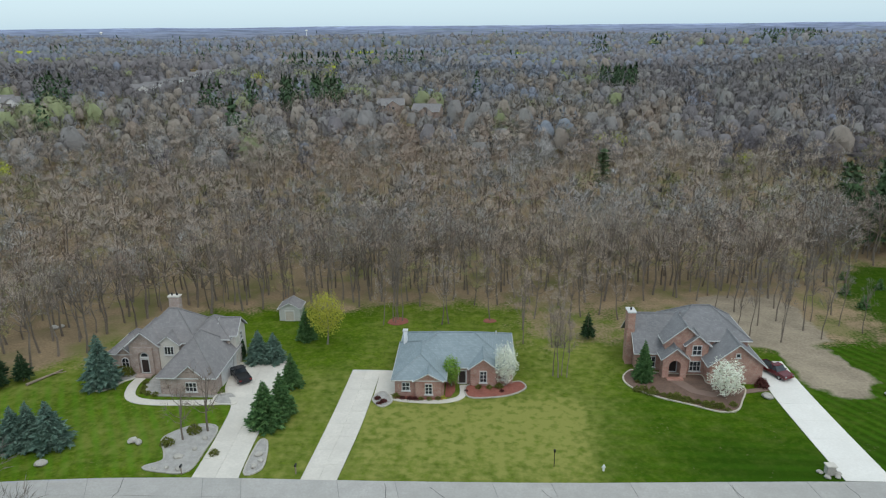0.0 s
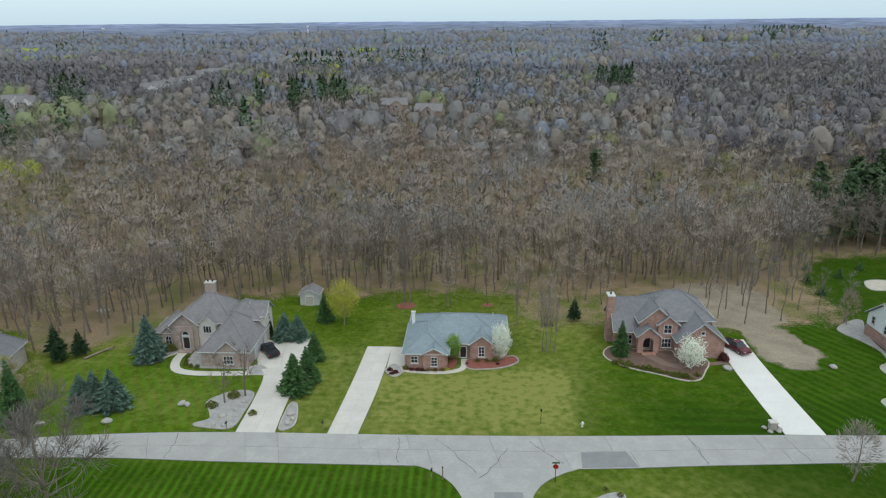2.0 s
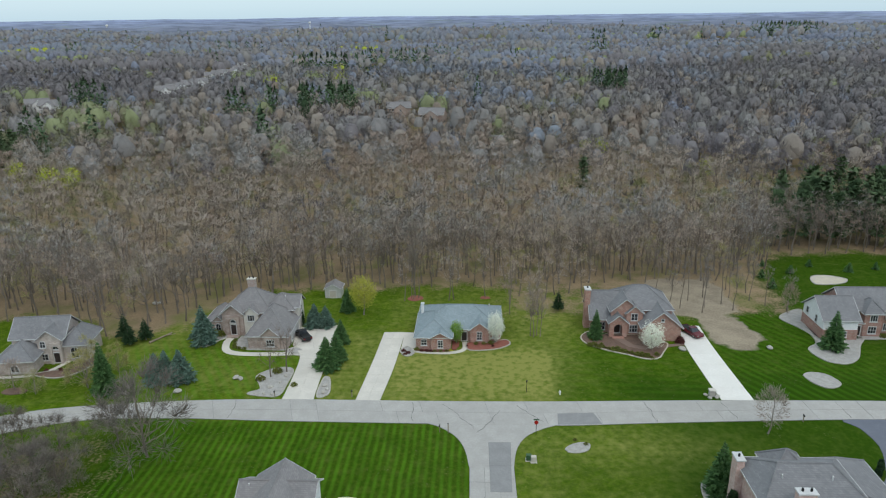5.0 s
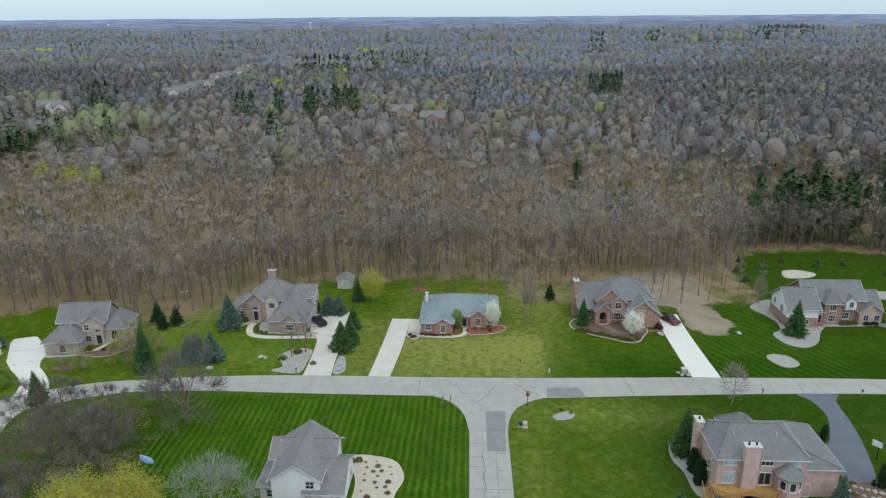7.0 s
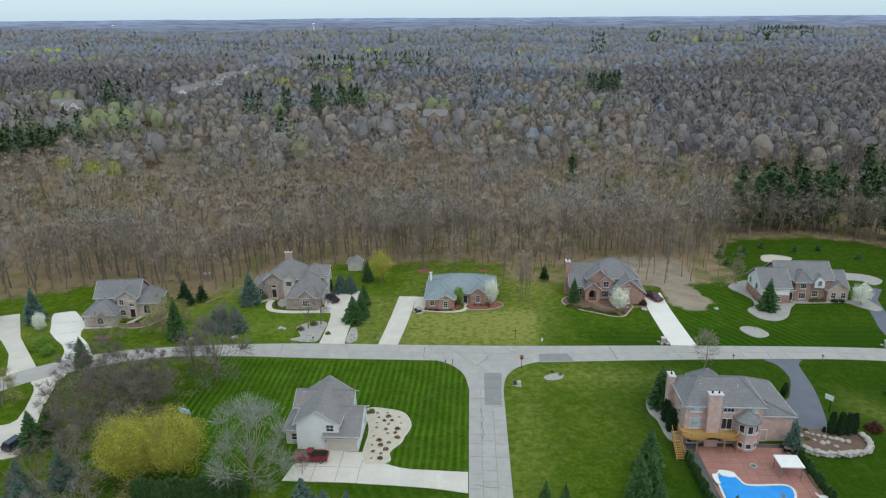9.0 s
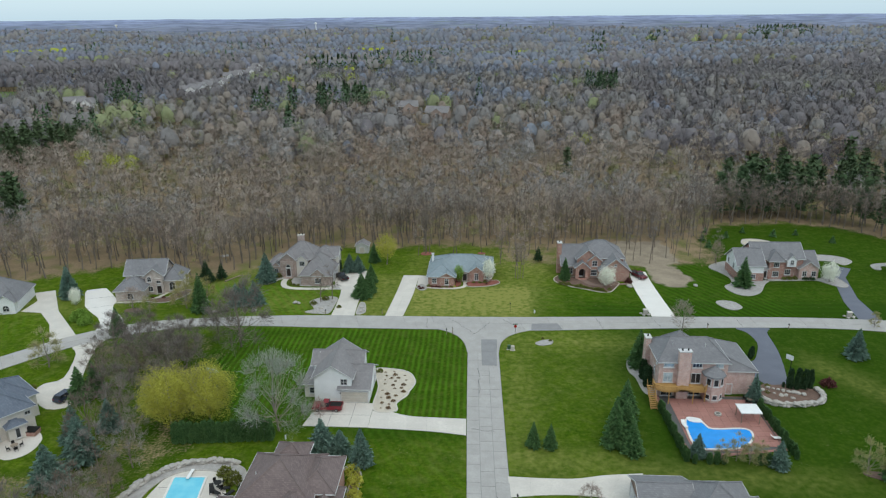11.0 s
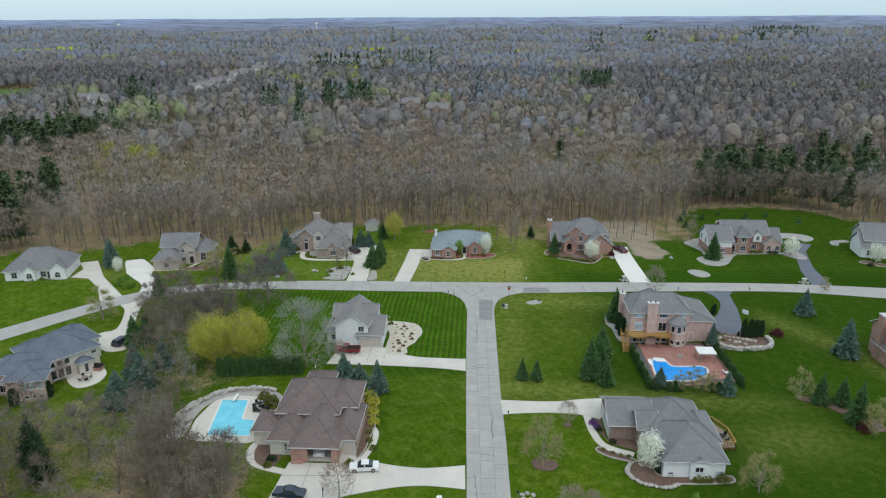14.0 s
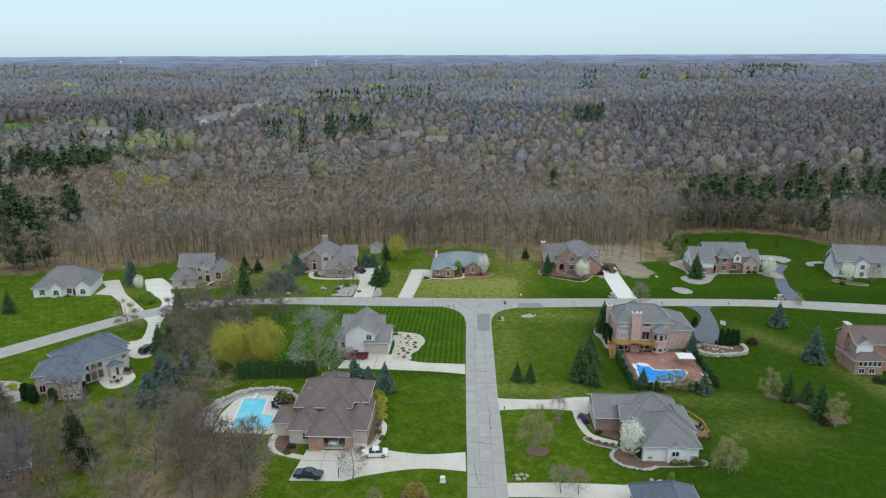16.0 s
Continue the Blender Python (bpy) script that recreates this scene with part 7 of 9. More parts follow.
for x0, x1, y0, y1, z0, z1 in ((-41.3, -38.6, -77.8, -77.5, 0, 3.0), (-34.7, -33.7, -77.8, -77.5, 0, 3.0), (-38.6, -34.7, -77.8, -77.5, 2.45, 3.0), (-41.3, -41.0, -77.5, -70.2, 0, 3.0), (-34.0, -33.7, -77.5, -75.45, 0, 3.0)):
    part("wall", box(om(x0), om(x1), qm(y0), qm(y1), z0, z1), M["brick_rust"], hm_)
part("garage_floor", box(om(-41.0), om(-34.0), qm(-77.5), qm(-70.3), 0, 0.09), M["concrete"], hm_)
part("garage_lining", box(om(-41.0), om(-34.62), qm(-70.6), qm(-70.25), 0.09, 3.0), M["interior"], hm_)
garage_door(hm_, om(-32.7), qm(-75.42), 0.08, 2.6, 2.2, 0, "beige")
win(hm_, om(-32.18), qm(-64), 1.6, 1.2, 1.5, 90)
win(hm_, om(-42.2), qm(-76.02), 1.6, 1.2, 1.3)
part("planter", box(om(-41.1), om(-39.3), qm(-78.5), qm(-77.9), 0, 0.55, 0.03), M["brick_rust"], hm_)
for x, y, z in ((-43.6, -66, 6.6), (-41.6, -57.2, 7.0)):
    vent_pipe(hm_, om(x), qm(y), z - 0.8)

# slate-roofed house in the south-west
hs = thing("house", "cream house with a large slate-blue hipped roof and tall windows", "house", -97.5, -48, rz=52)
block(hs, -5.2, 6.2, -5.8, 4.8, 4.6, "hip", 0.62, "cream_siding", "roof_slate")
block(hs, 1.6, 8.3, -1.4, 7.4, 4.4, "hip", 0.6, "cream_siding", "roof_slate")
block(hs, -5.6, 0.4, 0.6, 6.0, 4.4, "hip", 0.6, "cream_siding", "roof_slate")
block(hs, 1.4, 4.2, -7.4, -5.0, 2.7, "hip", 0.5, "cream_siding", "roof_slate", over=0.3)
for x in (-4.3, -2.9, -1.5, -0.1):
    win(hs, x, -5.82, 1.4, 1.2, 2.0, cols=1, rows=1)
    win(hs, x, -5.82, 3.5, 1.2, 1.3, cols=1, rows=1, arch=True)
win(hs, 2.8, -7.42, 1.4, 0.8, 1.9, cols=1, rows=1)
win(hs, 5.2, -5.82, 3.6, 1.0, 0.8, cols=2, rows=1)
main_parts = set(hs.children)
# its pink brick south wing stands askew to the rest
block(hs, -5.4, 3.2, -0.8, 6.4, 4.5, "hip", 0.6, "brick_pink", "roof_slate")
block(hs, -2.6, 3.6, -3.9, 3.0, 4.4, "hip", 0.6, "brick_pink", "roof_slate")
block(hs, 0.4, 4.2, -4.6, -0.6, 4.3, "hip", 0.5, "brick_pink", "roof_slate")
for x in (1.0, 2.2, 3.4):
    win(hs, x, -4.62, 3.2, 1.0, 1.4, cols=1, rows=1, glass="glass_pale")
    win(hs, x, -4.62, 1.0, 0.8, 0.7, cols=1, rows=1)
win(hs, -1.2, -3.92, 1.3, 1.6, 2.1, cols=3, rows=1)
win(hs, -4.0, -0.82, 1.5, 1.2, 1.6, cols=2, rows=1)
askew = hs.matrix_basis.inverted() @ pose(-97.6, -57.5, 0, 0, 0, 18)
for ob in hs.children:
    if ob not in main_parts:
        ob.matrix_basis = askew @ ob.matrix_basis

# brick house in the east
he = thing("house", "dusky red brick house with a brown gabled roof and white dormers", "house", 78.6, -36.1)
block(he, -6.6, 9, -4.6, 3.4, 6.4, "x", 0.6, "brick_rust", "roof_brown")
block(he, -7.4, -1.2, -6.8, 0.6, 3.4, "hip", 0.55, "brick_rust", "roof_brown")
block(he, -6.4, -3.0, -5.0, -1, 6.2, "y", 0.7, "white_siding", "roof_brown", over=0.3, z0=4.0)
block(he, 1.0, 4.0, -5.4, -1, 6.2, "y", 0.7, "white_siding", "roof_brown", over=0.3, z0=4.0)
chimney(he, -7.1, -0.8, 1.0, 1.8, 0, 9.6, "brick_rust")
for x in (-6.2, -5.2, -4.2, -3.2, -2.2):
    win(he, x, -6.82, 2.6, 0.8, 1.2, cols=1, rows=1)
for x in (-5.8, -3.6):
    win(he, x, -6.82, 0.9, 1.3, 1.2, cols=2, rows=1)
win(he, -6.62, -3, 4.6, 0.8, 1.4, -90, cols=1)
win(he, 2.5, -5.42, 5.4, 1.0, 1.2, cols=2)

# far eastern house, southern house, dark south-western house
hr = thing("house", "two-storey grey house with white trim and steep grey roof", "house", 110, 32, rz=-8)
block(hr, -7.5, 8, -3.5, 7, 5.0, "x", 0.7, "grey_siding", "roof_grey")
block(hr, -8.5, -3.5, -4.6, 4, 3.2, "x", 0.8, "white_siding", "roof_grey")
block(hr, -2.4, 1.4, -5.0, 2, 4.6, "y", 0.8, "white_siding", "roof_grey", over=0.3)
win(hr, -0.5, -5.02, 3.6, 1.2, 1.4)
win(hr, -0.5, -5.02, 1.3, 1.2, 1.4)
win(hr, -6.0, -4.62, 1.5, 1.8, 1.5, cols=3)
win(hr, 4.6, -3.52, 3.8, 1.2, 1.3)
hz = thing("house", "house with a dark slate hipped roof by the southern driveway", "house", 17.8, -95.2)
block(hz, -5.0, 4.2, -11, 4.4, 3.0, "hip", 0.8, "brick_brown", "roof_slate")
block(hz, -7.5, 2.0, -14, -5, 3.0, "hip", 0.45, "brick_brown", "roof_slate")
win(hz, 0, 4.42, 1.5, 1.4, 1.4, 180)
hd = thing("house", "dark brick house with a grey roof, half hidden by trees", "house", -93, -86, rz=30)
block(hd, -8, 4, -5, 6, 3.4, "hip", 0.6, "brick_brown", "roof_slate")
block(hd, -1, 5, -7, 0, 3.2, "hip", 0.6, "brick_brown", "roof_slate")
win(hd, 2, -7.02, 1.6, 1.6, 1.5, cols=3)
win(hd, 5.02, -3, 1.6, 1.6, 1.5, 90, cols=3)

# garden shed
shed = thing("shed", "small beige garden shed with a grey gabled roof", "shed", -47.2, 51.5)
block(shed, -1.9, 1.9, -1.5, 1.8, 2.3, "y", 0.55, "grey_siding", "roof_tan", over=0.25)
entrance(shed, 0, -1.52, 0.05, 1.5, 1.9, 0, "beige")

# pale houses far off among the woods
def far_house(x, y, rz, wall, label):
    ob = thing("distant_house", label, "house", x, y, float(terrain(np.array(x), np.array(y))), rz, group="distant houses")
    block(ob, -8, 8, -5, 5, 5.4, "x", 0.7, wall, "roof_tan", over=0.4)
    block(ob, -3, 5, -8, 0, 5.4, "y", 0.7, wall, "roof_tan", over=0.4)
    for wx in (-6, -4, 1):
        win(ob, wx, -5.02 if wx < 0 else -8.02, 4.2, 1.2, 1.6)
    return ob


f1 = far_house(*FAR_PLOTS[0], 20, "white_siding", "pale two-storey house among bare trees")
for k, (x, y) in enumerate(FAR_PLOTS[1:12] + FAR_PLOTS[14:]):
    copy_thing(f1, pose(x, y, float(terrain(np.array(x), np.array(y))), 0, 0, (k * 37) % 60 - 20))
f2 = far_house(*FAR_PLOTS[12], 8, "brick_tan", "tan brick house half hidden among bare trees")
copy_thing(f2, pose(*FAR_PLOTS[13], float(terrain(*np.array(FAR_PLOTS[13], float))), 0, 0, -12))


def water_tower(x, y, top):
    """A white tank on a tall stem, far off on the plain."""
    ob = thing("water_tower", "white water tower on the wooded plain", "water tower", x, y, 0.0, group="water towers")
    part("stem", tube((0, 0, 0), (0, 0, top - 7), 2.2, 1.6, 12), M["white_plastic"], ob)
    bm = bmesh.new()
    bmesh.ops.create_uvsphere(bm, u_segments=16, v_segments=10, radius=5.0, matrix=Matrix.Translation((0, 0, top - 4)) @ Matrix.Diagonal((1.15, 1.15, 0.8, 1)))
    part("tank", bm, M["white_plastic"], ob, smooth=True)


water_tower(-1546, 2881, 43)
water_tower(-696, 2881, 45)


# ---- yard trees ----
sp_blue = tree_proto("spruce", spruce(101, 8.0, 2.7, 18, 12, 0.22, 7), M["bark"], L["needle_blue"], "broad blue spruce with tiers down to the grass")
plant(sp_blue, [(-69.2, 25.3, 1.06), (-48.0, 33.7, 0.7, 1.15), (-45.6, 33.8, 0.64, 1.15), (-72.0, 8.9, 0.76, 1.15), (-70.4, 9.6, 0.79, 1.1), (-67.5, 9.3, 0.84, 1.15), (-37.3, -52.2, 0.84, 1.15), (-34.4, -51.7, 0.55, 1.3), (-30.4, -54.9, 0.86, 0.9),
                (-75.9, -56.0, 1.08), (-77.4, -62.3, 0.96, 1.15), (-75.9, -46.7, 0.8), (-79.6, -51.0, 0.95), (23.8, -50.6, 0.55), (35.8, -53.0, 0.62), (-119.0, 15.6, 0.95, 0.8), (-116.8, 12.6, 1.1, 0.85), (39.1, -32.9, 0.74, 0.75), (66.4, -14.6, 0.85, 1.0), (65.6, -36.4, 1.12, 0.85)], 3)
sp_green = tree_proto("spruce", spruce(102, 8.0, 2.5, 18, 12, 0.2, 7), M["bark"], L["needle_green"], "dense dark green spruce standing on a lawn")
plant(sp_green, [(-41.6, 15.1, 0.84, 1.25), (-40.1, 17.6, 0.84, 1.0), (-40.8, 25.8, 0.69, 1.0), (11.4, 29.4, 0.82, 0.8), (20.8, -19.8, 1.04, 0.9), (10.8, -48.1, 1.15, 0.75), (14.3, -39.8, 1.0, 0.95), (13.2, -45.2, 0.95, 0.85), (13.4, -50.5, 0.8, 0.9), (-2.6, -48.9, 0.6, 0.85),
                 (0.2, -49.2, 0.58, 0.85), (51.7, -55.8, 0.79, 0.8), (55.3, -56.3, 0.74, 0.85), (55.0, -62.4, 1.05, 0.75), (-86.3, -37.4, 0.92, 1.0), (-84.6, -35.0, 0.92, 0.9), (-139.5, -12.4, 0.82), (57.3, 25.4, 1.05, 0.9),
                 (-42.3, 41.9, 0.76, 0.9), (-93.6, -8.6, 0.85, 0.9), (-79.4, 4.6, 1.3, 0.7)], 4)
sp_dark = tree_proto("pine", spruce(103, 12, 3.2, 13, 8, 0.12, 5, 1.3, 0.16), M["bark"], L["needle_dark"], "ragged dark pine in the thicket")
plant(sp_dark, [(-78.2, -85, 0.7), (-81.5, -81.5, 0.75), (-85, -77, 0.6), (-101, -74, 0.75), (5.3, 43.6, 0.42, 1.0), (-84.4, 24, 0.36, 1.3), (-86.4, 26.6, 0.5, 1.1), (-82.0, 26.4, 0.42, 1.2), (-104, -70, 0.9)], 5)
tall_pine = tree_proto("pine", pine(120, 16, 4.0, 11, 7, 16, 0.2), M["bark_wood"], L["wood_needle"], "tall green pine at the wood's edge")
plant(tall_pine, [(-160, 25, 0.9), (-155, 30, 1.0), (-165, 29, 0.95), (-170, 23, 0.9), (71, 91, 1.0), (79, 93, 1.1), (88, 92, 0.95), (94, 96, 1.1), (101, 92, 1.05), (110, 88, 1.0), (117, 84, 0.95), (84, 99, 1.1)], 27)
tiny = tree_proto("fir_sapling", spruce(104, 2.4, 1.0, 9, 8, 0.15, 3), M["bark"], L["needle_green"], "small planted fir sapling on the lawn", group="fir saplings on the lawn")
plant(tiny, [(58.6, 65.6), (58.4, 58.3, 1.1), (66.9, 68.6), (82.3, 70.1, 1.1), (74, 74, 0.9), (90, 72, 0.9), (62, 74, 0.8), (98, 64, 1.0)], 6)
arb = tree_proto("arborvitae", column_tree(105, 3.2, 0.62), M["bark"], L["needle_green"], "narrow clipped arborvitae in a screen", group="arborvitae screens")
row = [(21.2 + 0.5 * k / 13, -36.5 - 15.4 * k / 13) for k in range(14)] + [(22.8 + 1.15 * k, -52.5) for k in (0, 2, 3, 4, 9, 10, 11, 12)] + [(39.2 + 0.02 * k, -35.8 - 1.15 * k) for k in range(14)]
plant(arb, [(x, y, 0.62 + 0.1 * math.sin(i * 2.1)) for i, (x, y) in enumerate(row)], 7)
arb2 = tree_proto("arborvitae", column_tree(106, 4.8, 0.85, 800), M["bark"], L["needle_dark"], "tall dense arborvitae beside the house", group="tall arborvitae")
plant(arb2, [(47.4, -28.2, 0.95, 0.72), (48.7, -28.6, 1.0, 0.72), (50.0, -28.5, 0.96, 0.72), (51.2, -28.1, 0.9, 0.72), (20.6, -25.0, 0.9), (20.7, -28.0, 0.95), (17.2, -77.6, 0.85), (44.6, -15.6, 0.5), (45.3, -14.6, 0.5), (-51.2, 34.6, 0.8), (-101.2, -62.6, 0.8, 1.2), (-97.0, -63.0, 0.75, 1.2), (-92.4, -59.4, 0.7, 1.2), (-103.6, -61.6, 0.8, 1.2), (46.4, -27.9, 0.3, 1.0)], 8)
hedge_tree = tree_proto("hedge_arborvitae", column_tree(107, 4.2, 0.75, 600), M["bark"], L["needle_green"], "close-planted arborvitae of a tall hedge", group="tall hedge")
plant(hedge_tree, [(-62.6 + 1.2 * k, -50.2 + 0.12 * k, 0.95 + 0.06 * math.sin(k * 1.7)) for k in range(14)], 9)
pear = tree_proto("pear_tree", bare_tree(110, 6.6, 2.0, 8, 120, 0.6, 0.05, 0.12, 5, 2600, 0.2, 4), M["bark"], L["petal"], "white-blossoming ornamental pear tree")
plant(pear, [(-9.2, 26.9, 1.03, 0.85), (21.8, 24.4, 0.88, 1.3), (15.7, -77.3, 1.05, 1.0), (81.3, 29.6, 0.85, 1.3), (-112.6, 7.7, 0.72, 1.0), (103, 24, 0.9, 1.2)], 10)
fresh = tree_proto("young_tree", bare_tree(111, 5.0, 1.35, 7, 150, 0.5, 0.05, 0.1, 5, 1500, 0.2, 4), M["bark"], L["leaf_fresh"], "small fresh-green tree by the front walk")
plant(fresh, [(-17.2, 26.4, 1.0), (20.4, -86.0, 0.5, 0.9)], 11)
gold = tree_proto("maple", bare_tree(112, 9.4, 3.0, 11, 250, 0.7, 0.05, 0.2, 5, 4200, 0.19, 5), M["bark"], L["leaf_yellow"], "yellow-leafing tree by the garden shed")
plant(gold, [(-38.4, 40.4, 1.0)], 12)
willow = tree_proto("maple", bare_tree(113, 11.6, 5.4, 14, 1200, 0.9, 0.05, 0.1, 6, 17000, 0.2, 7), M["bark"], L["twig_olive"], "spreading yellow-green maple in young leaf", crown_mat2=L["leaf_yellow"], split=1200)
plant(willow, [(-66.0, -44.4, 0.93), (-59.2, -43.4, 0.97, 0.88)], 13)
silver = tree_proto("silver_maple", winter_tree(114, 15.5, 6.4, 26, 190, 1.1, 0.045, 0.14, 7), M["bark"], L["twig_silver"], "large silvery bare maple with fine twigs")
plant(silver, [(-46.3, -45.9, 1.14, 0.9)], 14)
oak = tree_proto("oak", winter_tree(115, 12.5, 5.2, 22, 150, 1.0, 0.06, 0.2, 7), M["bark_wood"], L["twig_dark"], "spreading bare oak with dark heavy limbs")
plant(oak, [(-63.4, -14.0, 1.42, 0.95), (-69.6, -10.6, 0.8), (-85.6, -13.6, 0.8), (-90, -17, 0.8), (-80.5, -26.3, 0.95), (-74.5, -78.1, 1.0), (-74.5, -25.7, 0.9), (-76, -15, 0.75), (-104, -85, 1.1), (-85, -95, 1.25), (-96.6, -92, 1.1), (-71.6, -24, 0.85), (-78, -38, 0.8)], 15)
thicket = tree_proto("thicket_tree", winter_tree(116, 12, 3.6, 15, 64, 0.95, 0.06, 0.3, 6), M["bark_wood"], L["twig_thicket"], "slim bare thicket tree, grey-brown", group="thicket trees")
thicket2 = tree_proto("thicket_tree", winter_tree(117, 10, 3.2, 14, 64, 0.9, 0.06, 0.26, 6), M["bark_wood"], L["twig_grey"], "grey bare thicket tree with first buds", group="thicket trees")
trng = random.Random(4)
ta, tb = [], []
while len(ta) + len(tb) < 64:
    x, y = trng.uniform(-134, -42), trng.uniform(-124, -8)
    if not bool(inside(np.array(x), np.array(y), THICKET)) or bool(inside(np.array(x), np.array(y), MEADOW)) and trng.random() < 0.85:
        continue
    if math.hypot(x + 63, y + 46) < 11 or (-74 < x < -52 and -64 < y < -34) or (x < -88 and y > -32) or (x > -70 and y > -34) or (x < -78 and -48 > y > -66):
        continue
    if any(math.hypot(x - q[0], y - q[1]) < 3.6 for q in ta + tb) or math.hypot(x + 93, y + 86) < 10 or (x < -84 and -66 > y > -80 and trng.random() < 0.6):
        continue
    (ta if trng.random() < 0.55 else tb).append((x, y, trng.uniform(0.75, 1.15) * (0.72 if y > -40 else 1.0)))
plant(thicket, ta + [(-54.6, -88, 1.25), (-50, -86, 1.0), (-58, -82, 1.1), (-62, -80, 1.0), (-48.5, -90, 1.05), (-56, -94, 1.1), (-66, -66, 0.7), (-84, -33, 0.9), (-82, -36.5, 0.8), (-86.4, -30.4, 0.85), (-79.5, -31, 0.8), (-70, -69.6, 0.75), (-67.5, -62.5, 0.6), (-72, -65.5, 0.65), (-90, -84, 1.0), (-95, -80, 1.0), (-99, -76, 0.9), (-86, -90, 1.1), (-92, -97, 1.1), (-79, -92, 1.0), (-74, -90, 0.9), (-83, -99, 1.1), (-58.2, -82.9, 1.1), (-60.6, -87, 1.15), (-53, -91.5, 1.0)], 16)
plant(thicket2, tb + [(-68, -72, 0.9), (-64, -76, 1.0), (-72.7, -57, 0.85), (-70, -50, 0.75), (-66.8, -57.3, 0.9), (-68.6, -66.4, 0.7), (-74.4, -69, 0.7), (-63.6, -79.5, 1.0), (-51, -95, 1.1), (-72.6, -28, 0.9), (-76.4, -21.4, 0.85), (-84.1, -75.1, 1.0), (-88, -80, 1.0)], 17)
olive = tree_proto("birch", winter_tree(118, 9, 2.8, 16, 120, 0.75, 0.06, 0.14, 6), M["bark"], L["twig_olive"], "thin airy tree with olive-green buds")
plant(olive, [(-0.9, -77.0, 1.15, 0.95), (48.5, -54.5, 0.8), (56.2, -66.0, 0.86), (30.9, -82.3, 0.9, 1.1), (27.0, -52.0, 0.5), (29.6, -51.6, 0.62), (31.4, -52.4, 0.58), (33.2, -52.0, 0.5), (-83.8, 6.6, 0.95, 1.3), (-80.6, 12, 0.8), (-86, 12, 0.95), (-92, 4, 0.6, 1.2), (-100.2, -24.6, 1.05, 1.2), (78, 0.6, 0.5)], 18)
small = tree_proto("young_tree", bare_tree(119, 7.6, 2.2, 11, 800, 0.8, 0.075, 0.18, 5, sub=7), M["bark"], L["twig_red"], "young bare tree with reddish buds")
plant(small, [(33.2, -4.9, 1.08), (4.4, -65.0, 0.62, 1.2), (-31.8, -87.2, 0.9, 1.15), (-39.8, -42.6, 0.6, 0.9), (-96.8, 5.7, 0.75, 1.5), (2.2, -89.0, 0.68, 1.2), (5.0, -89.4, 0.62, 1.1), (56, 43, 0.9, 0.9), (-92.6, -54, 0.6), (109.4, 22, 0.7, 1.4), (-27, -95, 0.55)], 19)

slim = tree_proto("slim_tree", winter_tree(121, 10, 2.2, 10, 22, 0.8, 0.045, 0.3, 6), M["bark_wood"], L["twig_thicket"], "slim bare tree with a dark trunk in a stone bed")
plant(slim, [(-51.4, 11.3, 1.0), (-48.9, 13.4, 1.15)], 28)


# ---- shrubs ----
def shrub_proto(name, tris, mat, label, group=""):
    ob = thing(name, label, "shrub", group=group)
    soup("foliage", tris, [mat], parent=ob)
    return ob


box_s = shrub_proto("shrub", shrub_tris(201, 0.7, 0.85), L["leaf_gorse"], "rounded olive-green clipped shrub")
plant(box_s, [(-46.2, 8.2, 0.9), (-50.6, 13.2, 1.3), (-53.0, 10.2, 1.2), (-63.0, 26.0, 0.7), (-62.6, 24.6, 0.7), (-62.2, 23.4, 0.7), (-61.2, 22.8, 0.7), (-60.0, 22.6, 0.7), (-66.8, 28.8, 1.4), (-68.2, 29.0, 1.5), (-25.0, 23.0, 0.8), (-19.0, 22.6, 0.6), (-20.2, 22.4, 0.6), (-21.4, 22.4, 0.6), (-13.2, 26.0, 0.7), (-11.6, 26.0, 0.7), (-10.2, 26.2, 0.9),
              (-34.6, -25.0, 0.9), (-32.6, -24.4, 0.8), (-31.6, -24.2, 0.9), (43.5, -27.7, 0.9), (42.6, -30.2, 0.9), (-43.6, -75.0, 1.2), (22.6, -80.0, 1.15), (24.0, -80.0, 1.15), (26.4, -79.9, 1.4), (9.4, -72.4, 0.6), (10.8, -73.3, 0.6), (12.0, -73.9, 0.6), (13.2, -74.2, 0.6), (70, 31.0, 0.9), (71.4, 31.2, 1.2), (73, 31.4, 1.1),
              (-49.6, -60.2, 2.0), (-51.4, -58.4, 1.7), (-131, 1.2, 0.9), (-128, 1.6, 0.9), (-133, 0.6, 0.9), (-31.8, -78.2, 1.2), (-28.6, -73.8, 1.0), (-29.6, -71.6, 0.9), (-30.0, -69.0, 0.8), (-98.2, -33.6, 1.2), (-44.8, -79.2, 1.0), (12.2, 26.4, 0.6), (14.2, 24.6, 0.6), (16.4, 23.4, 0.7), (18.6, 22.4, 0.7), (20.4, 21.6, 0.8), (22.2, 22.0, 0.8), (10.4, 28.4, 0.6), (2.4, -7.6, 0.5), (4.0, -8.8, 0.6)] + [(9.8 + 0.86 * k, 26.0 - 0.40 * k + 0.3 * math.sin(k * 2.3), 0.85 + 0.2 * math.sin(k * 1.3)) for k in range(14)], 20)
big_s = shrub_proto("shrub", shrub_tris(207, 2.0, 2.4, 1500, 0.3), L["leaf_fresh"], "large dense rounded green shrub on the lawn")
plant(big_s, [(-106.8, -0.6, 1.0, 1.1), (-104.4, -3.0, 0.75, 1.1)], 26)
bronze_s = shrub_proto("shrub", shrub_tris(208, 2.0, 2.2, 1300, 0.2), L["leaf_budding"], "broad budding bronze-yellow shrub in a mulch ring")
plant(bronze_s, [(-21.2, -90.6, 1.0)], 29)
red_s = shrub_proto("shrub", shrub_tris(202, 0.6, 0.7), L["leaf_dark"], "dark wine-red barberry shrub")
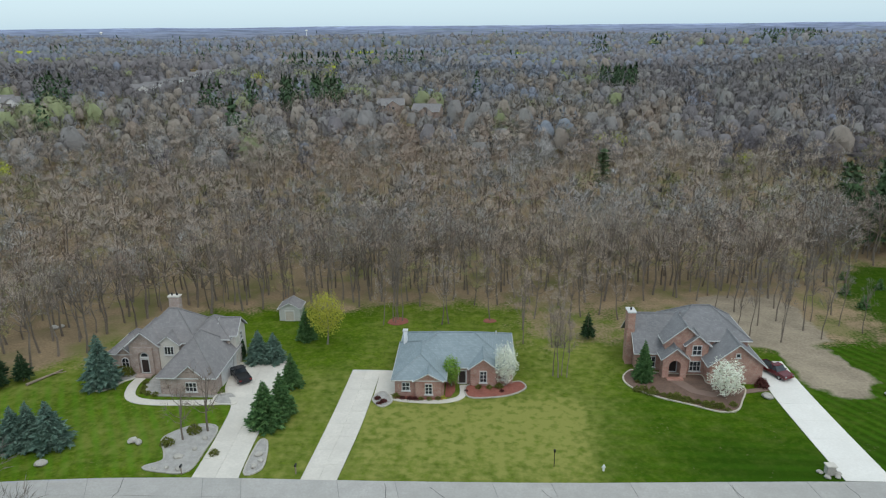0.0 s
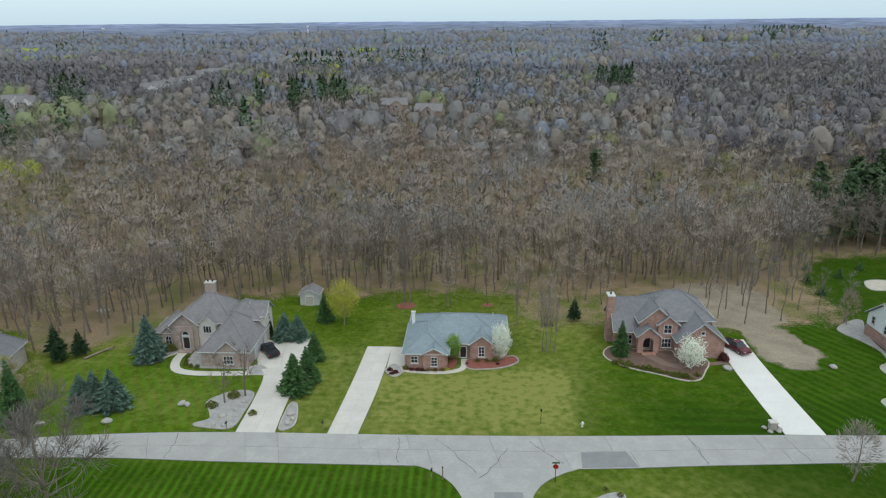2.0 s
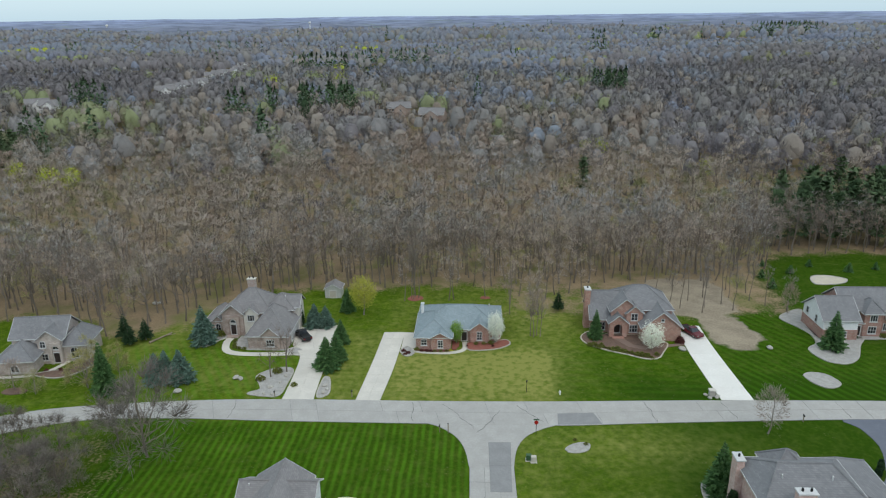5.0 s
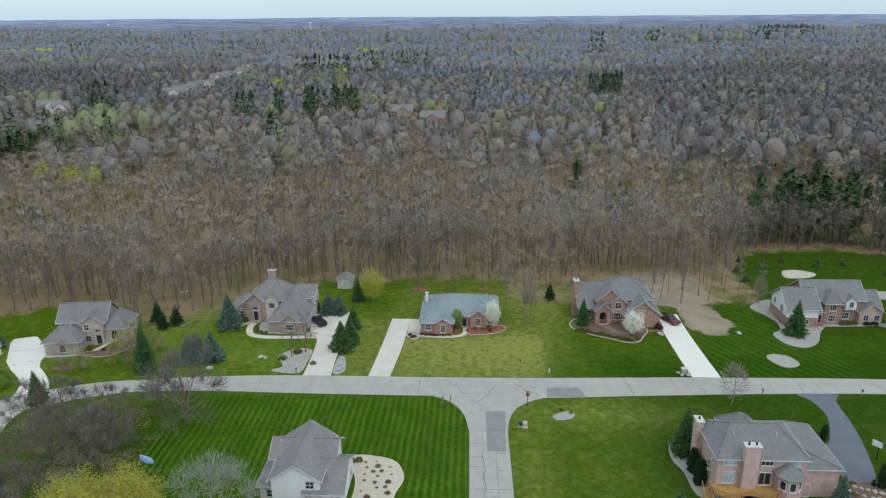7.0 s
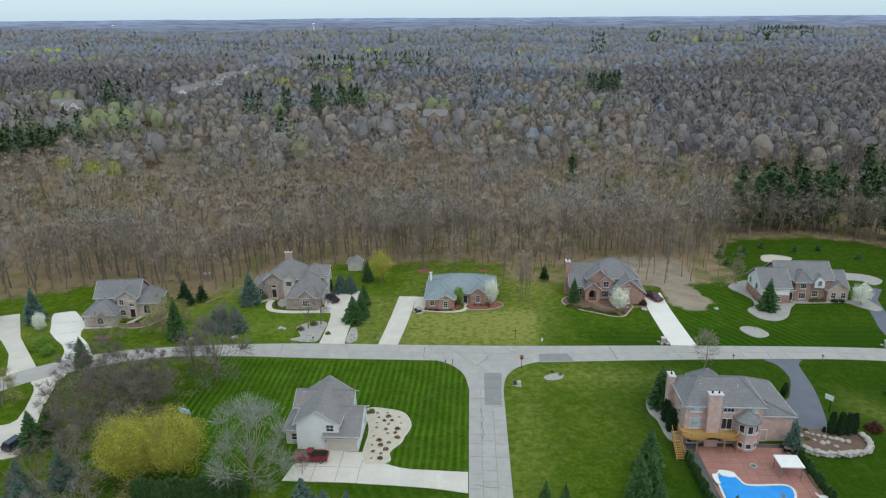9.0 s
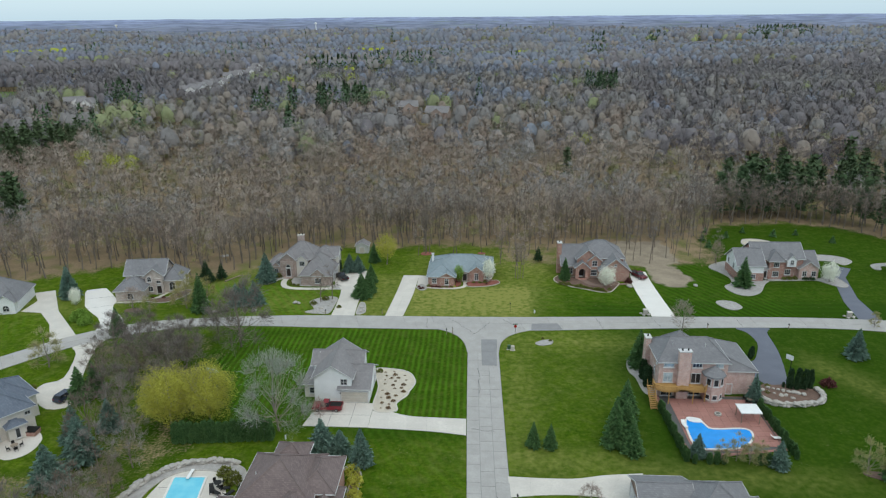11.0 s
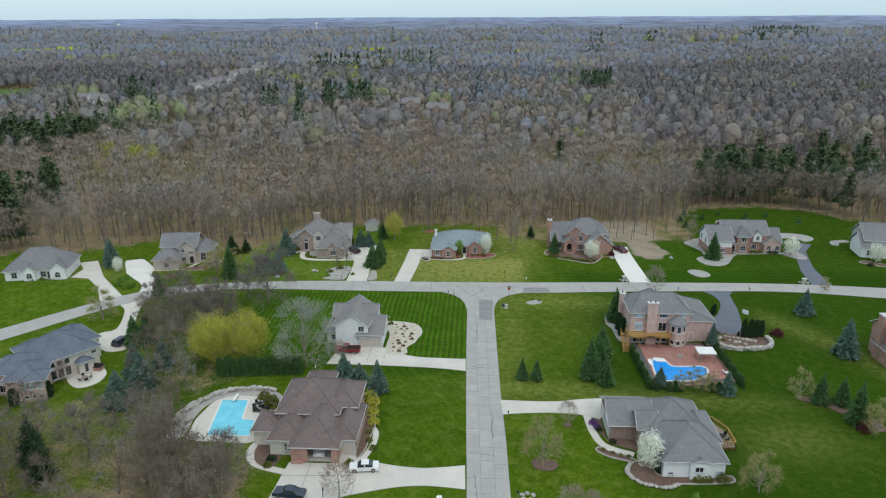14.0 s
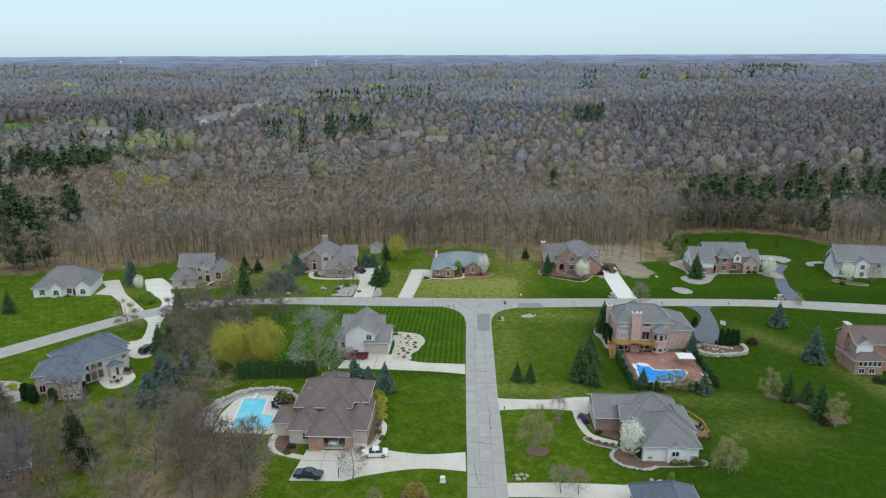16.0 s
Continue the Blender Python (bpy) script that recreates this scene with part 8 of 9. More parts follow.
plant(red_s, [(-24.0, 22.6, 0.7), (-23.0, 22.5, 0.75), (-22.2, 22.4, 0.7), (-27.6, 22.4, 0.8), (-26.6, 21.6, 0.8), (-27.2, 21.0, 0.7), (-15.0, 25.0, 0.5), (-9.8, 25.0, 0.6), (28.2, 27.6, 1.9, 0.8), (-92.5, 13, 0.8), (-95.2, 12.6, 0.7), (55.4, -26.6, 2.2), (55.2, -64.6, 2.0)], 21)
gold_s = shrub_proto("shrub", shrub_tris(203, 0.9, 1.1), L["leaf_yellow"], "yellow-leaved garden shrub beside the house")
plant(gold_s, [(-18.2, 22.8, 0.5), (-30.6, -60.0, 1.5), (-30.2, -63.0, 1.3), (-29.6, -66.0, 1.2), (-31.4, -57.2, 1.4), (-109, -57, 1.2), (-112, -59, 1.2), (-83.6, -88, 2.0)], 22)
dark_s = shrub_proto("shrub", shrub_tris(204, 1.0, 1.1, 320), L["needle_dark"], "dark evergreen shrub against the house")
plant(dark_s, [(-44.6, -77.6, 0.9), (-47.4, -62.0, 0.9), (64.2, 30.6, 0.7), (75.8, 31.0, 0.9), (77.4, 31.0, 0.9), (-133.8, 0.8, 0.8), (100, 21, 0.9), (74.6, -46.6, 1.2), (77, -47, 1.3), (-97.4, -62.4, 0.8), (-106, -57, 1.1), (9.6, -66.4, 0.7), (11.4, -70.2, 0.7)], 23)
lilac = shrub_proto("shrub", shrub_tris(205, 0.8, 0.9), L["purple"], "purple-flowering azalea beside the walk")
plant(lilac, [(8.9, -64.6, 1.0), (9.4, -66.0, 0.8)], 24)
rust_s = shrub_proto("shrub", shrub_tris(206, 0.5, 0.5, 180), L["leaf_bronze"], "small bronze desert shrub in gravel")
srng = random.Random(8)
GARDEN = [(-32.6, -23.4), (-28.6, -23.2), (-25.6, -24.6), (-24.2, -28.2), (-25.0, -31.6), (-25.4, -33.4), (-27.0, -36.2), (-26.8, -38.8), (-30.8, -38.6), (-31.0, -30)]
gspots = []
for _ in range(600):
    x, y = srng.uniform(-31, -24), srng.uniform(-38.5, -23)
    if bool(inside(np.array(x), np.array(y), grown(GARDEN, -0.8))) and all(math.hypot(x - p[0], y - p[1]) > 1.25 for p in gspots) and len(gspots) < 32:
        gspots.append((x, y, srng.choice((0.45, 0.55, 0.7, 0.9))))
plant(rust_s, gspots, 25)

# ---- beds, patios and pools ----
bed("flower_bed", GARDEN, M["sandstone"], "buff gravel desert garden with small shrubs", edging=M["concrete"])
bed("flower_bed", [(-23.6, -90.4), (-22.4, -92.6), (-20.0, -92.8), (-18.8, -90.8), (-20.0, -88.8), (-22.4, -88.6)], M["mulch"], "round mulch ring under a budding shrub", z=0.05)
bed("flower_bed", [(-27.2, 24.4), (-28.2, 22.4), (-26.8, 20.4), (-25.6, 21.6), (-26.0, 23.0)], M["gravel"], "small rock bed at the corner of the driveway", edging=M["stone"])
bed("flower_bed", [(-25.3, 23.3), (-25.2, 22.6), (-22, 22.3), (-18.3, 22.4), (-18.3, 23.3)], M["mulch_red"], "red mulch bed below the front windows", closed_curve=False)
bed("flower_bed", [(-18.0, 23.2), (-17.2, 23.4), (-16.6, 25.0), (-16.6, 27.2), (-18.0, 27.2)], M["mulch_red"], "red mulch bed beside the front walk", closed_curve=False, z=0.1)
bed("flower_bed", [(-14.6, 26.8), (-14.7, 23.6), (-12, 23.3), (-8.6, 24.2), (-6.4, 26.2), (-7.0, 28.0), (-8.4, 27.6), (-10.4, 26.4)], M["mulch_red"], "broad red mulch bed round the pear tree", edging=M["stone"])
bed("flower_bed", [(-29.4, 49.6), (-27.8, 48.4), (-25.8, 49.6), (-26.2, 51.4), (-28.4, 51.8)], M["mulch_red"], "round red mulch ring under slim trees")
bed("flower_bed", [(-12.2, 50.4), (-11, 49.9), (-9.8, 50.6), (-10.6, 51.6), (-11.8, 51.6)], M["mulch_red"], "round red mulch ring under a slim tree")
bed("flower_bed", [(9.6, 31.6), (8.6, 29.4), (9.4, 26.8), (12.4, 24.2), (16.4, 22.2), (19.8, 20.4), (22.2, 20.8), (23.8, 23.4), (25.4, 26.8), (24, 28.2), (20.6, 28.2), (20.4, 30.8), (18.2, 31.0), (14.2, 31.4), (11, 32.3)], M["mulch"], "long curved brown mulch bed before the brick house", edging=M["sandstone"])
apron("path", [(15.2, 29.0), (17.2, 29.0), (18.6, 26.4), (20.6, 25.6), (25.6, 26.6), (28.8, 27.4), (28.8, 26.4), (24.6, 25.4), (20.0, 24.2), (17.4, 25.4)], M["patio_brown"], "brown paver front walk of the brick house", "path", z=0.11)
bed("flower_bed", [(-71.8, 27.6), (-70.6, 24.2), (-68.2, 23.8), (-66.6, 26.6), (-64.8, 28.6), (-68.4, 29.8), (-70.6, 30.2)], M["gravel"], "grey gravel bed beneath the blue spruce", edging=M["concrete"])
bed("flower_bed", [(-62.6, 28.6), (-62.8, 25.2), (-61.6, 23.0), (-59.4, 22.3), (-51.4, 22.2), (-51.4, 22.9), (-59.2, 22.9), (-59.6, 28.8)], M["gravel"], "grey gravel bed along the front of the house", closed_curve=False)
bed("flower_bed", [(-51.0, 22.6), (-49.4, 23.4), (-48.2, 22.4), (-47.6, 20.6), (-48.8, 20.4), (-50.6, 20.8)], M["gravel"], "small gravel island by the drive", edging=M["concrete"])
bed("flower_bed", [(-48.0, 14.2), (-51.2, 14.6), (-54.0, 11.6), (-52.6, 8.6), (-52.0, 6.6), (-53.8, 5.2), (-51.2, 4.5), (-48.2, 4.7), (-47.8, 9)], M["gravel"], "grey stone bed with boulders along the drive", edging=M["stone"])
bed("flower_bed", [(-41.3, 11.0), (-40.4, 11.0), (-39.6, 7.6), (-39.6, 5.2), (-41.2, 4.6)], M["gravel"], "narrow stone bed on the other side of the drive", edging=M["stone"])
bed("flower_bed", [(59.6, 44.9), (56.0, 43.4), (53.2, 40.2), (55.0, 36.0), (56.2, 32.0), (55.4, 27.8), (52.8, 25.2), (53.8, 20.6), (57.0, 19.2), (60.4, 21.6), (63.4, 27.0), (65.8, 30.4), (63.6, 31.2), (57.2, 29.4), (57.0, 38.0)], M["gravel"], "curving pale gravel bed round the west gable", edging=M["stone"])
bed("flower_bed", [(65.6, 31.5), (65.8, 30.1), (72, 30.4), (78.4, 30.6), (80.4, 28.2), (83.0, 25.6), (85.0, 27.6), (84.0, 34), (81.2, 33), (81.0, 31.8), (74, 31.8)], M["gravel"], "pale gravel bed along the front of the gabled house", edging=M["stone"])
bed("flower_bed", [(47.2, 14.4), (47.9, 11.4), (49.8, 9.9), (52.2, 11.4), (51.4, 14.4), (49.2, 15.4)], M["gravel"], "kidney-shaped pale gravel island in the lawn", edging=M["stone"])
bed("flower_bed", [(70.0, 61.4), (71.4, 66.2), (75.4, 67.0), (79.0, 64.6), (77, 62.0), (73.6, 61.0)], M["sandstone"], "sandy play area with a pale kerb", edging=M["stone"])
bed("flower_bed", [(81.0, 46.6), (82.4, 50.0), (87.4, 51.8), (93.4, 50.4), (95.2, 46.4), (91.6, 43.2), (90.2, 45.8), (87, 46.8), (84, 46.0)], M["gravel"], "pale curved rock garden behind the house", edging=M["stone"])
bed("flower_bed", [(98.5, 40.0), (99.4, 43.4), (104, 44.8), (104.6, 43.2), (101, 42.2), (100, 39.8)], M["gravel"], "pale rock border behind the far house", edging=M["stone"])
bed("flower_bed", [(98.6, 23.6), (102.6, 20.6), (106.4, 19.4), (107.2, 21.0), (103.6, 22.8), (100.6, 25)], M["mulch"], "mulch island with a bare tree", edging=M["stone"])
bed("flower_bed", [(-96.6, 11.0), (-92.0, 9.9), (-89.0, 11.8), (-87.0, 16.8), (-88.2, 18.8), (-90.6, 17.6), (-91.6, 13.6), (-94.4, 12.4)], M["mulch"], "brown mulch bed before the stone gable", edging=M["stone"])
bed("flower_bed", [(-98.6, 4.2), (-96.6, 3.6), (-94.6, 4.2), (-94.4, 5.4), (-96.6, 6.2), (-98.4, 5.6)], M["mulch"], "round mulch ring under a reddish tree")
bed("flower_bed", [(0.6, -10.0), (1.8, -8.8), (3.4, -8.2), (4.6, -8.6), (4.2, -10.2), (2.8, -11.0), (1.2, -11.0)], M["gravel"], "small gravel island in the corner lawn")
bed("flower_bed", [(-2.6, -76.0), (-1.4, -75.2), (0.9, -75.6), (1.6, -77.0), (0.2, -78.4), (-2.0, -78.0)], M["mulch"], "worn mulch ring under the thin tree")
bed("flower_bed", [(3.6, -64.8), (4.4, -64.3), (5.2, -64.8), (4.8, -65.7), (3.9, -65.7)], M["mulch"], "mulch ring under a young tree")
bed("flower_bed", [(9.2, -62.8), (10.5, -62.4), (10.5, -69.2), (16.4, -69.4), (17.2, -72), (14.6, -72.4), (10.8, -70.4), (9.4, -66.6)], M["mulch"], "mulch bed between the walk and the brick wing", closed_curve=False)
bed("flower_bed", [(8.4, -72.6), (10.2, -74.2), (13.6, -75.4), (13.8, -74.8), (10.8, -73.2), (9.0, -71.8)], M["mulch"], "narrow shrub border below the walk", edging=M["stone"])
bed("flower_bed", [(13.2, -76.4), (12.6, -78.6), (14.2, -80.8), (17.2, -81.6), (19.4, -80.8), (22, -80.7), (27.2, -80.2), (28.2, -79.4), (26.9, -78.6), (17.2, -79.0), (16.6, -75.4), (14.8, -75.2)], M["mulch"], "boulder-edged mulch bed round the blossoming tree", edging=M["stone"])
bed("flower_bed", [(48.2, -54.6), (52, -57.0), (54.4, -60.2), (56.2, -64.6), (59.4, -64.4), (58.0, -59.6), (55.6, -56.0), (52, -54.2), (49.2, -53.6)], M["mulch"], "long mulch bed under the conifers")
bed("flower_bed", [(18.6, -19.8), (19.4, -17.6), (21.6, -17.8), (22.0, -20.4), (21.4, -26.4), (21.4, -30.8), (19.8, -30.4), (19.4, -25.0), (18.6, -22.6)], M["gravel"], "stone-edged bed along the west wall", edging=M["stone"])
bed("flower_bed", [(40.8, -32.4), (43.0, -33.9), (47, -34.0), (50.6, -33.0), (52.0, -31.0), (51.8, -28.6), (49, -26.8), (45.0, -27.2), (43.2, -26.8), (40.8, -29.4)], M["mulch"], "raised planting bed behind a boulder wall", z=0.35)
bed("flower_bed", [(-30.0, -61.6), (-29.4, -66.4), (-29.6, -69.4), (-30.2, -74.8), (-31.2, -74.8), (-31.4, -57), (-33.0, -56.6), (-32.0, -55.6), (-30.2, -57.4)], M["mulch"], "shrub border along the east wall", edging=M["stone"])
bed("flower_bed", [(-47.8, -72.6), (-44.0, -73.8), (-43.2, -76.4), (-44.4, -79.6), (-47.4, -77.6)], M["mulch"], "mulch bed inside the curved walk")
bed("flower_bed", [(-114, -54), (-106, -56), (-104.4, -60), (-106, -63), (-114, -62)], M["gravel"], "rock garden with yellow shrubs at the gable", edging=M["stone"])
bed("flower_bed", [(-64.4, -71.4), (-65.2, -65), (-62.6, -58.6), (-58, -55.8), (-52, -55.6), (-48.6, -57.4), (-48.2, -61), (-52.4, -57.8), (-58.6, -58), (-62, -63), (-62, -71.6)], M["gravel"], "rocky border round the pool terrace", edging=M["stone"])


def patio(name, pts, mat, label, size=1.6, z=0.1):
    """A terrace laid in separate square flags."""
    ob = tagged(part(name, prism(pts, -0.08, z - 0.03), M["tar"]), label, "patio", kind="structure")
    xs, ys = [p[0] for p in pts], [p[1] for p in pts]
    bm0 = box(-size / 2 + 0.02, size / 2 - 0.02, -size / 2 + 0.02, size / 2 - 0.02, 0, 0.05)
    first = part("flag", bm0, mat, ob)
    placed = 0
    y = min(ys) + size / 2
    while y < max(ys):
        x = min(xs) + size / 2
        while x < max(xs):
            cs = [(x + dx * size / 2, y + dy * size / 2) for dx in (-0.9, 0.9) for dy in (-0.9, 0.9)]
            if all(bool(inside(np.array(cx), np.array(cy), pts)) for cx, cy in cs):
                f = first if not placed else first.copy()
                if placed:
                    scene.collection.objects.link(f)
                f.location = (x, y, z - 0.04)
                placed += 1
            x += size
        y += size
    return ob


def pool(name, pts, z, water, label, coping):
    line = pts
    ob = thing(name, label, "pool")
    part("water", prism(line, z - 0.3, z + 0.02), water, ob, "clear blue pool water")
    outer = grown(line, 0.35)
    bm = bmesh.new()
    n = len(line)
    rows = [[bm.verts.new((p[0], p[1], h)) for p in ring] for ring, h in ((outer, z - 0.2), (outer, z + 0.1), (line, z + 0.1), (line, z - 0.2))]
    for i in range(n):
        j = (i + 1) % n
        for k in range(3):
            bm.faces.new((rows[k][i], rows[k][j], rows[k + 1][j], rows[k + 1][i]))
    part("coping", bm, coping, ob, "pale pool coping")
    return ob


apron("patio", [(20.9, -31.6), (43.0, -31.4), (39.2, -35), (39.0, -48.5), (23.2, -51.4), (22.4, -48), (21.8, -36)], M["patio_red"], "red paver pool terrace", "patio", z=0.06)
patio("patio", [(22.0, -31.7), (40.2, -31.6), (38.8, -36), (38.6, -48.0), (23.4, -50.6), (22.6, -46), (22.2, -36)], M["patio_red"], "red paver flags round the pool", 1.5, 0.11)
bpool = pool("swimming_pool", curve_through([(25.0, -40.0), (26.9, -39.9), (27.5, -41.4), (28.1, -42.7), (30, -42.9), (34.2, -42.7), (34.6, -44.6), (33.2, -46.8), (31, -48.2), (27.6, -48.6), (24.6, -48.2), (24.3, -44.0)], True, 4), 0.14, M["pool_deep"], "deep blue free-form swimming pool", M["concrete_new"])
part("tanning_ledge", prism(curve_through([(25.2, -39.2), (27.2, -39.6), (27.4, -40.8), (25.4, -40.6)], True, 4), 0.1, 0.3), M["white_plastic"], bpool, "white pool steps")
apron("patio", [(-60.9, -72.6), (-61.6, -66), (-60.6, -60.0), (-58.6, -57.6), (-52.6, -57.4), (-50.4, -61.2), (-48.6, -65.6), (-48.4, -72.0), (-50, -73.0)], M["concrete"], "pale concrete pool terrace", "patio", z=0.06, joints=(((-61, -62), (-59, -62)), ((-53, -66.0), (-48.7, -66.2)), ((-50.2, -62), (-50.2, -72.6))))
mpool = pool("swimming_pool", [(-59.0, -59.6), (-54.2, -59.4), (-53.4, -65.8), (-50.9, -66.2), (-50.4, -71.0), (-57.6, -71.2)], 0.1, M["pool"], "turquoise L-shaped swimming pool", M["concrete_new"])
part("diving_board", box(-56.9, -56.4, -60.4, -57.9, 0.5, 0.58, 0.02), M["white_plastic"], mpool, "white diving board")
part("board_stand", box(-56.85, -56.45, -58.6, -58.2, 0.1, 0.5, 0.02), M["chrome"], mpool)
apron("patio", curve_through([(-93.4, -51.0), (-92.2, -53.8), (-88.8, -56.2), (-86.0, -54.2), (-86.2, -50.0), (-89.2, -47.0), (-91.4, -46.4)], True, 4), M["concrete"], "rounded pale terrace behind the slate-roofed house", "patio", z=0.08)
apron("patio", [(-86, -92), (-82, -97), (-88, -102), (-93, -97)], M["concrete"], "grey terrace behind the dark brick house", "patio", z=0.08)


# ---- stones ----
def stone_mesh(seed):
    bm = bmesh.new()
    bmesh.ops.create_icosphere(bm, subdivisions=2, radius=0.5)
    for v in bm.verts:
        v.co *= 1 + 0.35 * noise.noise(v.co * 2.3 + Vector((seed * 3.1, 0, 0)))
        v.co.z *= 0.7
    me = bpy.data.meshes.new("stone")
    bm.to_mesh(me)
    bm.free()
    me.materials.append(M["stone"])
    return me


STONES = [stone_mesh(k) for k in range(5)]
rrng = random.Random(21)


def stones(thing_ob, spots, lo=0.5, hi=0.9):
    for x, y, z in spots:
        ob = new("stone", STONES[rrng.randrange(5)])
        ob.parent = thing_ob
        s = rrng.uniform(lo, hi)
        ob.matrix_basis = pose(x, y, z + 0.25 * s, 0, 0, rrng.uniform(0, 360)) @ Matrix.Diagonal((s * 1.3, s, s, 1))


wall_b = thing("boulder_wall", "curved retaining wall of pale boulders", "stone wall")
arc = curve_through([(40.6, -32.6), (42.8, -34.2), (47, -34.4), (50.8, -33.4), (52.4, -31.0), (52.2, -28.6)], False, 7)
stones(wall_b, [(x + rrng.uniform(-0.15, 0.15), y + rrng.uniform(-0.15, 0.15), z) for x, y in arc for z in (0, 0.42)], 0.7, 1.05)
stones(wall_b, [(42.0 + 0.9 * k, -29.4 - 0.5 * k + rrng.uniform(-0.4, 0.4), 0.2) for k in range(6)] + [(43.4 + 0.8 * k, -28.4 - 0.35 * k, 0.3) for k in range(8)], 0.5, 0.9)
wall_m = thing("boulder_wall", "long wall of pale boulders behind the pool", "stone wall")
arc = curve_through([(-64.0, -71.0), (-64.8, -66), (-62.8, -60), (-59.4, -56.8), (-55, -55.4), (-50.4, -55.6)], False, 11)
stones(wall_m, [(x + rrng.uniform(-0.25, 0.25), y + rrng.uniform(-0.25, 0.25), z) for x, y in arc for z in (0, 0.35)], 0.6, 1.0)
rock_g = thing("boulder_group", "row of pale boulders round the raised bed", "rocks")
stones(rock_g, [(p[0], p[1], 0.05) for p in curve_through([(13.0, -76.2), (12.2, -78.6), (13.8, -81.0), (17.2, -82.0), (19.2, -81.2)], False, 5)], 0.5, 0.8)
rock_l = thing("boulder_group", "pale boulders in the gable rock garden", "rocks")
stones(rock_l, [(-113, -55.4, 0.1), (-111.4, -55.8, 0.1), (-108, -56.6, 0.1), (-106.6, -57.6, 0.1), (-112.4, -61, 0.1), (-109.4, -61.6, 0.1), (-107, -61.6, 0.1), (-105.4, -59.4, 0.1)], 1.0, 1.9)
rock_d = thing("boulder_group", "boulders beside the driveway entrance", "rocks")
stones(rock_d, [(-52.4, 4.9, 0), (-51.0, 5.2, 0), (-49.4, 4.9, 0), (-40.4, 5.8, 0), (-40.0, 7.0, 0), (-40.6, 8.2, 0), (-50.4, 7.4, 0), (-49.0, 9.2, 0), (-48.6, 11.6, 0)], 0.5, 0.95)
rock_f = thing("boulder_group", "scattered pale field stones on the lawn", "rocks")
stones(rock_f, [(-87.4, 46, 0), (-88.4, 45.4, 0), (-66.6, 5.4, 0), (-76, 4.4, 0), (-57.8, 10.6, 0), (-56.8, 10.4, 0), (45.2, 25.4, 0), (27.8, 24.4, 0)], 0.8, 1.3)
rock_p = thing("boulder_group", "stone group with ornaments by the southern drive", "rocks")
stones(rock_p, [(-4.6, -84.6, 0), (-3.8, -84.2, 0), (-2.9, -84.6, 0), (-3.4, -85.4, 0), (-4.4, -85.6, 0), (17.6, -85.0, 0), (18.8, -85.4, 0), (20.2, -85.4, 0), (21.4, -86.0, 0)], 0.5, 1.0)
log = thing("fallen_log", "pale bleached fallen log on the verge", "log", -79, 27)
part("stem", tube((-1.6, -2.2, 0.2), (1.2, 2.6, 0.25), 0.22, 0.12, 8), M["wood_grey"], log)
part("branch", tube((0.2, 1.0, 0.25), (2.4, 1.6, 0.5), 0.1, 0.05, 6), M["wood_grey"], log)


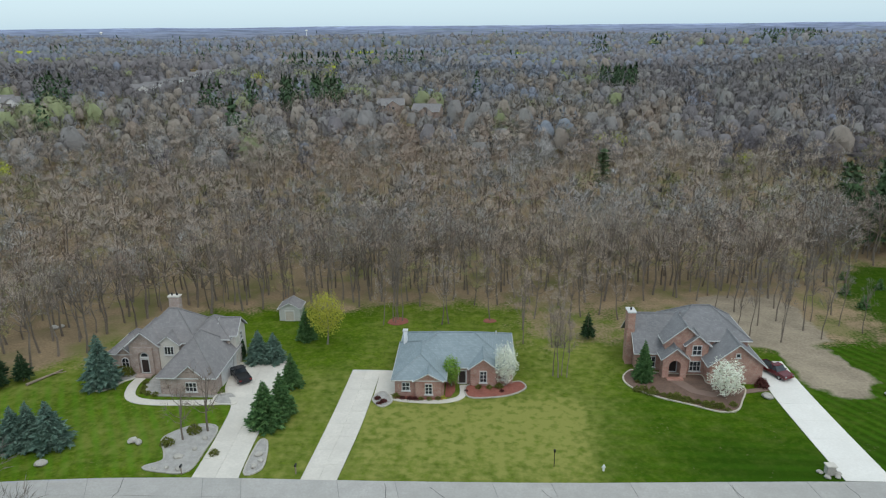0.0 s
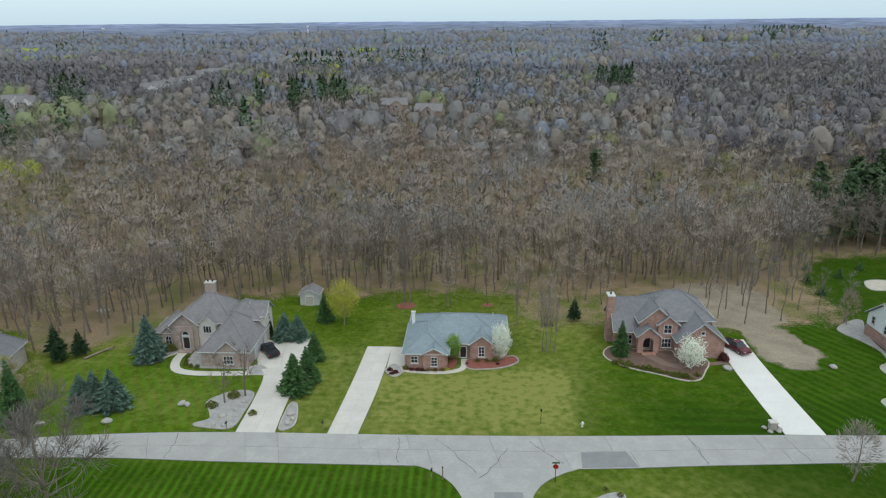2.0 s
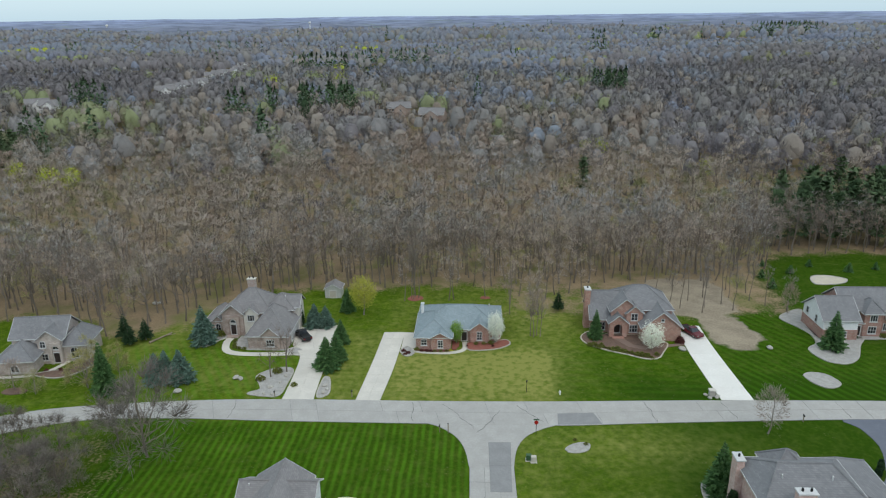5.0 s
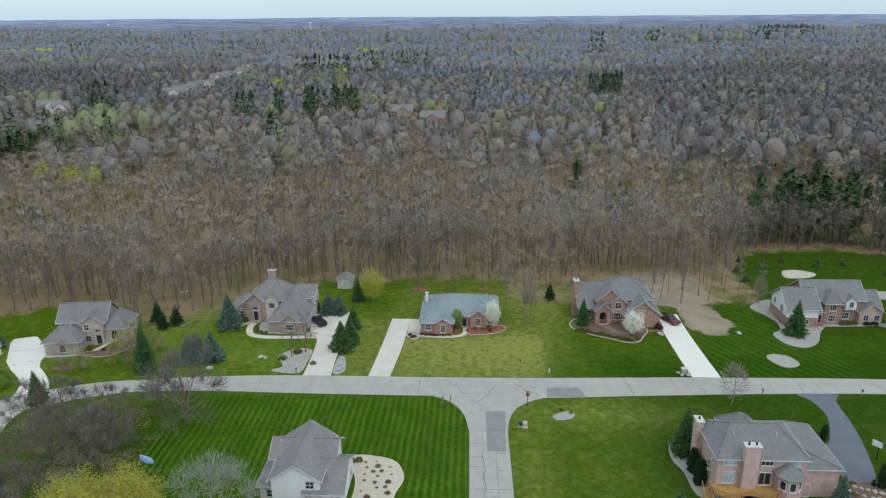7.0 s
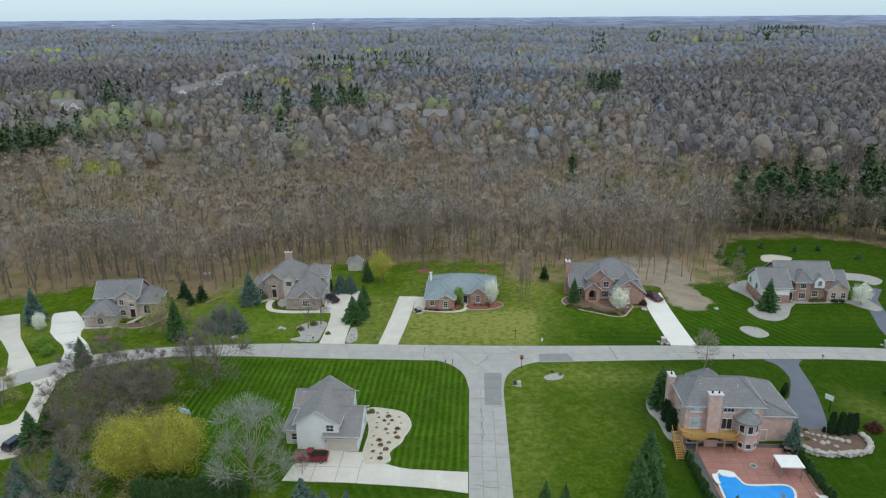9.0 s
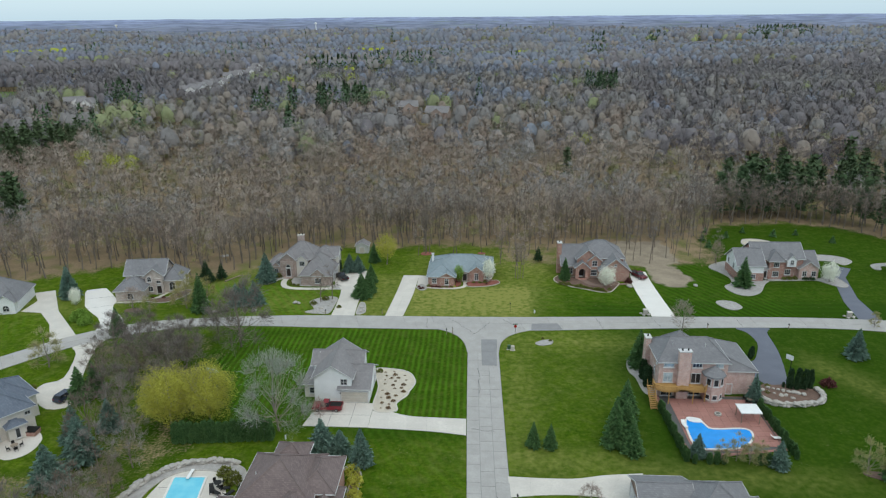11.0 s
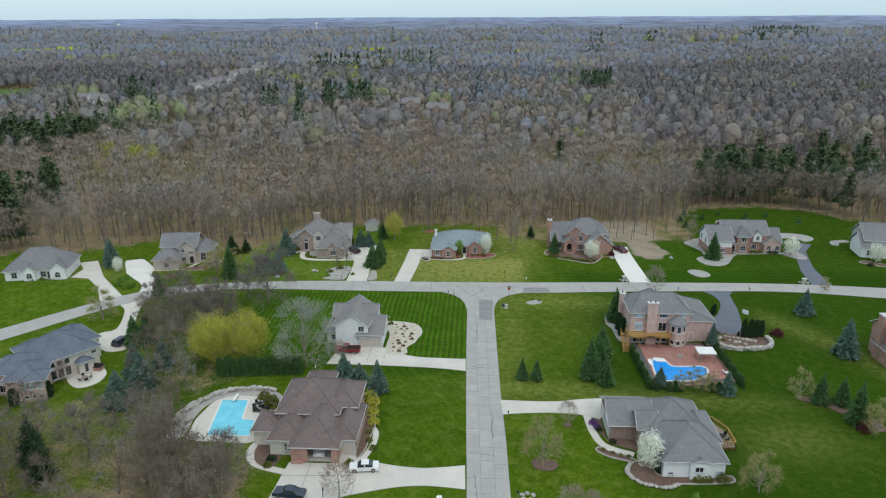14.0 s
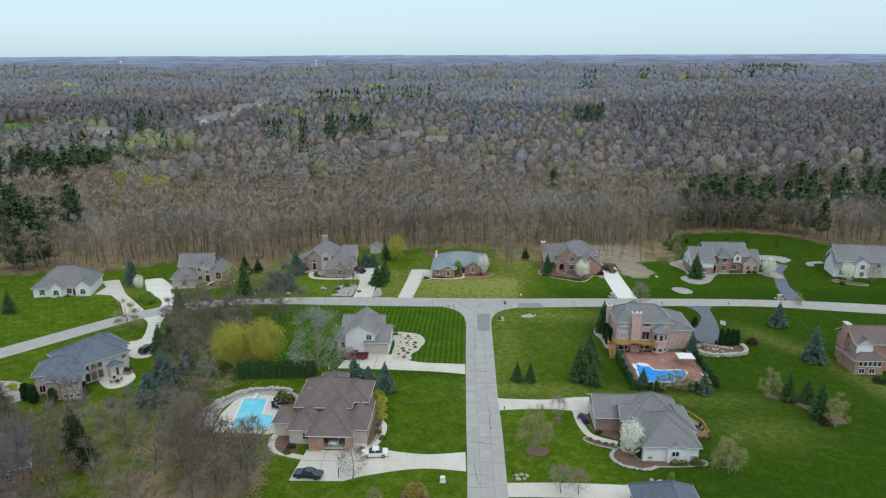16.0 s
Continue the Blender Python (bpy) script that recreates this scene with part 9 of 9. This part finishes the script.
# ---- cars ----
def car(label, paint, x, y, rz, length=4.7, height=1.45, kind="sedan", z=0.09, category="car"):
    ob = thing("pickup" if kind == "truck" else "car", label, category, x, y, z, rz)
    h, hl_ = height, length / 2
    w = 0.92 if kind != "truck" else 0.98
    belt = h * 0.62
    side = {"sedan": [(-1, 0.22), (-1, 0.52), (-0.96, 0.60), (-0.5, 0.64), (0.42, 0.66), (0.95, 0.56), (1, 0.45), (1, 0.22)],
            "suv": [(-1, 0.2), (-1, 0.6), (-0.97, 0.64), (0.45, 0.64), (0.94, 0.58), (1, 0.45), (1, 0.2)],
            "truck": [(-1, 0.25), (-1, 0.58), (-0.98, 0.6), (0.40, 0.6), (0.94, 0.56), (1, 0.45), (1, 0.25)]}[kind]
    cab = {"sedan": (-0.62, -0.32, 0.16, 0.48), "suv": (-0.97, -0.85, 0.22, 0.48), "truck": (-0.16, -0.10, 0.24, 0.46)}[kind]

    def extrude(pts, half):
        bm = bmesh.new()
        a, b = [bm.verts.new((-half, px * hl_, pz * h)) for px, pz in pts], [bm.verts.new((half, px * hl_, pz * h)) for px, pz in pts]
        bm.faces.new(a), bm.faces.new(b[::-1])
        for i in range(len(pts)):
            j = (i + 1) % len(pts)
            bm.faces.new((a[i], b[i], b[j], a[j]))
        bmesh.ops.bevel(bm, geom=[e2 for e2 in bm.edges if len(e2.link_faces) == 2 and e2.calc_face_angle(0) > 0.6], offset=0.05, segments=2, affect="EDGES")
        return bm
    part("body", extrude(side, w), paint, ob)
    r0, r1, f1_, f0 = [c * hl_ for c in cab]
    bm = bmesh.new()
    zt, zb = h, h * 0.60
    lowc = [bm.verts.new(p) for p in ((-w * 0.93, r0, zb), (w * 0.93, r0, zb), (w * 0.93, f0, zb), (-w * 0.93, f0, zb))]
    upc = [bm.verts.new(p) for p in ((-w * 0.76, r1, zt - 0.05), (w * 0.76, r1, zt - 0.05), (w * 0.76, f1_, zt - 0.05), (-w * 0.76, f1_, zt - 0.05))]
    for i in range(4):
        j = (i + 1) % 4
        bm.faces.new((lowc[i], lowc[j], upc[j], upc[i]))
    bm.faces.new(upc), bm.faces.new(lowc[::-1])
    part("window", bm, M["glass"], ob, "dark wrap-round car windows")
    part("cabin_roof", box(-w * 0.78, w * 0.78, r1 - 0.04, f1_ + 0.04, zt - 0.06, zt, 0.02), paint, ob)
    for sx in (-1, 1):
        bm = bmesh.new()
        for fy in (0.5 * (r0 + f0) * 0.6,):
            add_box(bm, -0.02, 0.02, -0.06, 0.06, zb - 0.01, zt - 0.05, Matrix.Translation((sx * w * 0.86, fy, 0)) @ Matrix.Rotation(sx * -0.0, 4, "Y"))
        part("pillar", bm, paint, ob)
        part("mirror", box(sx * w - 0.02 if sx > 0 else -w - 0.2, w + 0.2 if sx > 0 else -w + 0.02, f0 - 0.35, f0 - 0.2, zb, zb + 0.16, 0.02), paint, ob)
        part("headlight", box(sx * w * 0.72 - 0.2, sx * w * 0.72 + 0.2, hl_ - 0.12, hl_ + 0.02, h * 0.40, h * 0.5, 0.02), M["chrome"], ob)
        part("taillight", box(sx * w * 0.78 - 0.16, sx * w * 0.78 + 0.16, -hl_ - 0.02, -hl_ + 0.08, h * 0.42, h * 0.54, 0.02), M["lamp_red"], ob)
        for fy in (-0.62, 0.62):
            t = part("wheel", tube((sx * (w - 0.2), fy * hl_, 0.34), (sx * (w + 0.015), fy * hl_, 0.34), 0.34, 0.34, 16), M["rubber"], ob, "black tyre")
            part("rim", tube((sx * (w - 0.05), fy * hl_, 0.34), (sx * (w + 0.03), fy * hl_, 0.34), 0.21, 0.19, 12), M["chrome"], t)
    if kind == "truck":
        part("cargo_bed", box(-w * 0.82, w * 0.82, -hl_ * 0.95, r0 - 0.08, h * 0.602, h * 0.615), M["metal_dark"], ob, "dark open cargo bed")
        for sx in (-1, 1):
            part("bed_rail", box(sx * w * 0.88 - 0.07, sx * w * 0.88 + 0.07, -hl_ * 0.97, r0 - 0.05, h * 0.603, h * 0.66, 0.02), paint, ob)
        part("tailgate", box(-w * 0.85, w * 0.85, -hl_ * 0.99, -hl_ * 0.95, h * 0.603, h * 0.66, 0.01), paint, ob)
    return ob


car("black pickup parked by the garage", M["car_black"], -49.2, 28.0, 35, 5.2, 1.75, "truck", category="pickup")
car("dark maroon pickup parked on white concrete", M["car_maroon"], 31.6, 31.6, 205, 5.4, 1.75, "truck", category="pickup")
car("red pickup parked beside the white house", M["car_red"], -39.2, -38.8, 90, 5.5, 1.8, "truck", category="pickup")
car("white sedan parked before the garage", M["car_white"], -29.2, -79.4, 97, 4.7, 1.45)
car("dark grey sedan parked on the forecourt", M["car_navy"], -39.4, -86.2, 84, 4.8, 1.42)
car("white car standing inside the open garage", M["car_white"], -37.0, -74.6, 180, 4.5, 1.45, z=0.1)
car("dark blue car parked on the curved drive", M["car_navy"], -89.6, -36.6, -14, 4.7, 1.55, "suv")

# ---- small things ----
def mailbox(x, y, label="dark mailbox on a post at the kerb", rz=0.0, h=1.1):
    ob = thing("mailbox", label, "mailbox", x, y, 0, rz, group="mailboxes along the street")
    part("post", box(-0.06, 0.06, -0.06, 0.06, 0, h, 0.01), M["wood_grey"], ob)
    b = box(-0.12, 0.12, -0.28, 0.28, h + 0.003, h + 0.24, 0.05)
    part("letter_box", b, M["metal_dark"], ob)
    return ob


for x, y in ((-35.0, 4.6), (-48.6, 4.0), (40.2, -1.3), (-19.0, -6.0), (58.4, -0.9), (-5.9, -63.2), (-5.3, -85.4)):
    mailbox(x, y)


def stone_pillar(x, y):
    ob = thing("stone_pillar", "short stone pillar with a mailbox at the drive", "pillar", x, y)
    part("pier", box(-0.5, 0.5, -0.4, 0.4, 0, 1.15, 0.05), M["stone"], ob)
    part("cap", box(-0.6, 0.6, -0.5, 0.5, 1.153, 1.3, 0.03), M["concrete"], ob)
    for k, (dx, dy) in enumerate(((-1.0, 0.2), (1.0, -0.1), (0.6, -0.7), (-0.6, -0.8))):
        s = new("stone", STONES[k % 5])
        s.parent = ob
        s.matrix_basis = pose(dx, dy, 0.15, 0, 0, 40 * k) @ Matrix.Diagonal((0.8, 0.7, 0.6, 1))
    return ob


stone_pillar(28.0, 6.6)
stone_pillar(75.4, 6.6)
sign = thing("street_sign", "street name post with a red stop sign", "street sign", -3.6, -6.4)
part("post", tube((0, 0, 0), (0, 0, 2.9), 0.045, 0.045, 8), M["metal_dark"], sign)
bm = bmesh.new()
add_tube(bm, (0, -0.05, 2.35), (0, -0.08, 2.35), 0.36, 0.36, 8)
part("stop_plate", bm, M["lamp_red"], sign, "red octagonal plate")
part("name_plate", box(-0.45, 0.45, -0.02, 0.02, 2.75, 2.95), M["box_green"], sign, "small green name plate")
post_w = thing("marker_post", "dark wooden post at the lawn corner", "post", -17.6, -6.2)
part("post", box(-0.08, 0.08, -0.08, 0.08, 0, 1.7, 0.015), M["wood_grey"], post_w)
part("cap", box(-0.11, 0.11, -0.11, 0.11, 1.703, 1.78, 0.015), M["metal_dark"], post_w)
lamp = thing("lamp_post", "dark lamp post on the front lawn", "lamp post", -4.2, 7.0)
part("pole", tube((0, 0, 0), (0, 0, 2.0), 0.05, 0.04, 8), M["metal_dark"], lamp)
part("lantern", tube((0, 0, 2.0), (0, 0, 2.35), 0.1, 0.15, 8), M["metal_dark"], lamp)
for x, y in ((1.6, 6.4),):
    hyd = thing("hydrant", "pale fire hydrant on the verge", "hydrant", x, y)
    part("barrel", tube((0, 0, 0), (0, 0, 0.7), 0.14, 0.13, 10), M["white_plastic"], hyd)
    part("bonnet", tube((0, 0, 0.7), (0, 0, 0.85), 0.16, 0.06, 10), M["white_plastic"], hyd)
    part("nozzle", tube((-0.25, 0, 0.5), (0.25, 0, 0.5), 0.07, 0.07, 8), M["white_plastic"], hyd)
for x, y, mt, lb in ((-5.2, -13.0, "box_green", "small green utility cabinet on the lawn"), (-4.5, -13.4, "leaf", "buff utility pedestal on the lawn"), (-16.9, -86.6, "white_plastic", "pale utility box in a ring of stones")):
    ub = thing("utility_box", lb, "utility box", x, y)
    part("cabinet", box(-0.4, 0.4, -0.35, 0.35, 0, 0.95, 0.05), M[mt] if mt in M else M["beige"], ub)
    part("base", box(-0.5, 0.5, -0.45, 0.45, 0, 0.08), M["concrete"], ub)
hoop = thing("basketball_hoop", "basketball hoop with a clear backboard by the drive", "basketball hoop", 50.6, -20.8, 0, 40)
part("pole", tube((0, 0, 0), (0, 0, 3.0), 0.08, 0.07, 8), M["metal_dark"], hoop)
part("arm", tube((0, 0, 2.9), (-0.9, 0, 3.2), 0.05, 0.05, 6), M["metal_dark"], hoop)
part("backboard", box(-0.95, -0.9, -0.75, 0.75, 2.8, 3.8, 0.01), M["white_plastic"], hoop)
canopy = thing("gazebo", "white square shade canopy on four posts", "canopy", 35.7, -39.3)
for sx in (-1.55, 1.55):
    for sy in (-1.35, 1.35):
        part("leg", box(sx - 0.06, sx + 0.06, sy - 0.06, sy + 0.06, 0.1, 2.1), M["wood_grey"], canopy)
bm = bmesh.new()
q = [bm.verts.new(p) for p in ((-1.8, -1.6, 2.1), (1.8, -1.6, 2.1), (1.8, 1.6, 2.1), (-1.8, 1.6, 2.1))]
q2 = [bm.verts.new((v.co.x, v.co.y, 2.28)) for v in q]
tp = bm.verts.new((0, 0, 2.45))
for i in range(4):
    bm.faces.new((q[i], q[(i + 1) % 4], q2[(i + 1) % 4], q2[i]))
    bm.faces.new((q2[i], q2[(i + 1) % 4], tp))
bm.faces.new(q[::-1])
part("cover", bm, M["white_plastic"], canopy, "white canvas cover")
pit = thing("fire_pit", "round stone fire pit on the red terrace", "fire pit", 31.0, -38.0)
bm = bmesh.new()
prev = None
for k in range(25):
    a_ = 2 * math.pi * k / 24
    rw = [bm.verts.new((r * math.cos(a_), r * math.sin(a_), z)) for r, z in ((0.62, 0.08), (0.6, 0.42), (0.42, 0.42), (0.4, 0.12))]
    if prev:
        for i in range(3):
            bm.faces.new((prev[i], rw[i], rw[i + 1], prev[i + 1]))
    prev = rw
part("ring", bm, M["stone"], pit)
part("ash_bed", tube((0, 0, 0.08), (0, 0, 0.16), 0.4, 0.4, 16), M["tar"], pit)


def lounger(x, y, rz, mat, label, z=0.1):
    ob = thing("sun_lounger", label, "lounger", x, y, z, rz, group="pool furniture")
    part("bed", box(-0.33, 0.33, -0.9, 0.35, 0.3, 0.38, 0.02), M[mat], ob)
    bm = bmesh.new()
    add_box(bm, -0.33, 0.33, 0, 0.75, 0, 0.08, Matrix.Translation((0, 0.35, 0.3)) @ Matrix.Rotation(radians(40), 4, "X"))
    part("backrest", bm, M[mat], ob)
    for sx in (-0.28, 0.28):
        for sy in (-0.8, 0.3):
            part("leg", box(sx - 0.03, sx + 0.03, sy - 0.03, sy + 0.03, 0, 0.3), M["metal_dark"], ob)
    return ob


for x, y, r in ((-49.6, -64.4, 150), (-49.0, -63.4, 150), (-52.0, -62.6, 20), (-51.2, -63.2, 60), (-50.2, -62.2, 100)):
    lounger(x, y, r, "metal_dark", "dark lounger on the pool terrace")
lounger(-54.0, -72.0, 90, "metal_dark", "dark lounger at the pool's edge")
for x, y, r in ((38.2, -45.4, 90), (24.0, -42.0, 10)):
    lounger(x, y, r, "white_plastic", "white lounger on the red terrace", 0.12)


def table_set(x, y, top, label, z=0.1, r=0.6):
    ob = thing("patio_table", label, "table", x, y, z)
    part("tabletop", tube((0, 0, 0.68), (0, 0, 0.73), r, r, 16), M[top], ob)
    part("stem", tube((0, 0, 0), (0, 0, 0.68), 0.06, 0.06, 8), M["metal_dark"], ob)
    part("foot", tube((0, 0, 0), (0, 0, 0.06), 0.32, 0.25, 12), M["metal_dark"], ob)
    return ob


def patio_chair(x, y, rz, z=0.1):
    ob = thing("patio_chair", "dark metal patio chair", "chair", x, y, z, rz, group="patio chairs")
    part("seat", box(-0.25, 0.25, -0.25, 0.25, 0.42, 0.47, 0.01), M["metal_dark"], ob)
    part("backrest", box(-0.25, 0.25, 0.22, 0.27, 0.47, 0.95, 0.01), M["metal_dark"], ob)
    for sx in (-0.22, 0.22):
        for sy in (-0.22, 0.22):
            part("leg", box(sx - 0.02, sx + 0.02, sy - 0.02, sy + 0.02, 0, 0.42), M["metal_dark"], ob)
    return ob


for tx, ty, top, lab in ((-51.4, -61.4, "metal_dark", "round dark patio table by the pool"), (-89.0, -53.0, "wood_grey", "round patio table on the rounded terrace"), (38.2, -33.4, "wood_grey", "round patio table by the brick wall"), (29.4, -69.4, "metal_dark", "round table on the rear deck")):
    dz = 0.7 if lab.endswith("deck") else 0.1
    table_set(tx, ty, top, lab, dz)
    for k in range(4):
        a_ = radians(45 + 90 * k)
        patio_chair(tx + math.cos(a_), ty + math.sin(a_), math.degrees(a_) - 90, dz)
bench = thing("tub", "dark covered hot tub on the terrace", "hot tub", -88.8, -48.6, 0.1)
part("cabinet", box(-1.1, 1.1, -0.9, 0.9, 0, 0.8, 0.06), M["brick_rust"], bench)
part("cover", box(-1.15, 1.15, -0.95, 0.95, 0.803, 0.92, 0.04), M["metal_dark"], bench)
# a small blue tarp by the brush; the boat hull and keel are made up
boat = thing("rowing_boat", "small pale blue tarp, modelled as an upturned boat, under the bare trees", "boat", -65.7, -25.2, 0.05, 62)
bm = bmesh.new()
ribs = []
for k in range(9):
    f = -1 + k / 4
    w, h = 0.62 * (1 - abs(f) ** 2.6) + 0.04, 0.5 * (1 - 0.35 * abs(f) ** 3)
    ribs.append([bm.verts.new((w * math.cos(math.pi * i / 6), 1.75 * f, h * math.sin(math.pi * i / 6))) for i in range(7)])
for a_, b_ in zip(ribs, ribs[1:]):
    for i in range(6):
        bm.faces.new((a_[i], a_[i + 1], b_[i + 1], b_[i]))
bm.faces.new(ribs[0]), bm.faces.new(ribs[-1][::-1])
part("hull", bm, M["tarp_blue"], boat)
part("keel", box(-0.03, 0.03, -1.5, 1.5, 0.49, 0.55), M["white_plastic"], boat, "white keel strip")
barrier = thing("low_fence", "dark low fence panel at the forecourt", "fence", -34.3, -86.3)
part("post", box(-0.05, 0.05, -0.05, 0.05, 0, 1.9), M["metal_dark"], barrier)
part("rail", box(-0.03, 0.03, -0.04, 0.9, 0.9, 1.0), M["metal_dark"], barrier)
